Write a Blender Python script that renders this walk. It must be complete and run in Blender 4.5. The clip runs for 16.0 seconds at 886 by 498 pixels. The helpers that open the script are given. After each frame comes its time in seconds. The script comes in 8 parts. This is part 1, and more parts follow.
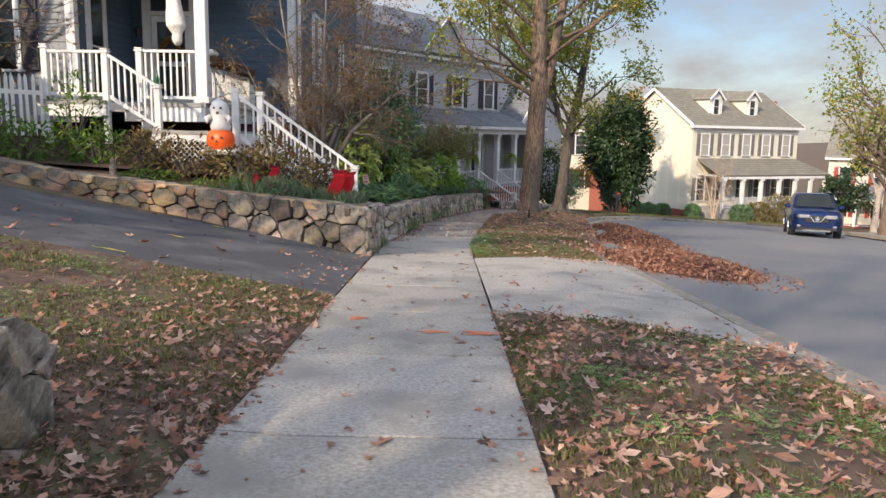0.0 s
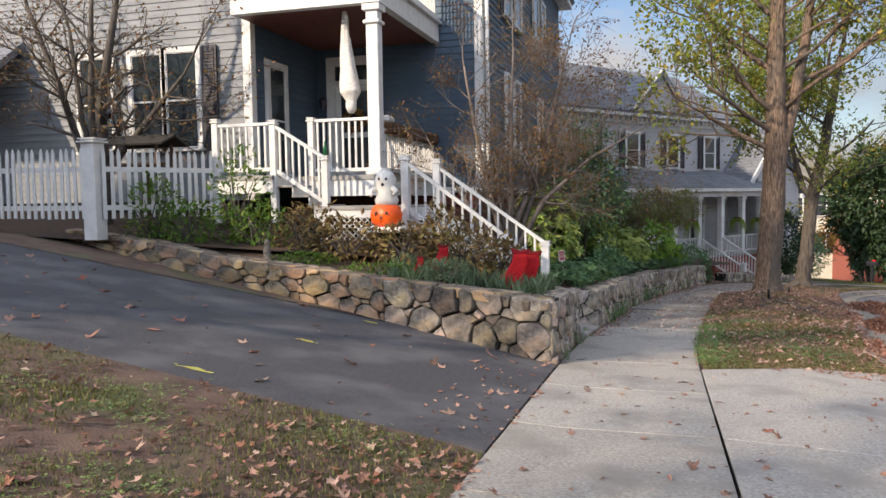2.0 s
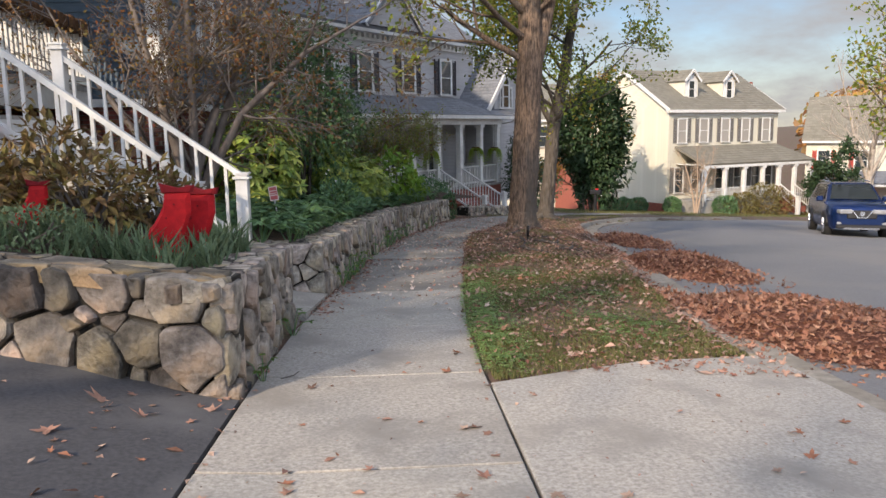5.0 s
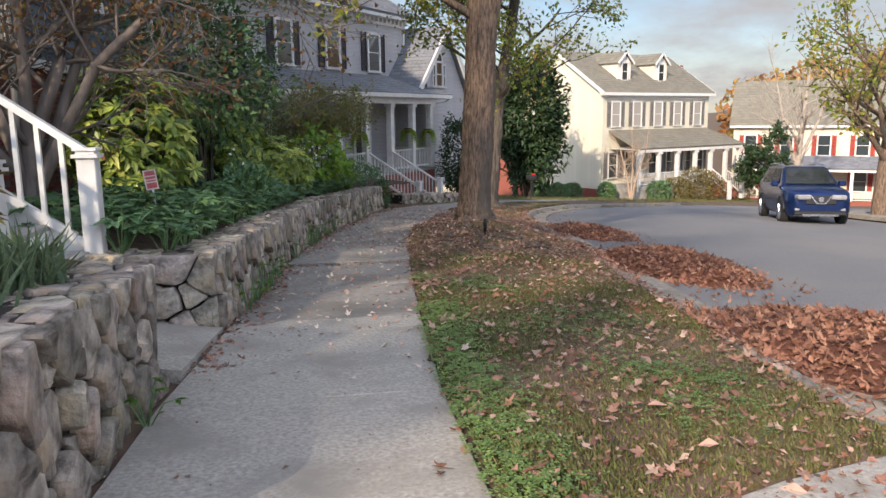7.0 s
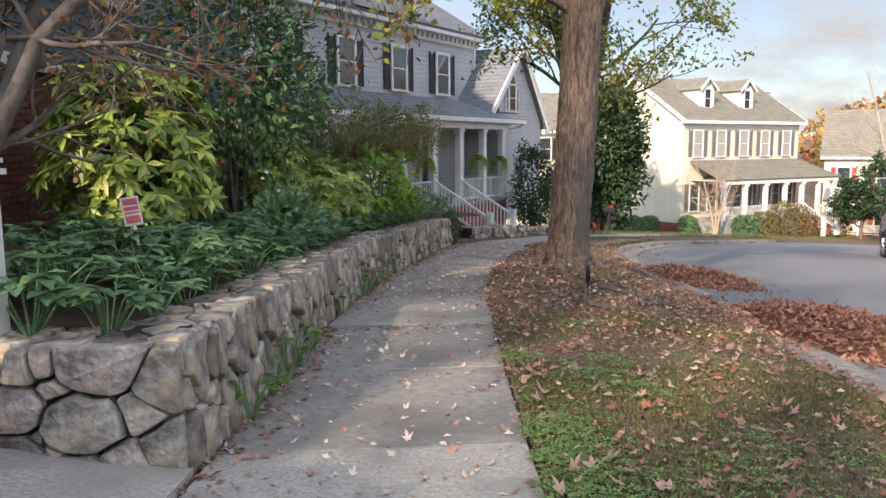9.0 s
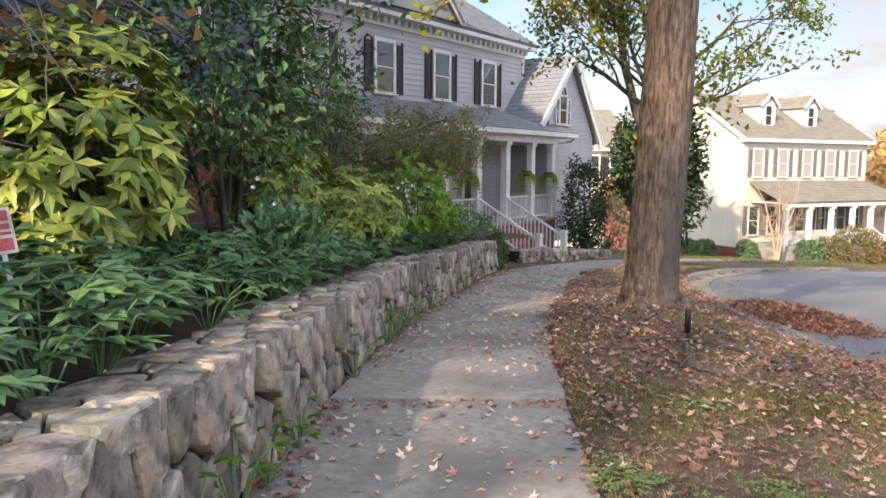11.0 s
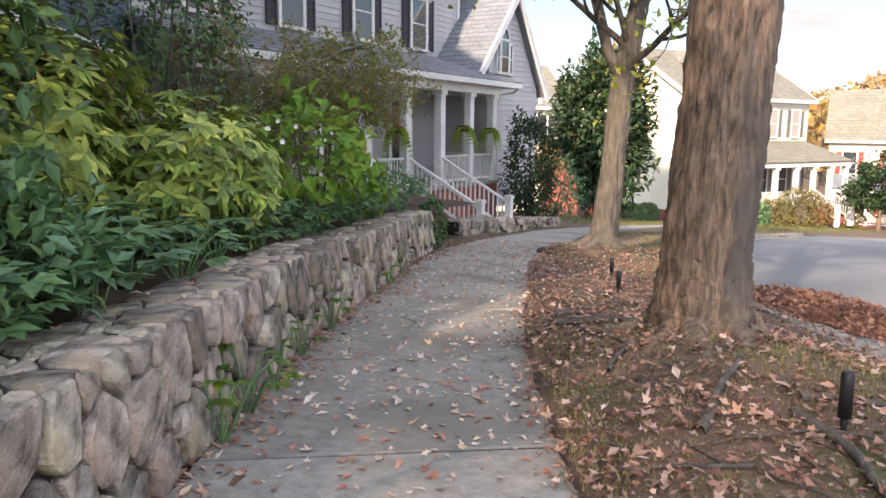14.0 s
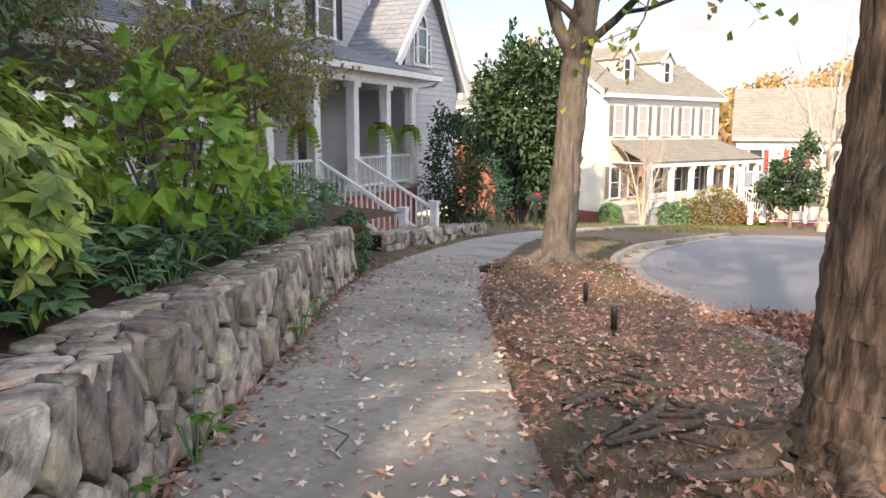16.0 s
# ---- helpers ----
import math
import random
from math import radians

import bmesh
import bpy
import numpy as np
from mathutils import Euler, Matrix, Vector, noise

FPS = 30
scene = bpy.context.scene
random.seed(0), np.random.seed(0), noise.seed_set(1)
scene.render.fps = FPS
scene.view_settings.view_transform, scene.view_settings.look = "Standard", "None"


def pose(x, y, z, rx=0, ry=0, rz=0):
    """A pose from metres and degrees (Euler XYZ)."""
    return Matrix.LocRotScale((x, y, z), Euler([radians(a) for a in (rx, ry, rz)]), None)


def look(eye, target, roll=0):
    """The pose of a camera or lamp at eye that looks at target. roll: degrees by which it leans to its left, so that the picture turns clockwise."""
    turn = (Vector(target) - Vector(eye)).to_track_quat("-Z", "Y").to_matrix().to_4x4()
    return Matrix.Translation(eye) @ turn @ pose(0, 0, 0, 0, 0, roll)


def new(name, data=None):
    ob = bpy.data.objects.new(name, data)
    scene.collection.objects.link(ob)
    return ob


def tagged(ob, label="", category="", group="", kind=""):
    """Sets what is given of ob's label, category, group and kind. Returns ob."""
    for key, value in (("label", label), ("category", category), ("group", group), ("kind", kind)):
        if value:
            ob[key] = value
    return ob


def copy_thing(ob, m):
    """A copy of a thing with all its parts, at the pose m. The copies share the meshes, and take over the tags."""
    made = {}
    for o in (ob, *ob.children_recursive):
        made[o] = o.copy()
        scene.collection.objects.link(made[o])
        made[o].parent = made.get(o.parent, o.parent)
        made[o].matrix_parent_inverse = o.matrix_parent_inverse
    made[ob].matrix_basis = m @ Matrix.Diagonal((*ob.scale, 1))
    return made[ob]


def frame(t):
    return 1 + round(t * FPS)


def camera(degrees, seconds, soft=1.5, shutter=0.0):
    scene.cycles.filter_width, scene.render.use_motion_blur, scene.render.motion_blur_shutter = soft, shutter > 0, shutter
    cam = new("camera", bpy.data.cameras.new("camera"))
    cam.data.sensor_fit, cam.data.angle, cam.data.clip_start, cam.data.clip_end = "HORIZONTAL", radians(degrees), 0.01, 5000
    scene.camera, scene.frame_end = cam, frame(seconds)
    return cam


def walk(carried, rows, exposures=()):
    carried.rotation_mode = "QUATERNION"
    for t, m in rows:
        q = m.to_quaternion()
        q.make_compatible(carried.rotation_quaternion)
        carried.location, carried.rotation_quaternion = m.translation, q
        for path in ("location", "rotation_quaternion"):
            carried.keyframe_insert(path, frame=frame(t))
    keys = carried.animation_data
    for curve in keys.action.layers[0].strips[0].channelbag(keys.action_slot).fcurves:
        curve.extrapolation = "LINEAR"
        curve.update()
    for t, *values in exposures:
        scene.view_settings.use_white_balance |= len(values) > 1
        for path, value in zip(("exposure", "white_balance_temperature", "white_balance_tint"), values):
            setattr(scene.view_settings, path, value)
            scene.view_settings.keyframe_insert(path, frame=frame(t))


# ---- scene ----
cam = camera(60.9, 16.0)
METRES, EYE, TILT, LEAN, TURN = 19.4, 1.2, 0.0, 0.0, 0.0
ROWS = [
    (0.0, 0.0, 0.0, 0.0, 0.15, -8.72, -0.99),
    (0.5, -0.0011, 0.0346, -0.0007, 2.76, -9.03, -0.55),
    (1.0, -0.0007, 0.069, -0.0009, 6.91, -9.0, -0.13),
    (1.5, -0.0, 0.1016, -0.001, 11.19, -8.05, 0.57),
    (2.0, 0.0018, 0.1336, 0.0021, 16.04, -3.72, 0.88),
    (2.5, 0.001, 0.1647, 0.0012, 18.16, -0.64, 1.33),
    (3.0, 0.0018, 0.1968, -0.001, 18.05, -1.41, 1.15),
    (3.5, 0.0002, 0.2308, -0.0049, 14.2, -5.01, 1.07),
    (4.0, -0.0009, 0.2658, -0.0081, 7.77, -8.02, 1.0),
    (4.5, -0.0041, 0.3001, -0.0108, 1.35, -9.07, 0.93),
    (5.0, -0.0056, 0.3339, -0.0124, -3.74, -8.9, 0.9),
    (7.5, -0.0066, 0.4975, -0.0258, -9.48, -10.16, 0.63),
    (8.0, -0.0056, 0.5298, -0.0277, -8.0, -9.44, 0.81),
    (8.5, -0.0045, 0.5607, -0.0298, -6.22, -8.45, 0.68),
    (9.0, -0.0017, 0.5907, -0.0317, -4.56, -7.7, 0.35),
    (9.5, -0.0004, 0.6196, -0.0341, -3.09, -7.05, -0.14),
    (12.0, 0.007, 0.7488, -0.0406, -1.2, -6.25, -0.23),
    (12.5, 0.01, 0.778, -0.0422, -4.18, -7.79, 0.21),
    (13.0, 0.0115, 0.8093, -0.0452, -5.69, -8.96, -0.11),
    (13.5, 0.0141, 0.8413, -0.0484, -5.74, -9.65, -1.25),
    (14.0, 0.0158, 0.8738, -0.0512, -6.65, -9.03, -0.44),
    (14.5, 0.0177, 0.9043, -0.0528, -8.44, -8.67, -0.12),
    (15.0, 0.0191, 0.9348, -0.0547, -10.26, -8.68, -0.5),
    (15.5, 0.0198, 0.9655, -0.0566, -12.05, -8.81, -0.41),
    (16.0, 0.0216, 0.9959, -0.0572, -13.65, -8.84, -0.03),
]
EXPOSURES = [(0.0, 0.82, 6900, 14), (5.0, 0.76, 6900, 14), (9.0, 1.22, 7000, 15), (12.5, 1.64, 7300, 16), (16.0, 1.72, 7300, 16)]
walk(cam, [(t, pose(0, 0, EYE, TILT, LEAN, TURN) @ pose(METRES * x, METRES * y, METRES * z, 90 + pitch, roll, yaw)) for t, x, y, z, yaw, pitch, roll in ROWS], EXPOSURES)

# ---- world, sun, exposure ----
world = bpy.data.worlds.new("sky")
scene.world = world
world.use_nodes = True
wn, wl = world.node_tree.nodes, world.node_tree.links
sky = wn.new("ShaderNodeTexSky")
sky.sky_type = "NISHITA"
sky.sun_disc = False
SUN_EL, SUN_AZ = 27.0, 214.0
sky.sun_elevation, sky.sun_rotation = radians(SUN_EL), radians(SUN_AZ)
sky.air_density, sky.dust_density, sky.ozone_density = 0.9, 0.25, 2.0
wn["Background"].inputs[1].default_value = 0.14
cl = wn.new("ShaderNodeTexNoise")
cl.inputs["Scale"].default_value, cl.inputs["Detail"].default_value, cl.inputs["Roughness"].default_value = 3.4, 9, 0.56
wt = wn.new("ShaderNodeTexCoord")
wm = wn.new("ShaderNodeMapping")
wm.inputs["Scale"].default_value, wm.inputs["Location"].default_value = (1, 1, 2.6), (0.4, 0.1, 0.2)
wl.new(wt.outputs["Generated"], wm.inputs[0])
wl.new(wm.outputs[0], cl.inputs["Vector"])
cr = wn.new("ShaderNodeMapRange")
cr.inputs[1].default_value, cr.inputs[2].default_value = 0.42, 0.62
wl.new(cl.outputs[0], cr.inputs[0])
# thin cloud and haze grow brighter towards the sun
sa, se = radians(SUN_AZ), radians(SUN_EL)
toward = wn.new("ShaderNodeVectorMath")
toward.operation = "DOT_PRODUCT"
toward.inputs[1].default_value = (math.sin(sa) * math.cos(se), math.cos(sa) * math.cos(se), math.sin(se))
wl.new(wt.outputs["Generated"], toward.inputs[0])
glow = wn.new("ShaderNodeMapRange")
glow.inputs[1].default_value, glow.inputs[2].default_value = -0.75, 0.75
glow.inputs[3].default_value, glow.inputs[4].default_value = 0.46, 1.95
wl.new(toward.outputs["Value"], glow.inputs[0])
cm = wn.new("ShaderNodeMix")
cm.data_type = "RGBA"
cm.inputs[7].default_value = (4.3, 4.4, 4.6, 1)
wl.new(cr.outputs[0], cm.inputs[0])
wl.new(sky.outputs[0], cm.inputs[6])
cg = wn.new("ShaderNodeVectorMath")
cg.operation = "SCALE"
wl.new(cm.outputs[2], cg.inputs[0])
wl.new(glow.outputs[0], cg.inputs["Scale"])
wl.new(cg.outputs[0], wn["Background"].inputs[0])
sun = new("sun", bpy.data.lights.new("sun", "SUN"))
sun.data.energy, sun.data.angle, sun.data.color = 3.3, radians(1.2), (1.0, 0.86, 0.68)
sun.matrix_world = look((0, 0, 30), (-math.sin(sa) * math.cos(se), -math.cos(sa) * math.cos(se), 30 - math.sin(se)))


# ---- building helpers ----
def lerp_table(table, v):
    if v <= table[0][0]:
        return table[0][1]
    for (a, p), (b, q) in zip(table, table[1:]):
        if v <= b:
            k = (v - a) / (b - a)
            return p + (q - p) * k
    return table[-1][1]


def smooth_table(table, v):
    """Piecewise cubic through the table's points."""
    if v <= table[0][0]:
        return table[0][1]
    if v >= table[-1][0]:
        return table[-1][1]
    n = len(table)
    for i in range(n - 1):
        if v <= table[i + 1][0]:
            x0, y0 = table[i]
            x1, y1 = table[i + 1]
            m = lambda j: (table[min(j + 1, n - 1)][1] - table[max(j - 1, 0)][1]) / (table[min(j + 1, n - 1)][0] - table[max(j - 1, 0)][0])
            h = x1 - x0
            k = (v - x0) / h
            return ((2 * k**3 - 3 * k**2 + 1) * y0 + (k**3 - 2 * k**2 + k) * h * m(i)
                    + (-2 * k**3 + 3 * k**2) * y1 + (k**3 - k**2) * h * m(i + 1))


def mesh_of(name, verts, faces, mats=(), smooth=False, idx=None):
    me = bpy.data.meshes.new(name)
    me.from_pydata([tuple(v) for v in verts], [], faces)
    for m in mats:
        me.materials.append(m)
    if idx is not None:
        me.polygons.foreach_set("material_index", idx)
    if smooth:
        me.polygons.foreach_set("use_smooth", [True] * len(me.polygons))
    me.update()
    return me


def link(name, me, parent=None, label="", kind="", loc=None):
    ob = new(name, me)
    if parent is not None:
        ob.parent = parent
    if loc is not None:
        ob.matrix_basis = loc
    return tagged(ob, label, kind=kind)


def part(name, bm, material, parent, label=""):
    me = bpy.data.meshes.new(name)
    bm.to_mesh(me)
    bm.free()
    me.materials.append(material)
    return link(name, me, parent, label)


def thing(name, label, category, group="", m=None, kind=""):
    ob = new(name)
    ob.empty_display_size = 0.2
    if m is not None:
        ob.matrix_basis = m
    return tagged(ob, label, category, group, kind)


def bx(bm, x0, y0, z0, x1, y1, z1, m=None, bevel=0.0):
    """A box between two corners, with chamfered edges where bevel is given."""
    r = bmesh.ops.create_cube(bm, size=1)
    vs = r["verts"]
    mat = Matrix.Translation(((x0 + x1) / 2, (y0 + y1) / 2, (z0 + z1) / 2)) @ Matrix.Diagonal((abs(x1 - x0), abs(y1 - y0), abs(z1 - z0), 1))
    bmesh.ops.transform(bm, matrix=(m @ mat) if m else mat, verts=vs)
    if bevel:
        es = list({e for v in vs for e in v.link_edges})
        bmesh.ops.bevel(bm, geom=es, offset=bevel, segments=1, affect="EDGES", profile=0.5)
    return bm


def box(x0, y0, z0, x1, y1, z1, m=None, bevel=0.0):
    return bx(bmesh.new(), x0, y0, z0, x1, y1, z1, m, bevel)


def beam(bm, a, b, w, h, up=(0, 0, 1)):
    """A bar of section w by h from a to b."""
    a, b = Vector(a), Vector(b)
    d = (b - a)
    y = d.normalized()
    x = y.cross(Vector(up)).normalized()
    z = x.cross(y)
    m = Matrix((x, y, z)).transposed().to_4x4()
    m.translation = (a + b) / 2
    r = bmesh.ops.create_cube(bm, size=1)
    bmesh.ops.transform(bm, matrix=m @ Matrix.Diagonal((w, d.length, h, 1)), verts=r["verts"])
    return bm


def ring_tube(bm, pts, radii, sides=8, cap=True):
    """A tapered tube along points."""
    rings = []
    ref = Vector((0.3, 0.2, 1)).normalized()
    for i, p in enumerate(pts):
        p = Vector(p)
        d = (Vector(pts[min(i + 1, len(pts) - 1)]) - Vector(pts[max(i - 1, 0)])).normalized()
        x = d.cross(ref)
        if x.length < 0.05:
            x = d.cross(Vector((1, 0, 0)))
        x.normalize()
        y = d.cross(x)
        rings.append([bm.verts.new(p + radii[i] * (math.cos(2 * math.pi * k / sides) * x + math.sin(2 * math.pi * k / sides) * y)) for k in range(sides)])
    for a, b in zip(rings, rings[1:]):
        for k in range(sides):
            f = bm.faces.new((a[k], a[(k + 1) % sides], b[(k + 1) % sides], b[k]))
            f.smooth = True
    if cap:
        bm.faces.new(list(reversed(rings[0])))
        bm.faces.new(rings[-1])
    return bm


# ---- materials ----
def material(name, color, rough=0.8, color2=None, scale=8.0, detail=6.0, bump=0.0, bump_scale=40.0, metallic=0.0,
             spots=None, spot_scale=3.0, spot_cut=0.6, random=0.0, stretch=(1, 1, 1), coords="Object", spec=0.4, per_island=False, trans=0.0):
    """A procedural surface: two colours mixed by fine noise, broad stains, a random shade for each piece, fine relief."""
    m = bpy.data.materials.new(name)
    m.use_nodes = True
    n, l = m.node_tree.nodes, m.node_tree.links
    b = n["Principled BSDF"]
    b.inputs["Roughness"].default_value = rough
    b.inputs["Metallic"].default_value = metallic
    b.inputs["Specular IOR Level"].default_value = spec
    tc = n.new("ShaderNodeTexCoord")
    mp = n.new("ShaderNodeMapping")
    mp.inputs["Scale"].default_value = stretch
    l.new(tc.outputs[coords], mp.inputs[0])
    t1 = n.new("ShaderNodeTexNoise")
    t1.inputs["Scale"].default_value, t1.inputs["Detail"].default_value, t1.inputs["Roughness"].default_value = scale, detail, 0.65
    l.new(mp.outputs[0], t1.inputs["Vector"])
    ramp = n.new("ShaderNodeValToRGB")
    ramp.color_ramp.elements[0].position, ramp.color_ramp.elements[1].position = 0.35, 0.65
    c2 = color2 or tuple(c * 0.72 for c in color)
    ramp.color_ramp.elements[0].color, ramp.color_ramp.elements[1].color = (*c2, 1), (*color, 1)
    l.new(t1.outputs[0], ramp.inputs[0])
    out = ramp.outputs[0]
    if spots:
        t2 = n.new("ShaderNodeTexNoise")
        t2.inputs["Scale"].default_value, t2.inputs["Detail"].default_value = spot_scale, 5
        l.new(mp.outputs[0], t2.inputs["Vector"])
        r2 = n.new("ShaderNodeMapRange")
        r2.inputs[1].default_value, r2.inputs[2].default_value = spot_cut - 0.08, spot_cut + 0.1
        l.new(t2.outputs[0], r2.inputs[0])
        mx = n.new("ShaderNodeMix")
        mx.data_type = "RGBA"
        mx.inputs[7].default_value = (*spots, 1)
        l.new(r2.outputs[0], mx.inputs[0])
        l.new(out, mx.inputs[6])
        out = mx.outputs[2]
    if random:
        hs = n.new("ShaderNodeHueSaturation")
        mr = n.new("ShaderNodeMapRange")
        mr.inputs[3].default_value, mr.inputs[4].default_value = 1 - random, 1 + random
        if per_island:
            src = n.new("ShaderNodeNewGeometry").outputs["Random Per Island"]
        else:
            src = n.new("ShaderNodeObjectInfo").outputs["Random"]
        l.new(src, mr.inputs[0])
        l.new(mr.outputs[0], hs.inputs["Value"])
        mh = n.new("ShaderNodeMapRange")
        mh.inputs[3].default_value, mh.inputs[4].default_value = 0.5 - random * 0.05, 0.5 + random * 0.05
        w = n.new("ShaderNodeMath")
        w.operation = "MULTIPLY"
        w.inputs[1].default_value = 7.31
        fr = n.new("ShaderNodeMath")
        fr.operation = "FRACT"
        l.new(src, w.inputs[0])
        l.new(w.outputs[0], fr.inputs[0])
        l.new(fr.outputs[0], mh.inputs[0])
        l.new(mh.outputs[0], hs.inputs["Hue"])
        l.new(out, hs.inputs["Color"])
        out = hs.outputs[0]
    l.new(out, b.inputs["Base Color"])
    if bump:
        t3 = n.new("ShaderNodeTexNoise")
        t3.inputs["Scale"].default_value, t3.inputs["Detail"].default_value = bump_scale, 5
        l.new(mp.outputs[0], t3.inputs["Vector"])
        bp = n.new("ShaderNodeBump")
        bp.inputs["Strength"].default_value, bp.inputs["Distance"].default_value = min(1.0, bump), 0.6 / bump_scale
        l.new(t3.outputs[0], bp.inputs["Height"])
        l.new(bp.outputs[0], b.inputs["Normal"])
    if trans:
        tl = n.new("ShaderNodeBsdfTranslucent")
        l.new(out, tl.inputs[0])
        ms = n.new("ShaderNodeMixShader")
        ms.inputs[0].default_value = trans
        l.new(b.outputs[0], ms.inputs[1])
        l.new(tl.outputs[0], ms.inputs[2])
        l.new(ms.outputs[0], n["Material Output"].inputs[0])
    return m


def ramp_material(name, colors, rough=0.75, trans=0.25, spec=0.3):
    """Leaves and litter: one of several colours for each separate leaf."""
    m = bpy.data.materials.new(name)
    m.use_nodes = True
    n, l = m.node_tree.nodes, m.node_tree.links
    b = n["Principled BSDF"]
    b.inputs["Roughness"].default_value, b.inputs["Specular IOR Level"].default_value = rough, spec
    g = n.new("ShaderNodeNewGeometry")
    r = n.new("ShaderNodeValToRGB")
    r.color_ramp.interpolation = "LINEAR"
    els = r.color_ramp.elements
    els[0].position, els[0].color = 0, (*colors[0], 1)
    els[1].position, els[1].color = 1, (*colors[-1], 1)
    for i, c in enumerate(colors[1:-1], 1):
        e = els.new(i / (len(colors) - 1))
        e.color = (*c, 1)
    l.new(g.outputs["Random Per Island"], r.inputs[0])
    tn = n.new("ShaderNodeTexNoise")
    tn.inputs["Scale"].default_value = 30
    hs = n.new("ShaderNodeHueSaturation")
    mr = n.new("ShaderNodeMapRange")
    mr.inputs[1].default_value, mr.inputs[2].default_value, mr.inputs[3].default_value, mr.inputs[4].default_value = 0.3, 0.7, 0.75, 1.2
    l.new(tn.outputs[0], mr.inputs[0])
    l.new(mr.outputs[0], hs.inputs["Value"])
    l.new(r.outputs[0], hs.inputs["Color"])
    l.new(hs.outputs[0], b.inputs["Base Color"])
    if trans:
        tl = n.new("ShaderNodeBsdfTranslucent")
        l.new(hs.outputs[0], tl.inputs[0])
        ms = n.new("ShaderNodeMixShader")
        ms.inputs[0].default_value = trans
        l.new(b.outputs[0], ms.inputs[1])
        l.new(tl.outputs[0], ms.inputs[2])
        l.new(ms.outputs[0], n["Material Output"].inputs[0])
    return m


def glass_material(name, tint=(0.03, 0.04, 0.045)):
    m = bpy.data.materials.new(name)
    m.use_nodes = True
    b = m.node_tree.nodes["Principled BSDF"]
    b.inputs["Base Color"].default_value = (*tint, 1)
    b.inputs["Roughness"].default_value = 0.06
    b.inputs["Specular IOR Level"].default_value = 0.9
    return m


M_SOIL = material("soil_and_turf", (0.16, 0.105, 0.078), 0.95, (0.085, 0.052, 0.04), 3.0, 8, 0.8, 60, spots=(0.10, 0.105, 0.045), spot_scale=1.3, spot_cut=0.58)
M_CONC = material("pavement_concrete", (0.44, 0.41, 0.365), 0.9, (0.245, 0.228, 0.20), 45, 14, 0.35, 240, spots=(0.25, 0.232, 0.205), spot_scale=1.6, spot_cut=0.57, random=0.10)
M_CURB = material("curb_concrete", (0.33, 0.30, 0.255), 0.9, (0.20, 0.18, 0.15), 9, 10, 0.5, 90, spots=(0.19, 0.17, 0.14), spot_scale=1.5)
M_ASPH = material("driveway_asphalt", (0.075, 0.075, 0.082), 0.85, (0.045, 0.045, 0.05), 40, 10, 0.6, 160, spots=(0.105, 0.104, 0.108), spot_scale=1.4, spot_cut=0.56)
M_ROAD = material("road_asphalt", (0.19, 0.19, 0.195), 0.85, (0.14, 0.14, 0.145), 30, 10, 0.5, 140, spots=(0.19, 0.185, 0.18), spot_scale=0.35, spot_cut=0.55)
# darker, more broadly mottled concrete for the walk slabs past y 14.5
M_CONCDARK = material("dark_pavement_concrete", (0.31, 0.29, 0.262), 0.9, (0.20, 0.188, 0.17), 16, 12, 0.6, 120, spots=(0.17, 0.158, 0.14), spot_scale=1.1, spot_cut=0.56, random=0.10)
M_MORTAR = material("dark_joint", (0.035, 0.03, 0.024), 0.95, None, 20, 6, 0.6, 60)
M_STONE = material("field_stone", (0.45, 0.395, 0.335), 0.8, (0.075, 0.063, 0.052), 7, 14, 1.0, 24, spots=(0.36, 0.26, 0.16), spot_scale=2.6, spot_cut=0.63, random=0.45)
M_WHITE = material("white_paint", (0.70, 0.695, 0.675), 0.5, (0.57, 0.565, 0.545), 5, 8, 0.1, 60)
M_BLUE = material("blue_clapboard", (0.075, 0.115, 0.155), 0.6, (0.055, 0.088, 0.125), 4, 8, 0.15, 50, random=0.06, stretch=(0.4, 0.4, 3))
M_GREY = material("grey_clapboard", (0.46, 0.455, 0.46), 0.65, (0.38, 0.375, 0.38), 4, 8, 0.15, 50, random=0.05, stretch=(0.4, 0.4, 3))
# paler boards for the left front: sunlight on them is put into the colour
M_BLUESUNLIT = material("sunlit_clapboard", (0.215, 0.23, 0.245), 0.6, (0.165, 0.178, 0.19), 4, 8, 0.15, 50, random=0.06, stretch=(0.4, 0.4, 3))
M_CREAM = material("cream_clapboard", (0.63, 0.595, 0.49), 0.65, (0.56, 0.525, 0.42), 3, 6, 0.1, 40)
M_BRICK = material("red_brick", (0.20, 0.068, 0.045), 0.85, (0.12, 0.04, 0.03), 12, 8, 0.5, 70, random=0.3)
M_BRICKI = material("red_brick_joined", (0.26, 0.085, 0.055), 0.85, (0.17, 0.055, 0.04), 12, 8, 0.5, 70, random=0.3, per_island=True)
M_SHING = material("grey_shingle", (0.20, 0.21, 0.23), 0.85, (0.13, 0.14, 0.155), 9, 8, 0.5, 60, random=0.15, per_island=True)
M_SHINGT = material("brown_shingle", (0.20, 0.185, 0.15), 0.85, (0.15, 0.14, 0.11), 9, 8, 0.4, 60, random=0.12, per_island=True)
M_GLASS = glass_material("window_glass")
M_BLIND = glass_material("glass_over_blinds", (0.34, 0.32, 0.29))
M_DARK = material("dark_shutter", (0.035, 0.033, 0.042), 0.55, None, 6)
M_BARK = material("tree_bark", (0.27, 0.185, 0.13), 0.95, (0.042, 0.031, 0.025), 34, 12, 1.0, 55, stretch=(1, 1, 0.16), spots=(0.10, 0.085, 0.07), spot_scale=3.0, spot_cut=0.56)
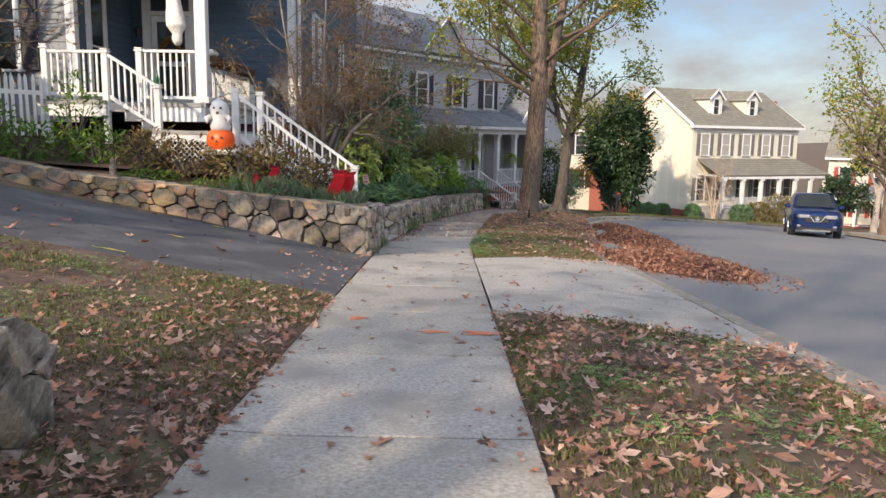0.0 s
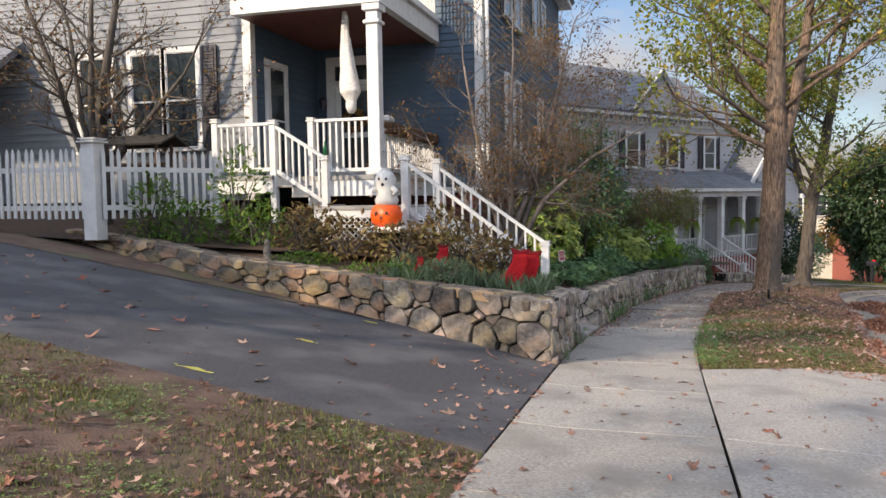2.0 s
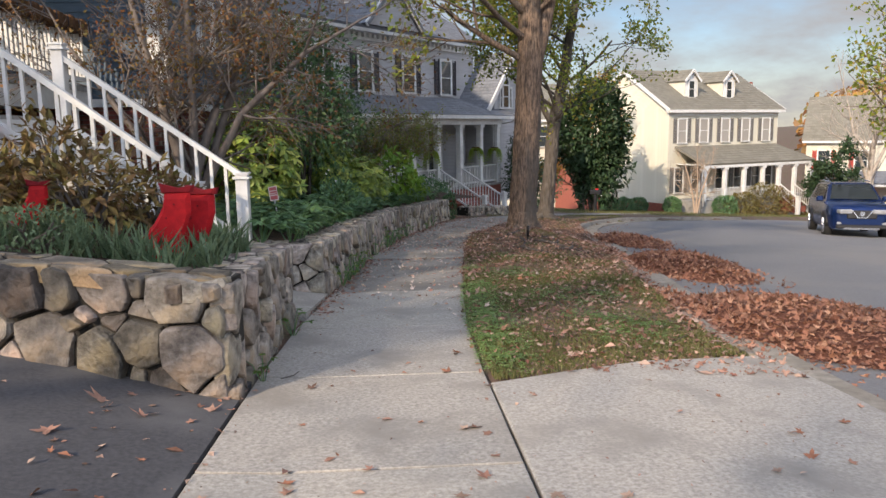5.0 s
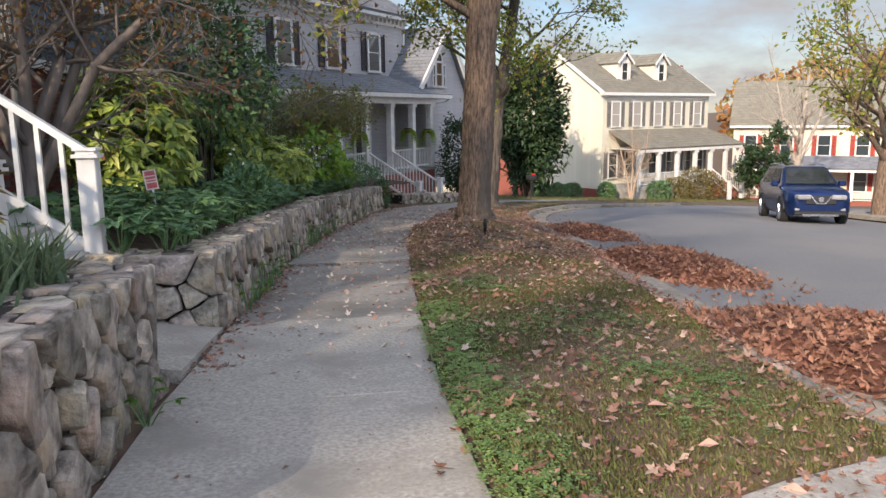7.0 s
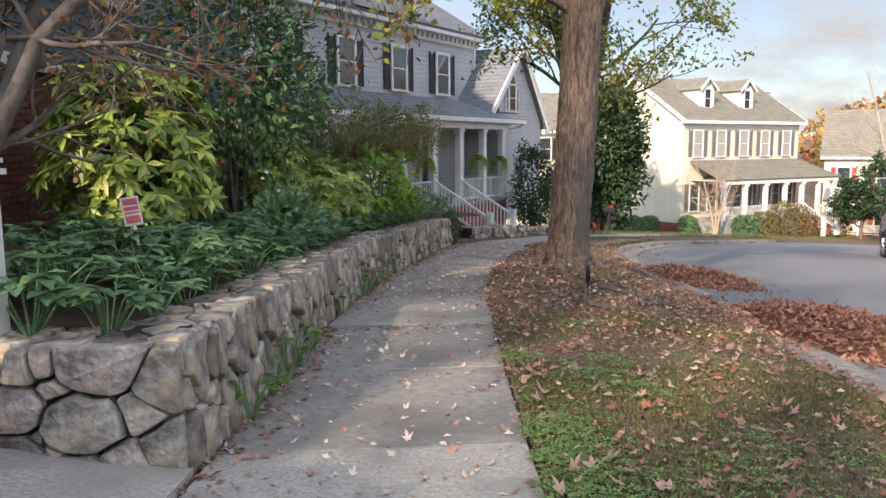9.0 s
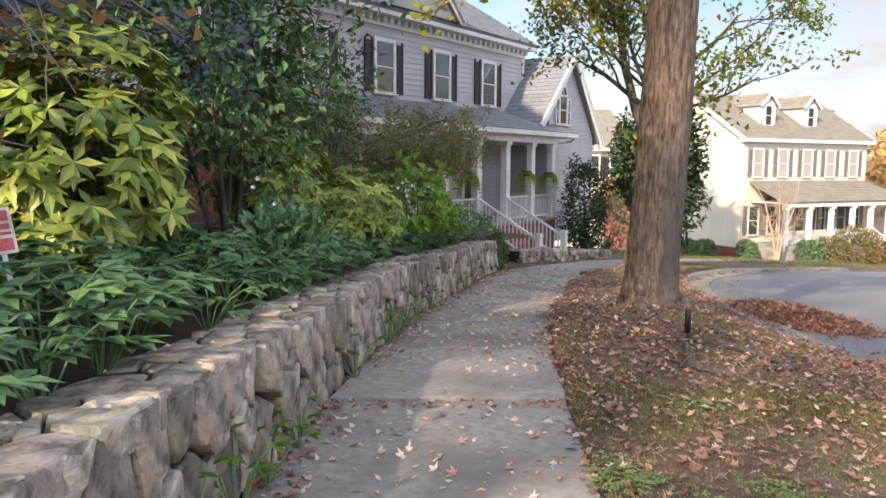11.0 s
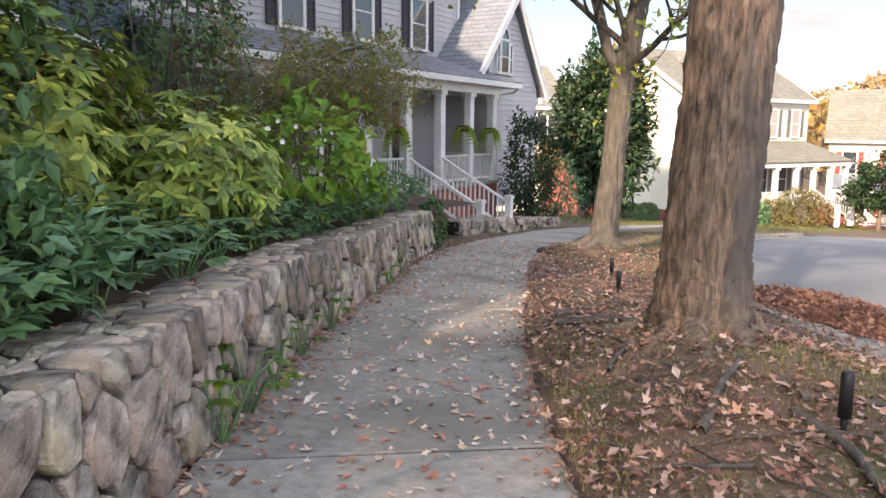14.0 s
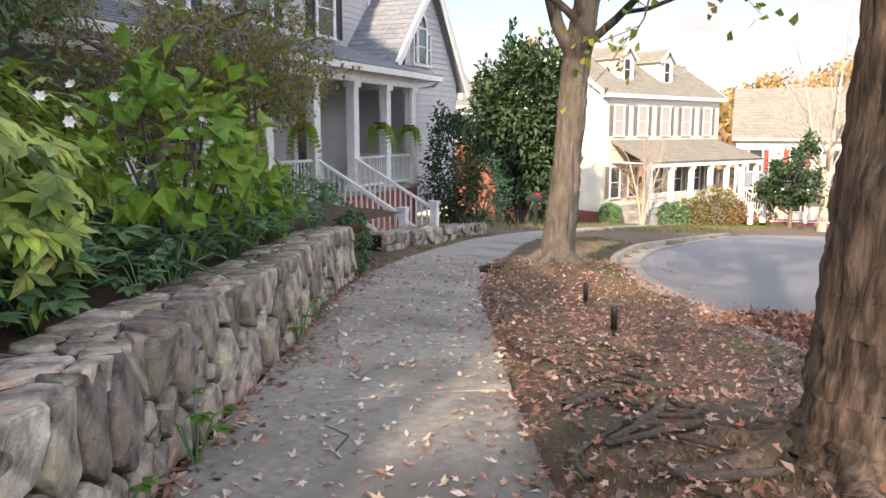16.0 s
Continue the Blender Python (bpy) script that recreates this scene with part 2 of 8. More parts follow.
M_BARKG = material("grey_bark", (0.12, 0.103, 0.088), 0.95, (0.06, 0.051, 0.043), 16, 9, 1.0, 28, stretch=(1, 1, 0.25))

# ---- lie of the land ----
def ground_z(x, y):
    yy = min(max(y, -60), 75)
    z = -0.056 * yy - 0.1 * min(max(0, x - 1.5), 2.5) - 0.05 * min(max(0, x - 4), 40)
    z -= 0.03 * min(max(0, yy - 35), 30)
    if x < -0.9:
        z += 0.165 * min(-0.9 - x, 9) + 0.05 * min(max(0, -9.9 - x), 20)
    r = math.hypot(x - 10, y - 30)
    if r > 85:
        turn = math.degrees(math.atan2(x, y - 15))
        z += (0.02 + 0.125 * min(1, max(0, (turn - 29) / 14))) * min(r - 85, 260)
    return z


CENTER = [(-30, -0.3), (10.5, -0.29), (13, -0.24), (15, -0.09), (18, 0.19), (20, 0.42), (22, 0.74), (24, 1.22), (27.5, 2.13), (32, 3.95), (36, 6.0), (41, 9.0), (48, 14.5), (56, 21.5), (66, 31), (80, 45)]
CURB = [(-60, 2.85), (8, 2.8), (12, 2.75), (16, 3.35), (21, 4.25), (27, 5.15), (29, 5.6), (31.5, 6.6), (34, 8.2), (36.5, 10.3), (40, 13.4), (46, 19.2), (55, 29), (66, 42), (80, 58)]


def walk_x(y):
    return smooth_table(CENTER, y)


def curb_x(y):
    return smooth_table(CURB, y)


def swell(x, y):
    """The strip rises round the two street trees."""
    return 0.32 * math.exp(-(((x - 2.5) / 1.1) ** 2 + ((y - 20.7) / 1.7) ** 2)) + 0.20 * math.exp(-(((x - 4.47) ** 2 + (y - 29.2) ** 2) / 1.2))


def soil_z(x, y):
    return ground_z(x, y) + swell(x, y)


def apron_near(x):
    return 6.72 - 0.42 * (x - 0.45)


def apron_far(x):
    return 11.05 + 0.40 * (x - 0.5)


def terrain():
    xs = [-420, -300, -220, -160, -120, -90, -70, -50, -40, -30, -24, -20, -17, -14, -12] + [-10.5 + 0.5 * i for i in range(18)] + [-1.6 + 0.2 * i for i in range(40)]
    xs += [6.5 + 0.75 * i for i in range(18)] + [20 + 2 * i for i in range(20)] + [62, 70, 80, 95, 120, 160, 220, 300, 420, 520]
    ys = [-300, -200, -120, -80, -60, -40, -30, -20, -14, -10, -7] + [-5 + 0.25 * i for i in range(164)] + [36.5 + 1 * i for i in range(34)] + [72, 76, 82, 90, 100, 115, 140, 180, 240, 320, 420, 520]
    verts, faces = [], []
    for y in ys:
        for x in xs:
            z = ground_z(x, y)
            if -3 < x < 8 and -6 < y < 36:
                z += 0.03 * (noise.noise((x * 1.1, y * 1.1, 0.3)))
                # strip between walk and curb swells a little round the big tree
                z += swell(x, y)
            w = walk_x(y)
            if abs(x - w) < 0.85 and y < 60:
                z = ground_z(x, y) - 0.05
            if x > curb_x(y) - 0.15:
                z = ground_z(x, y) - 0.22
            if -12 < x < -0.95 and 7.3 < y < 11.2:
                z = ground_z(x, y) - 0.06
            if 0.4 < x < 3.2 and apron_near(x) + 0.05 < y < apron_far(x) - 0.02:
                z = ground_z(x, y) - 0.12
            verts.append((x, y, z))
    nx = len(xs)
    for j in range(len(ys) - 1):
        for i in range(nx - 1):
            a = j * nx + i
            faces.append((a, a + 1, a + nx + 1, a + nx))
    return link("ground", mesh_of("ground", verts, faces, [M_SOIL], True), kind="structure", label="leaf-strewn lawn and bare soil sloping along the street")


terrain()


def strip(name, left, right, y0, y1, dz, mat, label, thick=0.12, step=0.5, parent=None, skirt=True):
    """A slab between two edge lines x = left(y) and x = right(y), following the land."""
    n = max(1, int(round((y1 - y0) / step)))
    verts, faces = [], []
    for i in range(n + 1):
        y = y0 + (y1 - y0) * i / n
        a, b = left(y), right(y)
        for k in range(7):
            x = a + (b - a) * k / 6
            verts.append((x, y, ground_z(x, y) + dz))
    for i in range(n):
        for k in range(6):
            a = i * 7 + k
            faces.append((a, a + 1, a + 8, a + 7))
    top = len(verts)
    verts += [(x, y, z - thick) for x, y, z in verts]
    for i in range(n):
        for k, s in ((0, 1), (6, -1)):
            a = i * 7 + k
            f = (a, a + 7, a + 7 + top, a + top)
            faces.append(f if s > 0 else tuple(reversed(f)))
    for k in range(6):
        faces.append((k + 1, k, k + top, k + 1 + top))
        a = n * 7 + k
        faces.append((a, a + 1, a + 1 + top, a + top))
    return link(name, mesh_of(name, verts, faces, [mat]), parent, label)


# ---- street and paving: large sheets ----
def far_side(y):
    return curb_x(y) + 1.0 if y > 70 else max(curb_x(y) + 1.0, 17.5 if y < 33 else 17.5 + 1.35 * (y - 33))


tagged(strip("road", curb_x, far_side, -45, 47, -0.15, M_ROAD, "grey worn asphalt street curving past the lawns", step=0.6), kind="structure")
tagged(strip("driveway", lambda y: -14, lambda y: -1.05, 7.25, 11.35, 0.0, M_ASPH, "dark asphalt driveway sloping up beside stone wall", step=0.3), kind="structure")
tagged(strip("far_pavement", lambda y: 17.7 + (1.35 * (y - 33) if y > 33 else 0), lambda y: 19.0 + (1.35 * (y - 33) if y > 33 else 0), -20, 47, 0.0, M_CURB, "pale concrete kerb walk across the street"), kind="structure")

# ---- garden beds behind the stone walls ----
WALL_LINE = [(-9.6, 13.05), (-7.18, 12.2), (-5.92, 11.88), (-3.28, 11.38), (-1.1, 10.78)]


def wall_y(x):
    return lerp_table(WALL_LINE, x)


def wall1_top(x):
    return lerp_table([(-9.6, 0.86), (-7.1, 0.66), (-5.9, 0.5), (-3.3, 0.28), (-1.1, 0.13)], x)


def wall2_x(y):
    return walk_x(y) - 0.80


def wall2_top(y):
    return ground_z(0, y) + 0.60


def bed_z(x, y):
    """The soil of the raised beds."""
    if y < 14.0:
        edge = min(1, max(0, (-1.45 - x) / 1.6))
        return wall1_top(x) - 0.07 - 0.065 * max(0, y - 10.9) * (1 - edge) + edge * 0.16 * max(0, y - wall_y(x) - 0.2) + 0.03 * noise.noise((x * 2, y * 2, 0))
    d = max(0, wall2_x(y) - 0.3 - x)
    return wall2_top(y) - 0.05 + 0.13 * d + 0.04 * noise.noise((x * 2, y * 2, 0))


def bed(name, y0, y1, left, right, label):
    n, k = int((y1 - y0) / 0.3), 16
    verts, faces = [], []
    for i in range(n + 1):
        y = y0 + (y1 - y0) * i / n
        for j in range(k + 1):
            x = left(y) + (right(y) - left(y)) * j / k
            verts.append((x, y, bed_z(x, y)))
    for i in range(n):
        for j in range(k):
            a = i * (k + 1) + j
            faces.append((a, a + 1, a + k + 2, a + k + 1))
    return link(name, mesh_of(name, verts, faces, [M_MULCH], True), kind="structure", label=label)


M_MULCH = material("mulch", (0.09, 0.055, 0.035), 0.95, (0.04, 0.026, 0.018), 9, 8, 1.0, 50)


def bed1_right(y):
    if y < 11.0:
        return -1.15
    return -1.2


def bed1_left(y):
    if y < wall_y(-9.5) + 0.15:
        return min(-1.2, lerp_table([(10.85, -1.15), (11.53, -3.28), (12.03, -5.92), (12.35, -7.18), (13.2, -9.6)], y))
    return -9.6


bed("front_garden_soil", 10.9, 13.45, bed1_left, bed1_right, "dark mulch of the raised front garden bed")
bed("side_garden_soil", 14.8, 31.5, lambda y: -4.4, lambda y: wall2_x(y) - 0.2, "dark mulch behind the long retaining wall")


def porch_yard():
    verts, faces = [], []
    for i in range(13):
        for j in range(13):
            x, y = -14 + i * 0.9, 12.4 + j * 0.35
            verts.append((x, y, 0.45 + 0.05 * max(0, -x - 3.5) + 0.08 * (y - 12.4)))
    for i in range(12):
        for j in range(12):
            a = i * 13 + j
            faces.append((a, a + 13, a + 14, a + 1))
    link("yard_soil", mesh_of("yard_soil", verts, faces, [M_MULCH], True), kind="structure", label="mulched yard in front of the blue house")


porch_yard()


# ---- parts of houses ----
def clapboards(parent, mat, a, d, length, z0, z1, step=0.145, cut=None, name="clapboard"):
    """Overlapping boards on a wall: a is its left foot seen from outside, d its direction; cut(z) gives the ends of a row."""
    d = Vector(d).normalized()
    n = Vector((d.y, -d.x, 0))
    meshes = {}
    z, k = z0, 0
    while z < z1 - 0.02:
        s0, s1 = cut(z) if cut else (0.0, length)
        if s1 - s0 > 0.1:
            key = round(s1 - s0, 2)
            if key not in meshes:
                L, h = s1 - s0, step + 0.012
                v = [(0, 0, 0), (L, 0, 0), (L, -0.028, 0), (0, -0.028, 0), (0, 0, h), (L, 0, h), (L, -0.007, h), (0, -0.007, h)]
                f = [(3, 2, 6, 7), (0, 1, 2, 3), (4, 7, 6, 5), (0, 3, 7, 4), (1, 5, 6, 2)]
                meshes[key] = mesh_of(name, v, f, [mat])
            ob = new(name, meshes[key])
            ob.parent = parent
            m = Matrix((d, Vector((-n.x, -n.y, 0)), Vector((0, 0, 1)))).transposed().to_4x4()
            m.translation = Vector((a[0], a[1], z)) + d * s0
            ob.matrix_basis = m
        z += step
        k += 1


def wall_frame(a, d, z=0.0):
    """Local axes on a wall: x along it, -y outwards."""
    d = Vector(d).normalized()
    m = Matrix((d, Vector((-d.y, d.x, 0)), Vector((0, 0, 1)))).transposed().to_4x4()
    m.translation = (a[0], a[1], z)
    return m


def window(parent, m, w, h, trim=None, bars=(1, 2), shutters=None, casing=0.09, glass=None, name="window"):
    """A sash window: casing, sill, sashes and panes; shutters where given. Origin: middle of the foot, on the wall's face."""
    trim = trim or M_WHITE
    b = bmesh.new()
    for x0, x1, z0, z1 in ((-w / 2 - casing, -w / 2, -0.02, h + casing), (w / 2, w / 2 + casing, -0.02, h + casing), (-w / 2, w / 2, h, h + casing)):
        bx(b, x0, -0.075, z0, x1, 0.0, z1, m)
    bx(b, -w / 2 - casing - 0.03, -0.11, -0.07, w / 2 + casing + 0.03, 0, -0.02, m)
    win = part(name, b, trim, parent)
    b = bmesh.new()
    t = 0.035
    nx, nz = bars
    for i in range(nx + 1):
        x = -w / 2 + w * i / nx
        bx(b, max(-w / 2, x - t / 2), -0.062, 0, min(w / 2, x + t / 2), -0.02, h, m)
    for i in range(nz + 1):
        z = h * i / nz
        bx(b, -w / 2, -0.06, max(0, z - t / 2), w / 2, -0.022, min(h, z + t / 2), m)
    part("sash", b, trim, win)
    pw, ph = w / nx, h / nz
    pane = None
    for i in range(nx):
        for k in range(nz):
            q = box(-w / 2 + i * pw + t / 2, -0.042, k * ph + t / 2, -w / 2 + (i + 1) * pw - t / 2, -0.034, (k + 1) * ph - t / 2, m)
            part("pane", q, glass or M_GLASS, win)
    if shutters:
        for s in (-1, 1):
            b = bmesh.new()
            sw = 0.34
            x0 = s * (w / 2 + casing + 0.02) + (0 if s > 0 else -sw)
            bx(b, x0, -0.045, -0.02, x0 + 0.05, -0.002, h + 0.06, m)
            bx(b, x0 + sw - 0.05, -0.045, -0.02, x0 + sw, -0.002, h + 0.06, m)
            k = 0
            while k * 0.06 < h:
                bx(b, x0 + 0.05, -0.035, k * 0.06 - 0.01, x0 + sw - 0.05, -0.008, k * 0.06 + 0.035, m)
                k += 1
            part("shutter", b, shutters, win)
    return win


def railing(parent, a, b, h=0.85, gap=0.13, mat=None, low=0.1, thin=0.032, top=0.07):
    """Top rail, bottom rail and every baluster between two points of the deck or stair line."""
    mat = mat or M_WHITE
    a, b = Vector(a), Vector(b)
    r = bmesh.new()
    beam(r, a + Vector((0, 0, h)), b + Vector((0, 0, h)), top, 0.05)
    part("top_rail", r, mat, parent)
    r = bmesh.new()
    beam(r, a + Vector((0, 0, low)), b + Vector((0, 0, low)), 0.05, 0.06)
    part("bottom_rail", r, mat, parent)
    flat = Vector((b.x - a.x, b.y - a.y, 0))
    n = max(1, int(flat.length / gap))
    me = None
    for i in range(1, n):
        p = a.lerp(b, i / n)
        if me is None:
            q = box(-thin / 2, -thin / 2, 0, thin / 2, thin / 2, h - low)
            me = bpy.data.meshes.new("baluster")
            q.to_mesh(me)
            q.free()
            me.materials.append(mat)
        o = new("baluster", me)
        o.parent = parent
        o.location = (p.x, p.y, p.z + low)


def post(parent, x, y, z0, z1, w=0.11, mat=None, name="newel_post"):
    """A square post with a stepped cap."""
    b = box(x - w / 2, y - w / 2, z0, x + w / 2, y + w / 2, z1 - 0.07, bevel=0.006)
    bx(b, x - w * 0.68, y - w * 0.68, z1 - 0.07, x + w * 0.68, y + w * 0.68, z1 - 0.045)
    bx(b, x - w * 0.5, y - w * 0.5, z1 - 0.045, x + w * 0.5, y + w * 0.5, z1 - 0.02)
    bx(b, x - w * 0.62, y - w * 0.62, z1 - 0.02, x + w * 0.62, y + w * 0.62, z1)
    return part(name, b, mat or M_WHITE, parent)


def slope_roof(name, parent, quad, mat, rows=16, thick=0.12, label=""):
    """A roof slope from its eave (a, b) to its ridge (c, d), with overlapping shingle courses."""
    a, b, c, d = [Vector(q) for q in quad]
    nrm = (b - a).cross(d - a).normalized()
    if nrm.z < 0:
        nrm = -nrm
    verts, faces = [], []

    def quadbox(p, q, r, s, up):
        i = len(verts)
        for v in (p, q, r, s):
            verts.append(v)
        for v in (p, q, r, s):
            verts.append(v + up)
        faces.extend([(i, i + 3, i + 2, i + 1), (i + 4, i + 5, i + 6, i + 7), (i, i + 1, i + 5, i + 4), (i + 1, i + 2, i + 6, i + 5), (i + 2, i + 3, i + 7, i + 6), (i + 3, i, i + 4, i + 7)])
    quadbox(a - nrm * thick, b - nrm * thick, c - nrm * thick, d - nrm * thick, nrm * (thick - 0.004))
    rnd = random.Random(7)
    for k in range(rows):
        t0, t1 = k / rows, min(1, (k + 1.1) / rows)
        l0, r0, l1, r1 = a.lerp(d, t0), b.lerp(c, t0), a.lerp(d, t1), b.lerp(c, t1)
        n = max(1, int((r0 - l0).length / 0.33))
        off = rnd.random()
        cuts = [0] + sorted((i + off * 0.9) / n for i in range(n) if 0.02 < (i + off * 0.9) / n < 0.98) + [1]
        for u0, u1 in zip(cuts, cuts[1:]):
            p, q = l0.lerp(r0, u0), l0.lerp(r0, u1)
            s, r = l1.lerp(r1, u0), l1.lerp(r1, u1)
            e = nrm * (0.012 + 0.004 * rnd.random())
            i = len(verts)
            verts.extend([p, q, r, s, p + e, q + e])
            faces.extend([(i + 4, i + 5, i + 2, i + 3), (i, i + 1, i + 5, i + 4), (i, i + 4, i + 3), (i + 1, i + 2, i + 5)])
    return link(name, mesh_of(name, verts, faces, [mat]), parent, label)


# ---- blue house ----
M_PORCHCEIL = material("stained_porch_ceiling", (0.16, 0.05, 0.03), 0.55, (0.10, 0.03, 0.02), 5, 6, 0.2, 40, stretch=(6, 0.6, 1))
M_DOOR = material("dark_door_paint", (0.05, 0.045, 0.045), 0.4, None, 6)
M_DECK = material("grey_deck_boards", (0.33, 0.32, 0.30), 0.7, None, 10, 6, 0.2, 40)


def blue_house():
    h = thing("blue_house", "two-storey blue clapboard house with white trim and porch", "house", m=None)
    b = bmesh.new()
    bx(b, -14.0, 15.64, 1.3, -7.52, 31.5, 8.6)
    bx(b, -7.52, 18.54, 1.5, -3.66, 31.5, 8.6)
    part("wall", b, M_BLUE, h)
    b = bmesh.new()
    bx(b, -13.9, 15.72, -0.2, -7.6, 31.3, 1.32)
    bx(b, -7.6, 18.62, -0.6, -3.74, 31.3, 1.52)
    part("foundation", b, M_MORTAR, h)
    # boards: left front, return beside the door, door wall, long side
    # the left front takes the paler boards, with sunlight in their colour
    clapboards(h, M_BLUESUNLIT, (-14.0, 15.64), (1, 0, 0), 6.48, 1.3, 8.6)
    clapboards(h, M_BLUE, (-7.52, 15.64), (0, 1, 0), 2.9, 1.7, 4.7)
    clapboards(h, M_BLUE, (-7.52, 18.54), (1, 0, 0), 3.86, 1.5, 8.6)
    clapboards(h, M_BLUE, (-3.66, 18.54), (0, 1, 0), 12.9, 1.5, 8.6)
    # corner boards, band and eaves
    for x, y, z0 in ((-7.52, 15.64, 1.3), (-3.66, 18.54, 1.5), (-14.0, 15.64, 1.3)):
        b = bmesh.new()
        bx(b, x - 0.13, y - 0.045, z0, x + 0.045, y + 0.0, 8.6)
        bx(b, x - 0.0, y - 0.04, z0, x + 0.05, y + 0.13, 8.6)
        part("corner_board", b, M_WHITE, h)
    b = bmesh.new()
    bx(b, -3.70, 18.2, 8.35, -3.2, 31.9, 8.62)
    bx(b, -14.4, 15.2, 8.35, -7.0, 15.7, 8.62)
    bx(b, -7.6, 18.1, 8.35, -3.2, 18.6, 8.62)
    part("eave", b, M_WHITE, h)
    b = bmesh.new()
    bx(b, -3.62, 18.42, 1.40, -3.60, 31.4, 1.52)
    bx(b, -7.4, 18.48, 1.40, -3.6, 18.5, 1.52)
    part("skirt_board", b, M_WHITE, h)
    slope_roof("roof", h, [(-3.1, 17.9, 8.62), (-3.1, 32, 8.62), (-8.6, 32, 12.4), (-8.6, 17.9, 12.4)], M_SHING, 22)
    slope_roof("roof", h, [(-14.5, 15.1, 8.62), (-6.6, 15.1, 8.62), (-8.0, 22, 12.6), (-14.5, 22, 12.6)], M_SHING, 22)
    # windows of the left front: a pair and a single, upper row
    for x in (-9.78, -8.98):
        window(h, wall_frame((x, 15.60), (1, 0, 0), 2.35), 0.68, 1.85, casing=0.10)
    window(h, wall_frame((-11.0, 15.60), (1, 0, 0), 2.35), 0.75, 1.85, casing=0.10)
    b = bmesh.new()
    bx(b, -8.52, 15.55, 2.33, -8.2, 15.60, 4.3)
    for k in range(28):
        bx(b, -8.47, 15.535, 2.4 + k * 0.066, -8.25, 15.555, 2.44 + k * 0.066)
    part("shutter", b, M_DARK, h)
    for x in (-9.4, -11.6):
        window(h, wall_frame((x, 15.60), (1, 0, 0), 5.9), 0.8, 1.6, shutters=M_DARK)
    # return: tall side window; door wall
    window(h, wall_frame((-7.49, 16.55), (0, 1, 0), 1.85), 0.62, 2.1, casing=0.12)
    m = wall_frame((-6.55, 18.50), (1, 0, 0), 1.72)
    b = bmesh.new()
    for x0, x1, z0, z1 in ((-0.66, -0.46, 0, 2.75), (0.46, 0.66, 0, 2.75), (-0.46, 0.46, 2.12, 2.22), (-0.46, 0.46, 2.55, 2.75)):
        bx(b, x0, -0.09, z0, x1, 0, z1, m)
    frame_ob = part("door_frame", b, M_WHITE, h)
    part("transom_pane", box(-0.46, -0.04, 2.22, 0.46, -0.03, 2.55, m), M_GLASS, frame_ob)
    b = bmesh.new()
    bx(b, -0.45, -0.05, 0, -0.33, -0.015, 2.11, m)
    bx(b, 0.33, -0.05, 0, 0.45, -0.015, 2.11, m)
    bx(b, -0.33, -0.05, 0, 0.33, -0.015, 0.25, m)
    bx(b, -0.33, -0.05, 1.98, 0.33, -0.015, 2.11, m)
    bx(b, -0.33, -0.045, 0.95, 0.33, -0.015, 1.07, m)
    door = part("front_door", b, M_WHITE, frame_ob)
    part("door_pane", box(-0.33, -0.034, 0.25, 0.33, -0.026, 1.98, m), M_GLASS, frame_ob)
    b = bmesh.new()
    bmesh.ops.create_uvsphere(b, u_segments=10, v_segments=6, radius=0.035, matrix=m @ Matrix.Translation((0.39, -0.09, 1.0)))
    part("door_knob", b, M_BRASS, frame_ob)
    # lamp beside the door
    lamp = bmesh.new()
    lm = wall_frame((-7.28, 18.49), (1, 0, 0), 3.45)
    bx(lamp, -0.05, -0.04, -0.1, 0.05, 0, 0.12, lm)
    bx(lamp, -0.012, -0.14, 0.08, 0.012, -0.02, 0.1, lm)
    bmesh.ops.create_cone(lamp, segments=6, radius1=0.05, radius2=0.085, depth=0.2, cap_ends=True, matrix=lm @ Matrix.Translation((0, -0.14, -0.03)))
    bmesh.ops.create_cone(lamp, segments=6, radius1=0.1, radius2=0.02, depth=0.07, cap_ends=True, matrix=lm @ Matrix.Translation((0, -0.14, 0.105)))
    part("wall_lantern", lamp, M_DARK, h)
    # windows of the long side
    for y in (21.2, 22.6, 25.6, 27.0):
        window(h, wall_frame((-3.62, y), (0, 1, 0), 5.7), 0.78, 1.65, shutters=M_DARK if y in (21.2, 27.0) else None)
    for y in (21.3, 22.4, 26.4):
        window(h, wall_frame((-3.62, y), (0, 1, 0), 2.5), 0.72, 1.75)
    b = bmesh.new()
    ring_tube(b, [(-3.5, 18.46, 8.4), (-3.5, 18.46, 0.3)], [0.045, 0.045], 8)
    part("downspout", b, M_WHITE, h)
    # left wing with its low dark roof
    b = bmesh.new()
    bx(b, -20, 14.6, 0.9, -14.0, 24, 3.6)
    part("wing_wall", b, M_GREY, h)
    slope_roof("wing_roof", h, [(-20, 14.0, 3.4), (-12.8, 14.0, 3.4), (-12.8, 17.5, 6.2), (-20, 17.5, 6.2)], M_SHING, 12)
    b = bmesh.new()
    bx(b, -20, 13.95, 3.2, -12.75, 14.05, 3.42)
    part("wing_fascia", b, M_WHITE, h)
    window(h, wall_frame((-14.5, 14.58), (1, 0, 0), 1.6), 0.6, 1.9)
    # porch: deck, skirt, column, ceiling, upper balcony
    b = bmesh.new()
    bx(b, -7.45, 14.9, 1.62, -4.66, 18.5, 1.70)
    bx(b, -7.45, 13.95, 1.62, -6.2, 14.9, 1.70)
    part("porch_deck", b, M_DECK, h)
    b = bmesh.new()
    bx(b, -6.2, 14.92, 1.34, -4.68, 14.97, 1.66)
    bx(b, -4.73, 14.97, 1.34, -4.68, 18.5, 1.66)
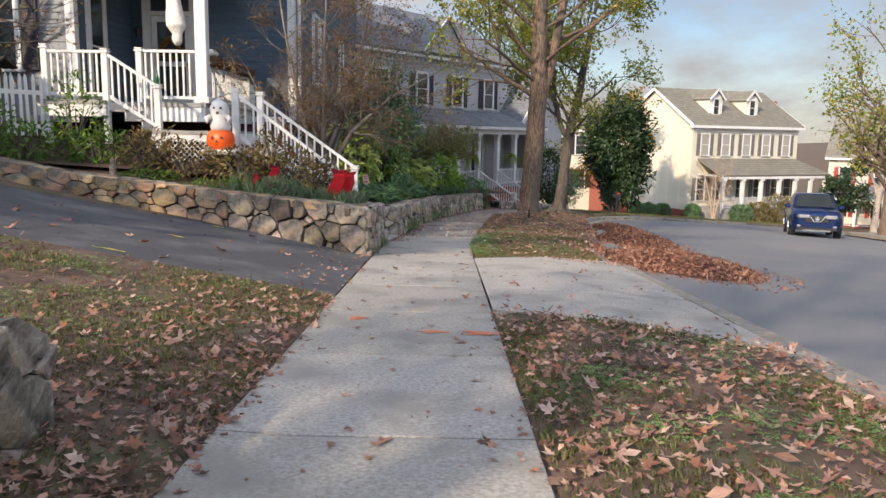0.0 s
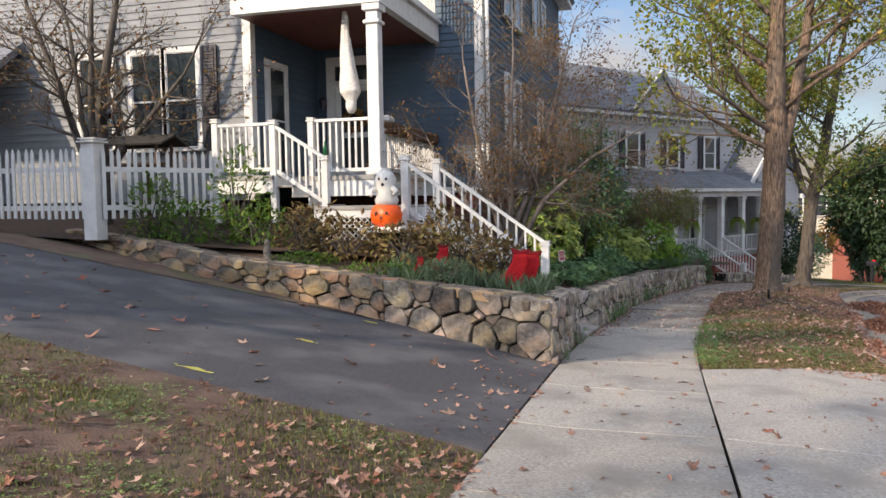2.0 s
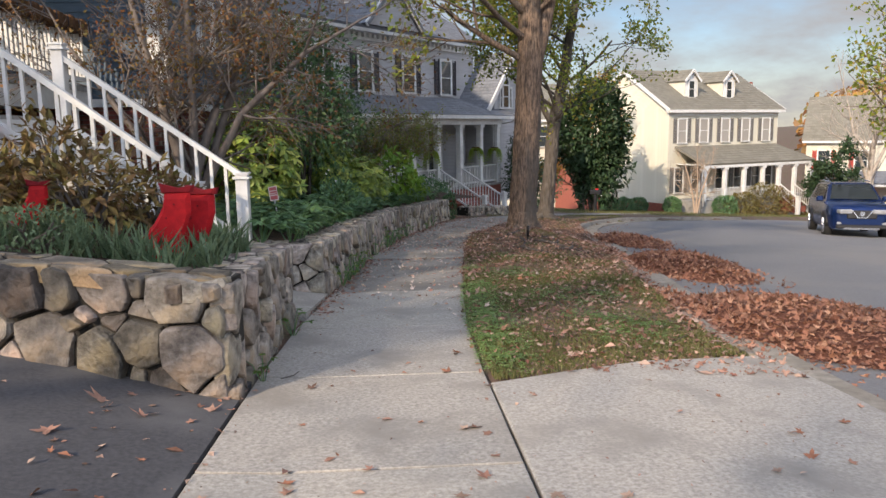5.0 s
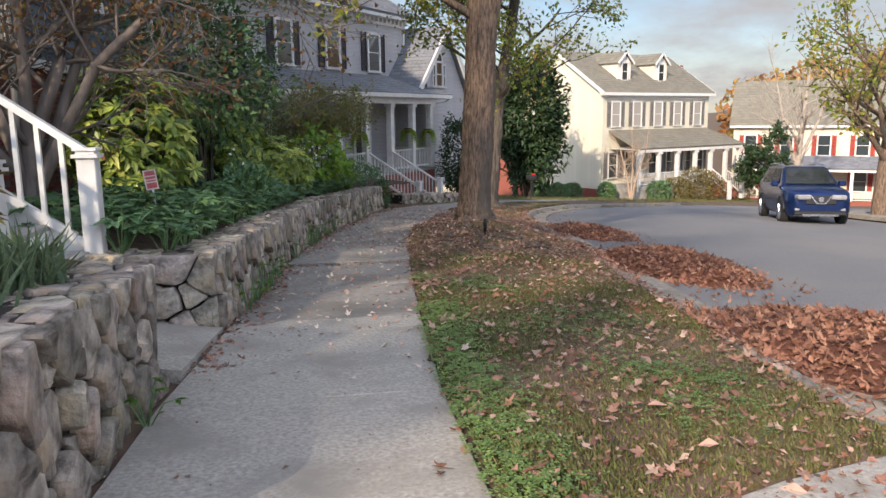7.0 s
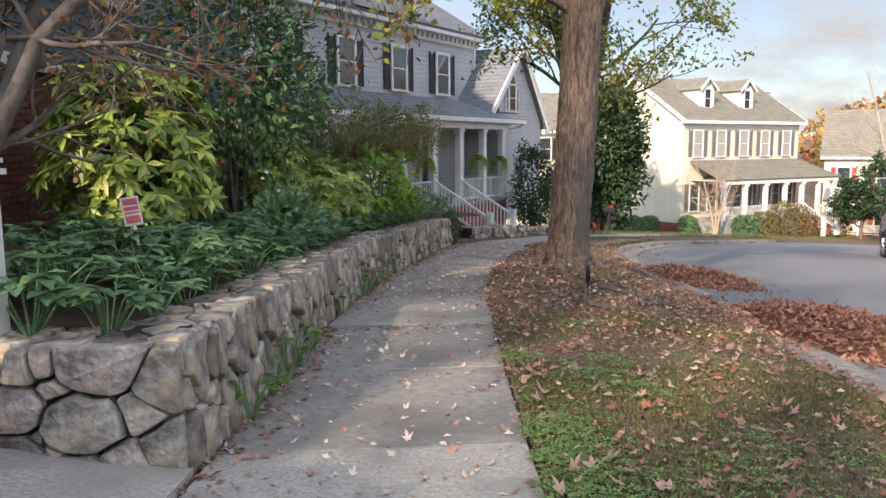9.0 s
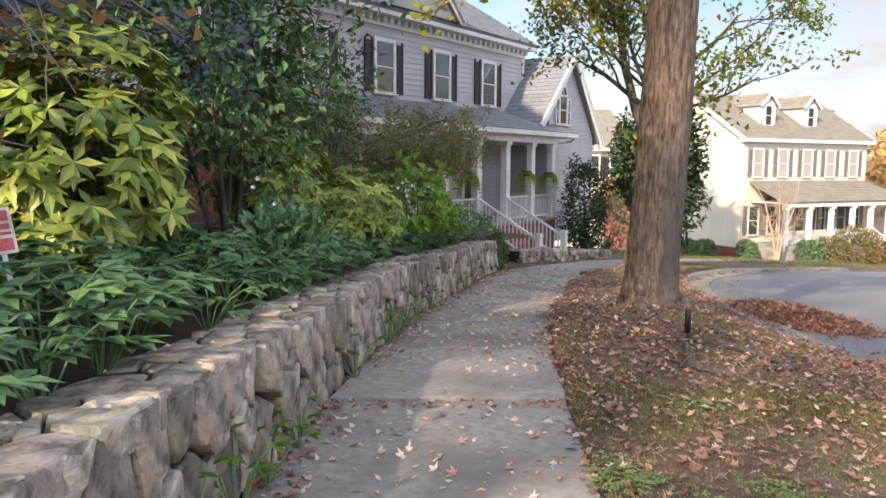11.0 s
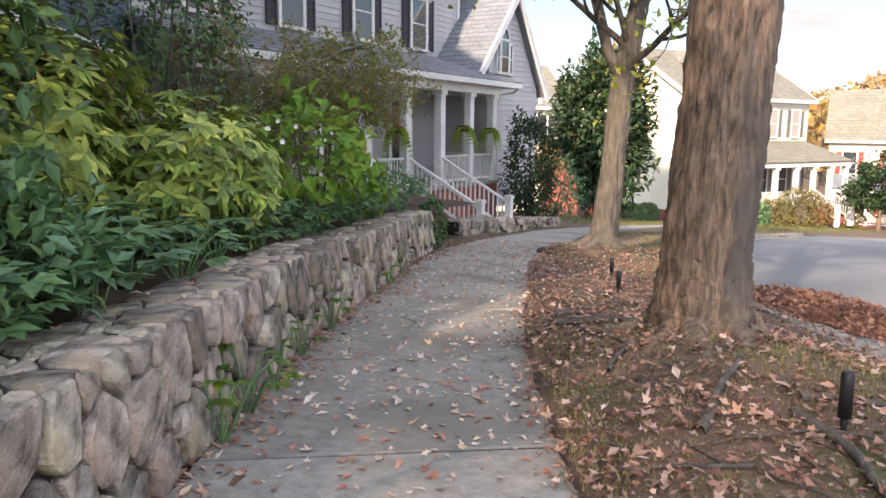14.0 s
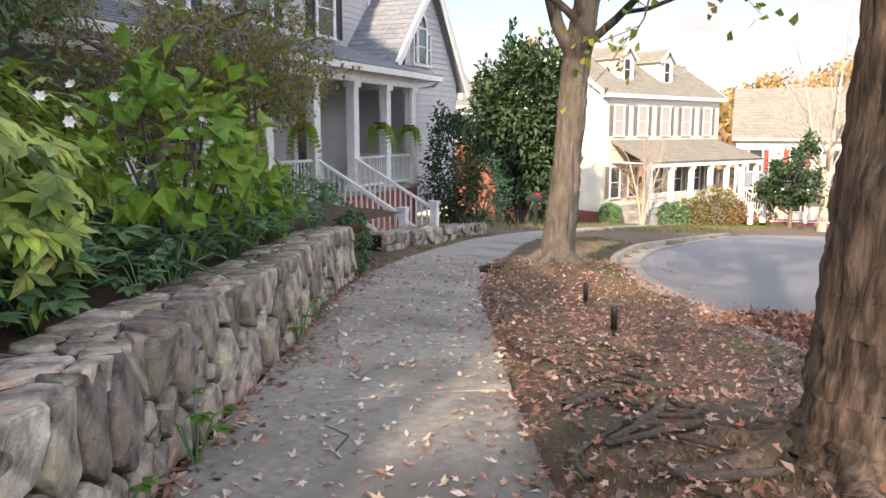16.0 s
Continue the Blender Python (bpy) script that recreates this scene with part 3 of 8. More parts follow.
    bx(b, -7.45, 13.97, 1.4, -6.2, 14.02, 1.66)
    part("porch_skirt", b, M_WHITE, h)
    column = part("porch_column", box(-4.86, 14.95, 1.70, -4.64, 15.17, 4.64, bevel=0.012), M_WHITE, h)
    part("column_base", box(-4.90, 14.91, 1.70, -4.60, 15.21, 1.82, bevel=0.01), M_WHITE, column)
    part("column_collar", box(-4.90, 14.91, 4.30, -4.60, 15.21, 4.36, bevel=0.01), M_WHITE, column)
    part("column_capital", box(-4.91, 14.90, 4.52, -4.59, 15.22, 4.64, bevel=0.01), M_WHITE, column)
    part("balcony_beam", box(-7.45, 14.88, 4.64, -4.58, 15.05, 5.02), M_WHITE, h)
    part("balcony_beam", box(-4.74, 15.05, 4.64, -4.58, 18.52, 5.02), M_WHITE, h)
    part("balcony_floor", box(-7.47, 14.80, 5.02, -4.50, 18.52, 5.08), M_WHITE, h)
    part("porch_ceiling", box(-7.45, 15.05, 4.66, -4.74, 18.5, 4.70), M_PORCHCEIL, h)
    balcony = thing_part("balcony_railing", h)
    railing(balcony, (-7.3, 14.92, 5.08), (-4.62, 14.92, 5.08), 0.9, 0.115)
    railing(balcony, (-4.62, 14.92, 5.08), (-4.62, 18.45, 5.08), 0.9, 0.115)
    post(balcony, -4.62, 14.92, 5.08, 6.1)
    rails = thing_part("porch_railing", h)
    railing(rails, (-5.95, 14.98, 1.70), (-4.86, 14.98, 1.70), 0.98, 0.115)
    railing(rails, (-4.70, 15.17, 1.70), (-4.70, 18.45, 1.70), 0.80, 0.115)
    railing(rails, (-7.3, 14.05, 1.70), (-6.24, 14.05, 1.70), 0.86, 0.115)
    post(rails, -5.95, 14.98, 1.66, 2.74)
    post(rails, -7.3, 14.05, 0.9, 2.68)
    post(rails, -6.22, 14.08, 0.9, 2.62)
    return h


def thing_part(name, parent):
    """A small mesh that gathers rails and balusters as one part of a thing."""
    b = box(-0.02, -0.02, -0.02, 0.02, 0.02, 0.02)
    ob = part(name, b, M_WHITE, parent)
    bm = bmesh.new()
    bx(bm, -6.3, 14.06, 1.705, -6.28, 14.08, 1.72)
    bm.to_mesh(ob.data)
    bm.free()
    return ob


M_BRASS = material("worn_brass", (0.45, 0.32, 0.12), 0.35, None, 8, metallic=1.0)
BLUE = blue_house()


def stairs():
    s = thing("porch_stairs", "white-painted timber stairs with railings beside the porch", "stairs")
    # upper short flight, landing, lower flight; all run along the porch towards the walk
    n = 3
    for i in range(n):
        x0 = -6.2 + i * 0.30
        z = 1.70 - (i + 1) * 0.17
        part("tread", box(x0, 14.06, z - 0.04, x0 + 0.32, 14.88, z, bevel=0.005), M_DECK, s)
        part("riser", box(x0, 14.08, z, x0 + 0.02, 14.86, z + 0.13), M_WHITE, s)
    part("landing", box(-5.30, 13.64, 1.11, -3.70, 14.86, 1.17), M_DECK, s)
    b = bmesh.new()
    bx(b, -5.3, 13.66, 0.98, -3.72, 13.70, 1.11)
    part("landing_skirt", b, M_WHITE, s)
    n = 7
    for i in range(n):
        x0 = -3.70 + i * 0.27
        z = 1.17 - (i + 1) * 0.195
        part("tread", box(x0, 13.64, z - 0.04, x0 + 0.29, 14.84, z, bevel=0.005), M_DECK, s)
        part("riser", box(x0, 13.66, z, x0 + 0.02, 14.82, z + 0.155), M_WHITE, s)
    for y in (13.62, 14.84):
        b = bmesh.new()
        beam(b, (-3.72, y, 1.02), (-1.8, y, -0.30), 0.04, 0.24)
        part("stringer", b, M_WHITE, s)
    railing(s, (-6.22, 14.08, 1.70), (-5.28, 14.08, 1.12), 0.84, 0.115)
    railing(s, (-3.70, 13.60, 1.00), (-1.95, 13.60, -0.30), 0.82, 0.14, top=0.08)
    railing(s, (-3.60, 14.82, 1.02), (-1.78, 14.82, -0.27), 0.80, 0.14, top=0.08)
    post(s, -5.28, 14.08, 0.8, 2.00)
    post(s, -3.72, 13.60, 0.7, 1.93, 0.12)
    post(s, -3.58, 14.82, 0.7, 1.93, 0.12)
    post(s, -1.95, 13.60, -0.4, 0.53, 0.12)
    post(s, -1.76, 14.82, -0.6, 0.55, 0.13)
    # lattice under the landing
    b = bmesh.new()
    for k in range(-4, 15):
        x = -5.3 + k * 0.1
        for sgn in (1, -1):
            a = Vector((x, 13.69 + 0.01 * sgn, 0.55))
            c = Vector((x + 0.45 * sgn, 13.69 + 0.01 * sgn, 1.0))
            if -5.32 < a.x < -3.7 and -5.32 < c.x < -3.7:
                beam(b, a, c, 0.012, 0.03, (0, 1, 0))
    part("lattice", b, M_WHITE, s)
    return s


stairs()


def lattice_base():
    b = box(-6.2, 14.2, 0.4, -3.8, 14.3, 1.1)
    part("porch_pier", b, M_MORTAR, BLUE)


lattice_base()


def picket_fence(a, b, label):
    f = thing("picket_fence", label, "fence", "picket fence runs")
    a, b = Vector(a), Vector(b)
    d = b - a
    for z in (0.22, 0.82):
        q = bmesh.new()
        beam(q, a + Vector((0, 0, z)), b + Vector((0, 0, z)), 0.04, 0.08)
        part("rail", q, M_WHITE, f)
    n = int(d.length / 0.125)
    q = bmesh.new()
    w = 0.028
    v = [q.verts.new(p) for p in ((-w, 0, 0), (w, 0, 0), (w, 0, 1.02), (0, 0, 1.10), (-w, 0, 1.02))]
    f0 = q.faces.new(v)
    r = bmesh.ops.extrude_face_region(q, geom=[f0])
    bmesh.ops.translate(q, verts=[e for e in r["geom"] if isinstance(e, bmesh.types.BMVert)], vec=(0, 0.02, 0))
    bmesh.ops.recalc_face_normals(q, faces=q.faces)
    me = bpy.data.meshes.new("picket")
    q.to_mesh(me)
    q.free()
    me.materials.append(M_WHITE)
    rz = math.atan2(d.y, d.x)
    rnd = random.Random(3)
    for i in range(n + 1):
        p = a + d * (i / n)
        o = new("picket", me)
        o.parent = f
        o.matrix_basis = Matrix.Translation((p.x, p.y - 0.035, p.z + 0.05 + rnd.uniform(-0.01, 0.01))) @ Matrix.Rotation(rz, 4, "Z") @ Matrix.Rotation(rnd.uniform(-0.02, 0.02), 4, "Y")
    return f


picket_fence((-13.5, 12.1, 1.02), (-8.62, 12.4, 0.98), "white painted picket fence along the driveway top")
picket_fence((-8.25, 12.45, 0.98), (-7.34, 13.95, 0.98), "white painted picket fence meeting the porch post")
gate = thing("gate_post", "broad white boxed gate post with moulded cap", "post")
post(gate, -8.43, 12.4, 0.70, 2.28, 0.24, name="shaft")


# ---- things in the front garden ----
M_RED = material("red_felt", (0.55, 0.008, 0.012), 0.8, (0.38, 0.004, 0.008), 20, 6, 0.3, 90)
M_ORANGE = material("orange_plastic", (0.85, 0.12, 0.012), 0.4, (0.7, 0.08, 0.01), 6)
M_GHOST = material("white_plastic", (0.75, 0.73, 0.68), 0.45, None, 6)
M_MOSS = material("coir_liner", (0.14, 0.07, 0.03), 0.95, (0.07, 0.035, 0.018), 40, 8, 1.0, 90)
M_CLOTH = material("white_gauze", (0.72, 0.70, 0.66), 0.9, (0.55, 0.53, 0.5), 18, 6, 0.4, 40)
M_WOOD = material("weathered_wood", (0.16, 0.10, 0.065), 0.85, (0.09, 0.055, 0.035), 10, 8, 0.5, 40, stretch=(1, 1, 6))
M_RUST = material("rusty_metal", (0.25, 0.07, 0.03), 0.8, (0.12, 0.035, 0.02), 12, 6, 0.4, 60)
M_GOLD = material("pale_trim", (0.62, 0.5, 0.4), 0.6, None, 10)


def outline_solid(b, pts, thick, m, puff=0.0):
    """A flat outline in x, z given thickness and a rounded rim."""
    n = len(pts)
    cx, cz = sum(p[0] for p in pts) / n, sum(p[1] for p in pts) / n
    rings = []
    for y, k in ((-thick / 2 - puff, 0.8), (-thick / 2, 1.0), (thick / 2, 1.0), (thick / 2 + puff, 0.8)):
        rings.append([b.verts.new(m @ Vector((cx + (px - cx) * k, y, cz + (pz - cz) * k))) for px, pz in pts])
    for r0, r1 in zip(rings, rings[1:]):
        for i in range(n):
            b.faces.new((r0[i], r0[(i + 1) % n], r1[(i + 1) % n], r1[i]))
    b.faces.new(list(reversed(rings[0])))
    b.faces.new(rings[-1])
    bmesh.ops.recalc_face_normals(b, faces=b.faces)


STOCKING = [(-0.02, 0.0), (0.06, 0.0), (0.10, 0.04), (0.12, 0.12), (0.16, 0.22), (0.20, 0.34), (0.20, 0.50), (0.02, 0.50), (0.00, 0.38), (-0.06, 0.27), (-0.14, 0.18), (-0.19, 0.10), (-0.18, 0.03), (-0.10, -0.01)]


def stocking(x, y, z, rz, k, label):
    t = thing("metal_stocking", label, "ornament", "red stocking ornaments", pose(x, y, z, 0, 0, rz) @ Matrix.Scale(k, 4))
    b = bmesh.new()
    outline_solid(b, STOCKING, 0.035, Matrix.Identity(4), 0.02)
    part("boot", b, M_RED, t)
    b = bmesh.new()
    outline_solid(b, [(0.0, 0.485), (0.22, 0.485), (0.235, 0.54), (0.12, 0.52), (-0.02, 0.56)], 0.05, Matrix.Identity(4), 0.012)
    part("cuff", b, M_DARKRED, t, "dark folded cuff")
    part("stake", box(0.06, -0.008, -0.25, 0.076, 0.008, 0.1), M_DARK, t)
    for sx, sz in ((0.02, 0.3), (0.12, 0.2), (0.08, 0.4)):
        b = bmesh.new()
        bmesh.ops.create_uvsphere(b, u_segments=6, v_segments=4, radius=0.008, matrix=Matrix.Translation((sx, -0.04, sz)))
        part("stud", b, M_DARKRED, t)


M_DARKRED = material("dark_red_felt", (0.25, 0.006, 0.012), 0.85, None, 20, 6, 0.3, 90)
for args in ((-1.76, 11.95, 0.06, 12, 0.95, "bright red stocking ornament staked among iris leaves"), (-1.64, 12.2, 0.06, -8, 0.95, "red stocking ornament leaning behind another stocking"),
             (-2.80, 12.2, 0.24, 25, 0.66, "red stocking ornament half hidden in a shrub"), (-3.0, 11.92, 0.22, -15, 0.42, "small rusty red ornament low in the bed")):
    stocking(args[0], args[1], bed_z(args[0], args[1]) + 0.03, *args[3:])


def jack_o_lantern_ghost():
    t = thing("ghost_ornament", "white plastic ghost rising from an orange pumpkin", "ornament", m=pose(-3.86, 13.1, 0.86))
    b = bmesh.new()
    prof = [(0.02, 0.0), (0.17, 0.0), (0.23, 0.07), (0.25, 0.17), (0.22, 0.28), (0.15, 0.34)]
    n = 20
    rings = []
    for r, z in prof:
        rings.append([b.verts.new((r * (1 - 0.07 * abs(math.sin(2.5 * a))) * math.cos(a), r * (1 - 0.07 * abs(math.sin(2.5 * a))) * math.sin(a), z)) for a in (2 * math.pi * k / n for k in range(n))])
    for r0, r1 in zip(rings, rings[1:]):
        for k in range(n):
            b.faces.new((r0[k], r0[(k + 1) % n], r1[(k + 1) % n], r1[k])).smooth = True
    part("pumpkin", b, M_ORANGE, t)
    b = bmesh.new()
    prof = [(0.16, 0.31), (0.18, 0.40), (0.13, 0.50), (0.15, 0.60), (0.16, 0.70), (0.12, 0.80), (0.05, 0.85), (0.0, 0.86)]
    ring_tube(b, [(0.01 * math.sin(k), 0, z) for k, (r, z) in enumerate(prof)], [max(r, 0.005) for r, z in prof], 14)
    for s in (-1, 1):
        ring_tube(b, [(s * 0.12, -0.05, 0.56), (s * 0.2, -0.12, 0.52), (s * 0.17, -0.18, 0.45)], [0.05, 0.04, 0.02], 8)
    part("ghost", b, M_GHOST, t)
    b = bmesh.new()
    for sx, sz, r in ((-0.055, 0.70, 0.022), (0.055, 0.70, 0.022), (0, 0.62, 0.026)):
        bmesh.ops.create_uvsphere(b, u_segments=8, v_segments=6, radius=r, matrix=Matrix.Translation((sx, -0.145, sz)))
    for k in range(3):
        bmesh.ops.create_cone(b, segments=3, radius1=0.035, radius2=0.03, depth=0.03, cap_ends=True, matrix=Matrix.Translation((-0.08 + k * 0.08, -0.225, 0.2 - (k == 1) * 0.06)) @ Matrix.Rotation(1.57, 4, "X"))
    part("face_marks", b, M_DARK, t)


jack_o_lantern_ghost()
ped = thing("garden_pedestal", "low pale stone pedestal in the garden bed", "pedestal", m=pose(-3.86, 13.1, 0.6))
part("slab", box(-0.32, -0.28, 0.18, 0.32, 0.28, 0.26, bevel=0.02), M_GHOST, ped)
part("base", box(-0.2, -0.18, -0.35, 0.2, 0.18, 0.18), M_MORTAR, ped)


def hanging_ghoul():
    b = bmesh.new()
    pts = [(0, 0, 4.64), (0.01, 0, 4.5), (0.0, 0, 4.3), (0.02, 0, 4.0), (0.05, 0, 3.6), (0.07, 0, 3.35), (0.09, 0, 3.2), (0.1, -0.02, 3.05), (0.1, -0.03, 2.9), (0.1, -0.02, 2.8)]
    rad = [0.035, 0.06, 0.07, 0.10, 0.14, 0.17, 0.185, 0.09, 0.085, 0.02]
    dense, dr = [], []
    for i in range(len(pts) - 1):
        for k in range(4):
            dense.append(Vector(pts[i]).lerp(Vector(pts[i + 1]), k / 4))
            dr.append(rad[i] + (rad[i + 1] - rad[i]) * k / 4)
    ring_tube(b, dense, dr, 20)
    for v in b.verts:
        a = math.atan2(v.co.y, v.co.x - 0.05)
        v.co.x += 0.012 * math.sin(7 * a + v.co.z * 5)
        v.co.y += 0.012 * math.cos(6 * a + v.co.z * 4)
    me = bpy.data.meshes.new("hanging_figure")
    b.to_mesh(me)
    b.free()
    me.materials.append(M_CLOTH)
    ob = link("hanging_figure", me, loc=pose(-5.42, 15.35, 0))
    tagged(ob, "white gauze halloween figure hanging upside down on porch", "decoration")


hanging_ghoul()


def window_box():
    t = thing("railing_planter", "long brown coir planter box hung on the porch rail", "planter")
    b = bmesh.new()
    n = 22
    for i in range(n):
        y = 15.35 + 3.0 * i / n
        r = 0.02 * math.sin(i * 2.3)
        bx(b, -4.86 + r, y, 2.44 + r * 0.4, -4.56 + r, y + 0.15, 2.64 + r * 0.5, bevel=0.03)
    part("liner", b, M_MOSS, t)
    b = bmesh.new()
    for i in range(9):
        y = 15.4 + i * 0.36
        ring_tube(b, [(-4.55, y, 2.64), (-4.54, y, 2.5), (-4.6, y, 2.42), (-4.75, y, 2.42)], [0.008] * 4, 5)
    part("wire_bracket", b, M_DARK, t)
    w = bmesh.new()
    for i in range(5):
        bmesh.ops.create_icosphere(w, subdivisions=2, radius=0.09, matrix=pose(-4.7, 15.42 + 0.06 * i, 2.70 + 0.02 * (i % 2)) @ Matrix.Diagonal((1, 1, 0.7, 1)))
    part("filling", w, M_GHOST, t, "white stuffing in the planter")
    b = bmesh.new()
    bx(b, -4.86, 14.75, 5.9, -4.6, 14.9, 5.9 + 0.12)


window_box()


def wreath():
    b = bmesh.new()
    rnd = random.Random(4)
    for i in range(220):
        a = rnd.uniform(0, 2 * math.pi)
        r = 0.22 + rnd.gauss(0, 0.03)
        p = Vector((-6.55 + r * math.cos(a), 18.40 + rnd.uniform(-0.05, 0.02), 3.05 + r * math.sin(a)))
        d = Vector((-math.sin(a), rnd.uniform(-0.6, 0.1), math.cos(a))) * 0.09
        s = Vector((math.cos(a), 0, math.sin(a))) * 0.02
        v = [b.verts.new(p - s), b.verts.new(p + d * 0.5 - s * 1.5 + Vector((0, -0.02, 0))), b.verts.new(p + d), b.verts.new(p + d * 0.5 + s * 1.5)]
        b.faces.new(v)
    t = thing("door_wreath", "round wreath of twigs and leaves on the front door", "wreath")
    part("foliage", b, M_LEAF_DRY, t)
    b = bmesh.new()
    bmesh.ops.create_circle(b, segments=4, radius=0.01)
    b.clear()
    ring_tube(b, [(-6.55 + 0.22 * math.cos(a), 18.40, 3.05 + 0.22 * math.sin(a)) for a in (2 * math.pi * k / 24 for k in range(25))], [0.03] * 25, 6, False)
    part("ring", b, M_WOOD, t)


M_LEAF_DRY = ramp_material("dry_leaves", [(0.16, 0.06, 0.025), (0.22, 0.11, 0.04), (0.12, 0.10, 0.03), (0.28, 0.16, 0.06)], 0.8, 0.2)
wreath()


def bird_table():
    t = thing("bird_table", "weathered wooden bird table with a shingled roof", "bird feeder", m=pose(-8.25, 13.4, 1.0))
    part("pole", box(-0.05, -0.05, -0.1, 0.05, 0.05, 0.9), M_WOOD, t)
    part("tray", box(-0.45, -0.25, 0.88, 0.45, 0.25, 0.93, bevel=0.01), M_WOOD, t)
    b = bmesh.new()
    for x in (-0.38, 0.38):
        for y in (-0.2, 0.2):
            bx(b, x - 0.02, y - 0.02, 0.93, x + 0.02, y + 0.02, 1.22)
    part("upright", b, M_WOOD, t)
    for s in (-1, 1):
        b = bmesh.new()
        beam(b, (-0.6, s * 0.17, 1.30), (0.6, s * 0.17, 1.30), 0.44, 0.03, (0, s * 0.4, 1))
        part("roof_board", b, M_MORTAR, t)


bird_table()


def hanging_feeder():
    t = thing("hanging_feeder", "small dark lantern-shaped bird feeder on a branch", "bird feeder", m=pose(-9.3, 14.0, 2.62))
    part("tray", box(-0.16, -0.16, 0, 0.16, 0.16, 0.03), M_DARK, t)
    b = bmesh.new()
    bmesh.ops.create_cone(b, segments=12, radius1=0.10, radius2=0.10, depth=0.2, cap_ends=True, matrix=Matrix.Translation((0, 0, 0.13)))
    part("tube", b, M_GLASS, t)
    b = bmesh.new()
    bmesh.ops.create_cone(b, segments=12, radius1=0.2, radius2=0.02, depth=0.1, cap_ends=True, matrix=Matrix.Translation((0, 0, 0.28)))
    ring_tube(b, [(0, 0, 0.3), (0, 0, 0.75)], [0.006, 0.006], 5)
    part("cover", b, M_DARK, t)


hanging_feeder()


def yard_sign():
    t = thing("yard_sign", "small red and white sign on a white stake", "sign", m=pose(-1.71, 16.72, -0.02, 4, -8, 14) @ Matrix.Scale(0.78, 4))
    part("stake", box(-0.012, -0.006, -0.35, 0.012, 0.006, 0.22), M_WHITE, t)
    sg = part("board", box(-0.075, -0.014, 0.12, 0.075, -0.006, 0.37), M_SIGN, t)
    for x0, z0, x1, z1, mt in ((-0.06, 0.30, 0.06, 0.355, M_SIGNRED), (-0.06, 0.255, 0.06, 0.285, M_SIGNRED), (-0.06, 0.225, 0.06, 0.24, M_SIGNRED), (-0.06, 0.14, 0.06, 0.205, M_SIGNRED)):
        part("print", box(x0, -0.018, z0, x1, -0.0145, z1), mt, sg)


M_SIGN = material("sign_white", (0.7, 0.62, 0.6), 0.5, None, 6)
M_SIGNRED = material("sign_red", (0.42, 0.05, 0.06), 0.5, (0.5, 0.18, 0.18), 60)
yard_sign()

# bottle on the newel, small garden statue
bot = thing("green_bottle", "green glass bottle standing on the newel post", "bottle", m=pose(-5.28, 14.08, 2.0))
b = bmesh.new()
ring_tube(b, [(0, 0, 0), (0, 0, 0.12), (0, 0, 0.17), (0, 0, 0.24)], [0.035, 0.035, 0.014, 0.014], 10)
part("body", b, material("green_glass", (0.02, 0.16, 0.06), 0.15, None, 5), bot)


def garden_statue():
    b = bmesh.new()
    ring_tube(b, [(0, 0, 0), (0, 0, 0.08), (0, 0, 0.1), (0, 0, 0.28), (0.01, 0, 0.38), (0.02, -0.02, 0.46), (0.02, -0.03, 0.52), (0.02, -0.02, 0.56)], [0.12, 0.12, 0.09, 0.1, 0.07, 0.075, 0.06, 0.02], 12)
    me = bpy.data.meshes.new("garden_statue")
    b.to_mesh(me)
    b.free()
    me.materials.append(M_STONE)
    tagged(link("garden_statue", me, loc=pose(-5.35, 12.2, 0.42) @ Matrix.Scale(0.55, 4)), "small weathered grey stone garden statue in bed", "statue")


garden_statue()


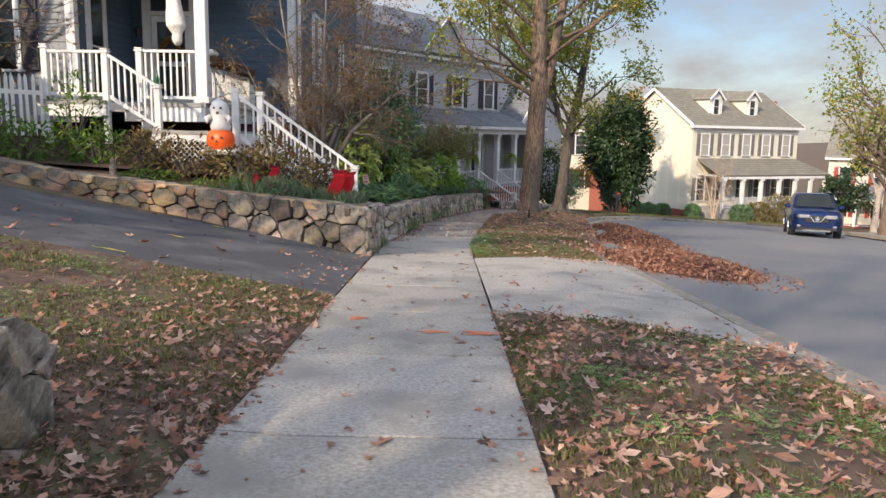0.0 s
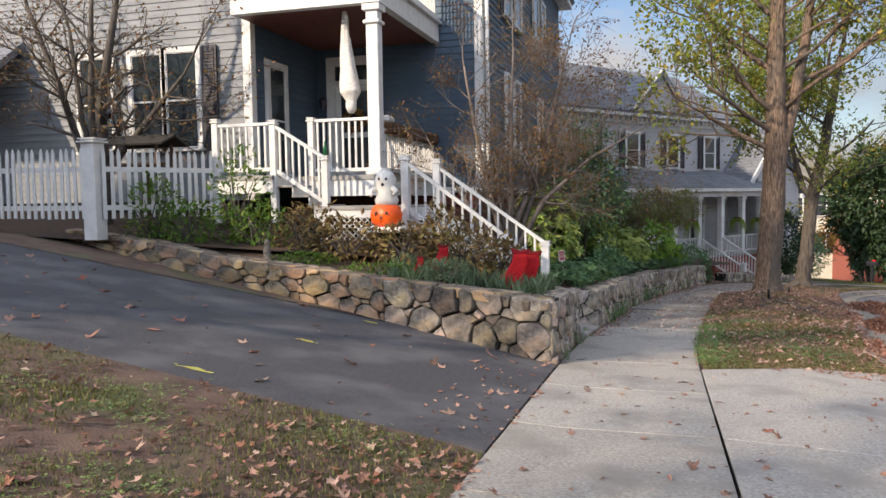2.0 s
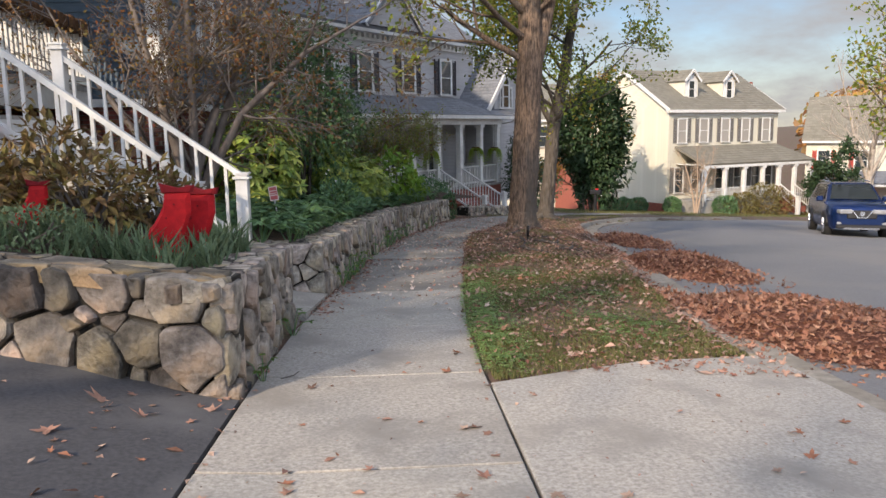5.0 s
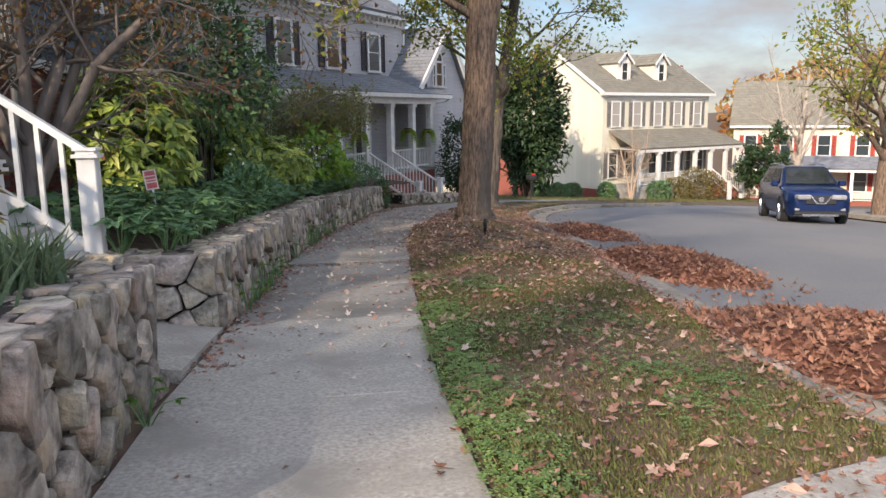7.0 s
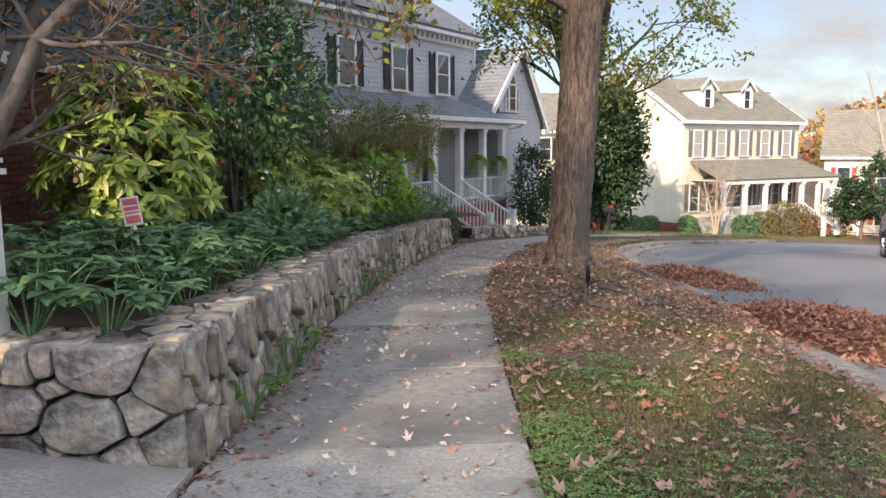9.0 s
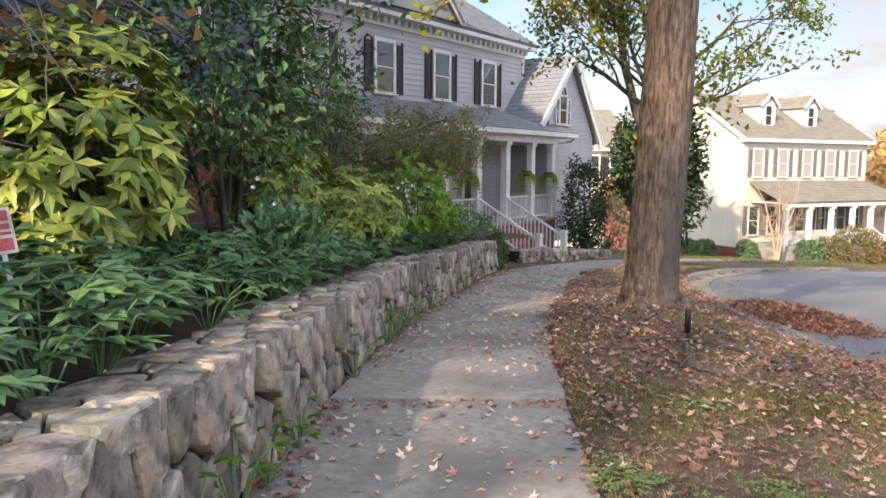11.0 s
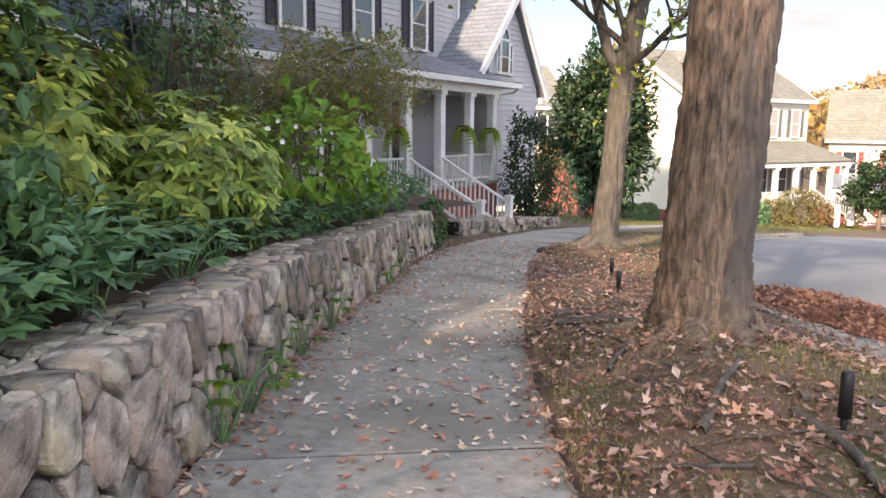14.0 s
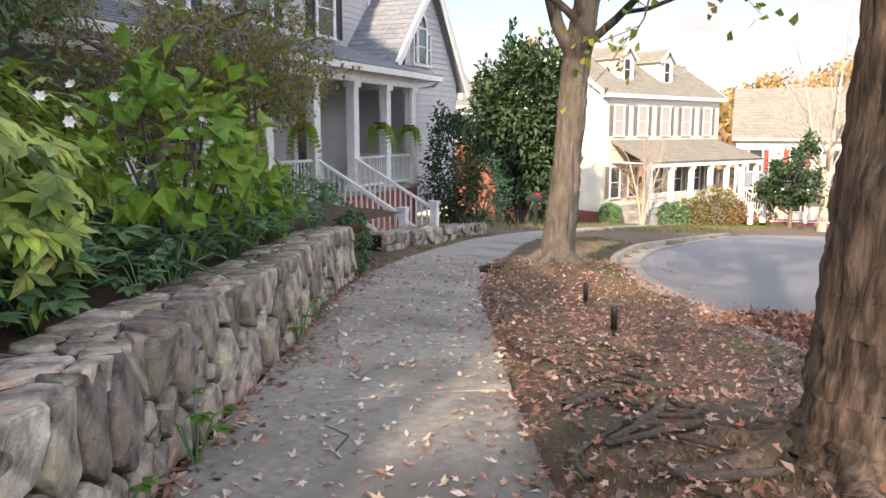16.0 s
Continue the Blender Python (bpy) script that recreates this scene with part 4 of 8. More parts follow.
# ---- grey house ----
def grey_house():
    u, n = Vector((0.608, 0.794, 0)), Vector((0.794, -0.608, 0))
    m = Matrix((u, -n, Vector((0, 0, 1)))).transposed().to_4x4()
    m.translation = (4.9, 39.3, -2.2)
    h = thing("grey_house", "two-storey grey clapboard house with a white columned porch", "house", m=m)
    I = Matrix.Identity(4)
    part("wall", box(-11.5, 2.24, 0, 0.75, 10, 6.75), M_GREY, h)
    part("wing_wall", box(0.0, 0.74, 0, 3.55, 9.5, 3.5), M_GREY, h)
    clapboards(h, M_GREY, (-11.5, 2.24), (1, 0, 0), 12.25, 4.4, 6.7, 0.155)
    clapboards(h, M_GREY, (-11.5, 2.24), (1, 0, 0), 12.25, 1.0, 3.6, 0.155)
    gable = lambda z: (0.02, 3.53) if z < 3.45 else (max(0.02, (z - 4.2) * 0.79 + 0.25) if z > 3.9 else 0.02, 3.53 - (z - 3.45) * 0.70)
    rise = lambda z: (0.0, 3.53) if z < 3.5 else (max(0.0, 1.45 - (6.45 - z) * 0.74), min(3.53, 1.45 + (6.45 - z) * 0.74))
    clapboards(h, M_GREY, (0.0, 0.74), (1, 0, 0), 3.53, 0.4, 6.2, 0.155, cut=rise)
    clapboards(h, M_GREY, (3.55, 0.74), (0, 1, 0), 6.0, 0.4, 3.5, 0.155)
    b = bmesh.new()
    v = [b.verts.new(p) for p in ((0.0, 0.76, 3.5), (3.55, 0.76, 3.5), (1.45, 0.76, 6.45))]
    b.faces.new(v)
    r = bmesh.ops.extrude_face_region(b, geom=list(b.faces))
    bmesh.ops.translate(b, verts=[e for e in r["geom"] if isinstance(e, bmesh.types.BMVert)], vec=(0, 3, 0))
    bmesh.ops.recalc_face_normals(b, faces=b.faces)
    part("gable_wall", b, M_GREY, h)
    slope_roof("wing_roof", h, [(-1.0, 0.45, 4.0), (-1.0, 8, 4.0), (1.45, 8, 6.6), (1.45, 0.45, 6.6)], M_SHING, 18)
    slope_roof("wing_roof", h, [(3.95, 0.45, 3.5), (3.95, 8, 3.5), (1.45, 8, 6.6), (1.45, 0.45, 6.6)], M_SHING, 18)
    for a, c in (((1.45, 0.46, 6.52), (-0.95, 0.46, 3.98)), ((1.45, 0.46, 6.52), (3.95, 0.46, 3.42))):
        b = bmesh.new()
        beam(b, a, c, 0.08, 0.2, (0, 0, 1))
        part("rake_board", b, M_WHITE, h)
    b = bmesh.new()
    bx(b, 3.5, 0.5, 3.28, 3.95, 0.95, 3.48)
    bx(b, 3.75, 0.9, 3.3, 3.9, 7, 3.46)
    part("eave_return", b, M_WHITE, h)
    # arched window with side lights
    w = window(h, wall_frame((0.95, 0.71), (1, 0, 0), 4.15), 0.5, 0.95, bars=(1, 2), casing=0.06)
    for x in (0.52, 1.38):
        window(h, wall_frame((x, 0.71), (1, 0, 0), 4.15), 0.16, 0.85, bars=(1, 2), casing=0.05)
    b = bmesh.new()
    mm = wall_frame((0.95, 0.71), (1, 0, 0), 5.14)
    vs = [b.verts.new(mm @ Vector((0.31 * math.cos(a), -0.07, 0.42 * math.sin(a)))) for a in (math.pi * k / 12 for k in range(13))]
    v2 = [b.verts.new(mm @ Vector((0.24 * math.cos(a), -0.07, 0.33 * math.sin(a)))) for a in (math.pi * k / 12 for k in range(13))]
    for k in range(12):
        b.faces.new((vs[k], vs[k + 1], v2[k + 1], v2[k]))
    r = bmesh.ops.extrude_face_region(b, geom=list(b.faces))
    bmesh.ops.translate(b, verts=[e for e in r["geom"] if isinstance(e, bmesh.types.BMVert)], vec=mm.to_3x3() @ Vector((0, 0.07, 0)))
    part("arch_casing", b, M_WHITE, h)
    b = bmesh.new()
    vs = [b.verts.new(mm @ Vector((0.25 * math.cos(a), -0.03, 0.34 * math.sin(a)))) for a in (math.pi * k / 12 for k in range(13))]
    b.faces.new(vs)
    part("arch_pane", b, M_GLASS, h)
    # main windows
    for x in (-7.0, -4.3, -1.63, -9.7):
        window(h, wall_frame((x, 2.2), (1, 0, 0), 4.70), 0.74, 1.38, shutters=M_DARK)
    for x in (-9.8, -7.4, -5.2):
        window(h, wall_frame((x, 2.2), (1, 0, 0), 1.55), 0.8, 1.6, shutters=M_DARK)
    b = bmesh.new()
    mm = wall_frame((-2.6, 2.2), (1, 0, 0), 1.0)
    bx(b, -0.6, -0.08, 0, -0.46, 0, 2.3, mm)
    bx(b, 0.46, -0.08, 0, 0.6, 0, 2.3, mm)
    bx(b, -0.46, -0.08, 2.16, 0.46, 0, 2.3, mm)
    fr = part("door_frame", b, M_WHITE, h)
    part("front_door", box(-0.46, -0.04, 0, 0.46, 0, 2.15, mm), M_DOOR, fr)
    part("door_pane", box(-0.3, -0.05, 0.4, 0.3, -0.041, 2.0, mm), M_GLASS, fr)
    # main eave with dentils, roof
    b = bmesh.new()
    bx(b, -11.9, 1.8, 6.75, 0.95, 2.3, 6.95)
    bx(b, -11.5, 2.14, 6.5, 0.75, 2.24, 6.75)
    k = -11.4
    while k < 0.7:
        bx(b, k, 2.02, 6.6, k + 0.12, 2.14, 6.74)
        k += 0.3
    part("cornice", b, M_WHITE, h)
    part("corner_board", box(0.63, 2.18, 4.3, 0.78, 2.24, 6.75), M_WHITE, h)
    slope_roof("roof", h, [(-12, 1.75, 6.95), (1.05, 1.75, 6.95), (1.05, 6.1, 9.6), (-12, 6.1, 9.6)], M_SHING, 26)
    slope_roof("roof", h, [(-12, 10.5, 6.95), (1.05, 10.5, 6.95), (1.05, 6.1, 9.6), (-12, 6.1, 9.6)], M_SHING, 12)
    b = bmesh.new()
    v = [b.verts.new(p) for p in ((0.74, 2.24, 6.75), (0.74, 10, 6.75), (0.74, 6.1, 9.5))]
    b.faces.new(v)
    v = [b.verts.new(p) for p in ((0.6, 2.24, 6.75), (0.6, 6.1, 9.5), (0.6, 10, 6.75))]
    b.faces.new(v)
    part("end_gable", b, M_GREY, h)
    # front dormer gable over the eave
    slope_roof("dormer_roof", h, [(-7.6, 1.5, 7.0), (-7.6, 4.5, 7.0), (-5.8, 4.5, 8.7), (-5.8, 1.5, 8.7)], M_SHING, 8)
    slope_roof("dormer_roof", h, [(-4.0, 1.5, 7.0), (-4.0, 4.5, 7.0), (-5.8, 4.5, 8.7), (-5.8, 1.5, 8.7)], M_SHING, 8)
    b = bmesh.new()
    v = [b.verts.new(p) for p in ((-7.4, 1.7, 7.0), (-4.2, 1.7, 7.0), (-5.8, 1.7, 8.55))]
    b.faces.new(v)
    part("dormer_wall", b, M_GREY, h)
    for a, c in (((-5.8, 1.55, 8.65), (-7.6, 1.55, 6.95)), ((-5.8, 1.55, 8.65), (-4.0, 1.55, 6.95))):
        b = bmesh.new()
        beam(b, a, c, 0.07, 0.18)
        part("dormer_rake", b, M_WHITE, h)
    # porch
    slope_roof("porch_roof", h, [(-11.8, -0.15, 3.78), (0.55, -0.15, 3.78), (0.55, 2.2, 4.55), (-11.8, 2.2, 4.55)], M_SHING, 9)
    part("porch_beam", box(-11.7, 0.12, 3.4, -0.4, 0.36, 3.62), M_WHITE, h)
    part("porch_soffit", box(-11.8, -0.046, 3.62, 0.5, 2.2, 3.66), M_WHITE, h)
    part("porch_fascia", box(-11.8, -0.17, 3.62, 0.5, -0.05, 3.76), M_WHITE, h)
    part("porch_beam", box(-0.62, 0.363, 3.4, -0.4, 2.2, 3.62), M_WHITE, h)
    b = bmesh.new()
    bx(b, -11.7, 0.1, 0.86, -0.4, 2.2, 0.95)
    part("porch_deck", b, M_DECK, h)
    part("porch_base", box(-11.6, 0.16, -0.3, -0.45, 2.2, 0.86), M_BRICKI, h)
    cols = (-10.2, -8.5, -6.82, -5.2, -3.6, -2.05, -0.66)
    for x in cols:
        b = box(x - 0.11, 0.14, 0.95, x + 0.11, 0.36, 3.42, bevel=0.01)
        bx(b, x - 0.15, 0.10, 3.28, x + 0.15, 0.40, 3.42)
        bx(b, x - 0.15, 0.10, 0.95, x + 0.15, 0.40, 1.1)
        part("porch_column", b, M_WHITE, h)
    for a, c in zip(cols, cols[1:]):
        if a != -5.2 and a != -3.6:
            rl = part("porch_railing", box(a + 0.11, 0.24, 1.0, a + 0.13, 0.26, 1.02), M_WHITE, h)
            railing(rl, (a + 0.11, 0.25, 0.95), (c - 0.11, 0.25, 0.95), 0.75, 0.12)
        elif a == -3.6:
            rl = part("porch_railing", box(a + 0.11, 0.24, 1.0, a + 0.13, 0.26, 1.02), M_WHITE, h)
            railing(rl, (a + 0.11, 0.25, 0.95), (c - 0.11, 0.25, 0.95), 0.75, 0.12)
    rl = part("porch_railing", box(-0.67, 0.4, 1.0, -0.65, 0.42, 1.02), M_WHITE, h)
    railing(rl, (-0.66, 0.36, 0.95), (-0.66, 2.1, 0.95), 0.75, 0.12)
    # steps with brick risers
    for i in range(6):
        z = 0.95 - (i + 1) * 0.175
        part("step", box(-5.1, 0.1 - (i + 1) * 0.3, -0.4, -3.7, 0.1 - i * 0.3, z), M_BRICKI, h)
    for x in (-5.15, -3.65):
        rl = part("stair_railing", box(x - 0.01, 0.0, 1.0, x + 0.01, 0.02, 1.02), M_WHITE, h)
        railing(rl, (x, 0.2, 0.95), (x, -1.75, -0.12), 0.76, 0.13)
        post(rl, x, -1.8, -0.35, 0.80, 0.16)
    b = bmesh.new()
    ring_tube(b, [(0.46, -0.1, 3.66), (0.46, 0.1, 3.5), (-0.3, 0.3, 3.4), (-0.3, 0.3, 0.2)], [0.04] * 4, 8)
    part("downspout", b, M_WHITE, h)
    return h, m


GREY, GREY_M = grey_house()


M_GREYSH = material("grey_shutter", (0.20, 0.19, 0.18), 0.6, None, 8)


# ---- cream house across the bend ----
def cream_house():
    m = pose(18.75, 57.6, -4.55, 0, 0, 24.8)
    h = thing("cream_house", "two-storey cream house with dormers and a deep porch", "house", m=m)
    W, D, E = 11.1, 8.7, 6.75
    part("wall", box(0, 0.04, -0.8, W, D, E), M_CREAM, h)
    clapboards(h, M_CREAM, (0, 0.04), (1, 0, 0), W, 3.7, E, 0.17)
    clapboards(h, M_CREAM, (0, D), (0, -1, 0), D - 0.04, 0.2, E, 0.17)
    b = bmesh.new()
    for x in (0.0, W):
        v = [b.verts.new(p) for p in ((x, 0.04, E), (x, D, E), (x, D / 2, E + 2.8))]
        b.faces.new(v)
    r = bmesh.ops.extrude_face_region(b, geom=list(b.faces))
    part("gable_wall", b, M_CREAM, h)
    ends = lambda z: ((z - E) / 2.8 * D / 2, D - (z - E) / 2.8 * D / 2)
    clapboards(h, M_CREAM, (0, D), (0, -1, 0), D, E, E + 2.6, 0.17, cut=ends)
    part("foundation", box(-0.03, 0.0, -0.9, W, D, 0.25), M_BRICKI, h)
    slope_roof("roof", h, [(-0.35, -0.4, E - 0.05), (W + 0.35, -0.4, E - 0.05), (W + 0.35, D / 2, E + 2.95), (-0.35, D / 2, E + 2.95)], M_SHINGT, 20)
    slope_roof("roof", h, [(-0.35, D + 0.4, E - 0.05), (W + 0.35, D + 0.4, E - 0.05), (W + 0.35, D / 2, E + 2.95), (-0.35, D / 2, E + 2.95)], M_SHINGT, 12)
    b = bmesh.new()
    bx(b, -0.3, -0.4, E - 0.25, W + 0.3, 0.05, E - 0.05)
    bx(b, -0.02, 0.0, E - 0.45, W, 0.04, E - 0.25)
    part("eave", b, M_WHITE, h)
    for x in (0, W):
        for s in (-1, 1):
            b = bmesh.new()
            beam(b, (x - (0.33 if x == 0 else -0.33), D / 2, E + 2.82), (x - (0.33 if x == 0 else -0.33), D / 2 + s * (D / 2 + 0.35), E - 0.12), 0.06, 0.22)
            part("rake_board", b, M_WHITE, h)
    for x in (1.2, 3.3, 5.45, 7.55, 9.75):
        window(h, wall_frame((x, 0.0), (1, 0, 0), 4.45), 0.75, 1.6, shutters=M_GREYSH, glass=M_BLIND)
    for x in (1.0, 2.6, 5.0, 6.9, 8.8, 10.2):
        window(h, wall_frame((x, 0.0), (1, 0, 0), 1.0), 0.75, 1.7, shutters=M_GREYSH if x != 5.0 else None)
    window(h, wall_frame((0.0, 6.6), (0, -1, 0), 1.0), 0.8, 1.5)
    window(h, wall_frame((0.0, 6.4), (0, -1, 0), 4.3), 0.8, 1.5)
    # dormers
    for x in (3.1, 6.9):
        b = bmesh.new()
        bx(b, x - 0.62, 1.1, E + 0.6, x + 0.62, 3.9, E + 2.1)
        v = [b.verts.new(p) for p in ((x - 0.62, 1.1, E + 2.1), (x + 0.62, 1.1, E + 2.1), (x, 1.1, E + 2.7))]
        b.faces.new(v)
        part("dormer_wall", b, M_WHITE, h)
        for s in (-1, 1):
            slope_roof("dormer_roof", h, [(x + s * 0.8, 0.9, E + 2.0), (x + s * 0.8, 4.0, E + 2.0), (x, 4.0, E + 2.8), (x, 0.9, E + 2.8)], M_SHINGT, 4, 0.08)
            b = bmesh.new()
            beam(b, (x + s * 0.8, 0.88, E + 1.95), (x, 0.88, E + 2.75), 0.05, 0.14)
            part("dormer_rake", b, M_WHITE, h)
            part("dormer_side", box(x + s * 0.62, 1.08, E + 0.6, x + s * 0.64, 3.6, E + 2.0), M_CREAM, h)
        window(h, wall_frame((x, 1.08), (1, 0, 0), E + 0.85), 0.52, 1.15, shutters=None)
    # porch
    slope_roof("porch_roof", h, [(0.6, -2.6, 3.05), (W + 1.0, -2.6, 3.05), (W - 0.2, 0.0, 4.2), (0.6, 0.0, 4.2)], M_SHINGT, 8)
    b = bmesh.new()
    bx(b, 0.7, -2.55, 2.75, W + 0.9, -2.3, 3.0)
    bx(b, 0.7, -2.5, 2.95, W + 0.9, 0, 3.0)
    part("porch_beam", b, M_WHITE, h)
    part("porch_deck", box(0.8, -2.4, -0.5, W + 0.8, 0, 0.55), M_DECK, h)
    for x in (0.95, 2.9, 4.8, 6.7, 8.4, 10.1, 11.7):
        b = box(x - 0.13, -2.5, 0.5, x + 0.13, -2.24, 2.76, bevel=0.02)
        bx(b, x - 0.18, -2.55, 2.6, x + 0.18, -2.2, 2.76)
        part("porch_column", b, M_WHITE, h)
    rl = part("porch_railing", box(1.1, -2.38, 0.55, 1.12, -2.36, 0.57), M_WHITE, h)
    railing(rl, (0.95, -2.37, 0.55), (8.3, -2.37, 0.55), 0.8, 0.16)
    for i in range(4):
        part("step", box(8.6, -2.4 - (i + 1) * 0.3, -0.6, 9.9, -2.4 - i * 0.3, 0.4 - i * 0.2), M_BRICKI, h)
    for x in (8.55, 9.95):
        rl = part("stair_railing", box(x - 0.01, -2.42, 0.55, x + 0.01, -2.4, 0.57), M_WHITE, h)
        railing(rl, (x, -2.4, 0.55), (x, -3.9, -0.4), 0.85, 0.15)
        post(rl, x, -3.95, -0.7, 0.6, 0.25)
    part("chimney", box(W - 0.2, 3.2, 0, W + 0.9, 4.6, E + 2.2), M_BRICKI, h)
    b = bmesh.new()
    ring_tube(b, [(0.65, -2.6, 3.0), (0.8, -2.45, 2.8), (0.85, -2.45, 0.2)], [0.07] * 3, 8)
    part("downspout", b, M_WHITE, h)


cream_house()


def far_house(name, label, m, w, d, e, wall, roof, shutter, rows=2, ridge=2.8, cols=4):
    h = thing(name, label, "house", m=m)
    part("wall", box(0, 0.04, -2.5, w, d, e), wall, h)
    b = bmesh.new()
    for x in (0.0, w):
        v = [b.verts.new(p) for p in ((x, 0.04, e), (x, d, e), (x, d / 2, e + ridge))]
        b.faces.new(v)
    part("gable_wall", b, wall, h)
    slope_roof("roof", h, [(-0.35, -0.4, e - 0.05), (w + 0.35, -0.4, e - 0.05), (w + 0.35, d / 2, e + ridge + 0.15), (-0.35, d / 2, e + ridge + 0.15)], roof, 16)
    slope_roof("roof", h, [(-0.35, d + 0.4, e - 0.05), (w + 0.35, d + 0.4, e - 0.05), (w + 0.35, d / 2, e + ridge + 0.15), (-0.35, d / 2, e + ridge + 0.15)], roof, 8)
    part("eave", box(-0.3, -0.4, e - 0.25, w + 0.3, 0.04, e - 0.06), M_WHITE, h)
    for r in range(rows):
        for i in range(cols):
            if rows > 1 and r == 0 and 2 * i + 1 == cols:
                continue
            x = w * (i + 0.5) / cols
            window(h, wall_frame((x, 0.0), (1, 0, 0), 0.9 + r * 2.9), 0.9, 1.6, shutters=shutter)
    part("front_door", box(w * 0.5 - 0.5, -0.02, 0.2, w * 0.5 + 0.5, 0.04, 2.3), M_DOOR, h)
    return h


M_REDSH = material("red_shutter", (0.42, 0.05, 0.035), 0.6, None, 8)
RED_HOUSE = far_house("red_shutter_house", "pale two-storey house with red shutters across the street", pose(35.2, 69.5, -6.6, 0, 0, -35), 14, 8, 6.3, M_CREAM, M_SHINGT, M_REDSH, ridge=3.6, cols=5)


def red_house_porch(h):
    """A shallow shingled porch roof on white columns before the lower windows."""
    slope_roof("porch_roof", h, [(0.2, -2.6, 2.9), (13.8, -2.6, 2.9), (13.8, 0.0, 3.75), (0.2, 0.0, 3.75)], M_SHING, 7)
    part("porch_beam", box(0.3, -2.55, 2.6, 13.7, -2.3, 2.88), M_WHITE, h)
    part("porch_deck", box(0.3, -2.5, -1.2, 13.7, 0.0, 0.3), M_BRICKI, h)
    for k in range(7):
        part("porch_column", box(0.5 + 2.12 * k, -2.5, 0.3, 0.74 + 2.12 * k, -2.26, 2.6, bevel=0.02), M_WHITE, h)
    rl = part("porch_railing", box(0.5, -2.42, 0.34, 0.52, -2.40, 0.36), M_WHITE, h)
    railing(rl, (0.62, -2.38, 0.3), (13.3, -2.38, 0.3), 0.8, 0.2)


red_house_porch(RED_HOUSE)
far_house("brick_house", "low red brick house behind the evergreen tree", pose(14.5, 62.6, -5.0, 0, 0, 20), 3.2, 7, 3.0, M_BRICKI, M_SHINGT, None, rows=1, cols=1, ridge=1.6)
far_house("yellow_house", "pale yellow house between the trees far off", pose(7.6, 66.0, -4.2, 0, 0, 10), 7, 8, 6.0, M_CREAM, M_SHINGT, M_DARK)
# an unseen neighbour's house, added behind the start of the walk for its shadow
far_house("neighbour_house", "unseen tall grey clapboard house added to cast shade", pose(-13.5, -12.0, 0.6, 0, 0, 90), 14, 10, 6.6, M_GREY, M_SHING, M_DARK, ridge=3.2)


# ---- trees ----
class Tubes:
    """Collects tapered tubes in plain lists."""

    def __init__(self):
        self.v, self.f = [], []

    def add(self, pts, radii, sides=7):
        base = len(self.v)
        for i, p in enumerate(pts):
            d = (pts[min(i + 1, len(pts) - 1)] - pts[max(i - 1, 0)])
            if d.length < 1e-6:
                d = Vector((0, 0, 1))
            d = d.normalized()
            x = d.cross(Vector((0.31, 0.17, 0.93)))
            if x.length < 0.05:
                x = d.cross(Vector((1, 0, 0)))
            x.normalize()
            y = d.cross(x)
            for k in range(sides):
                a = 2 * math.pi * k / sides
                self.v.append(p + radii[i] * (math.cos(a) * x + math.sin(a) * y))
        for i in range(len(pts) - 1):
            for k in range(sides):
                a, b = base + i * sides + k, base + i * sides + (k + 1) % sides
                self.f.append((a, b, b + sides, a + sides))
        self.f.append(tuple(base + (len(pts) - 1) * sides + k for k in range(sides)))

    def mesh(self, name, mat):
        return mesh_of(name, self.v, self.f, [mat], True)


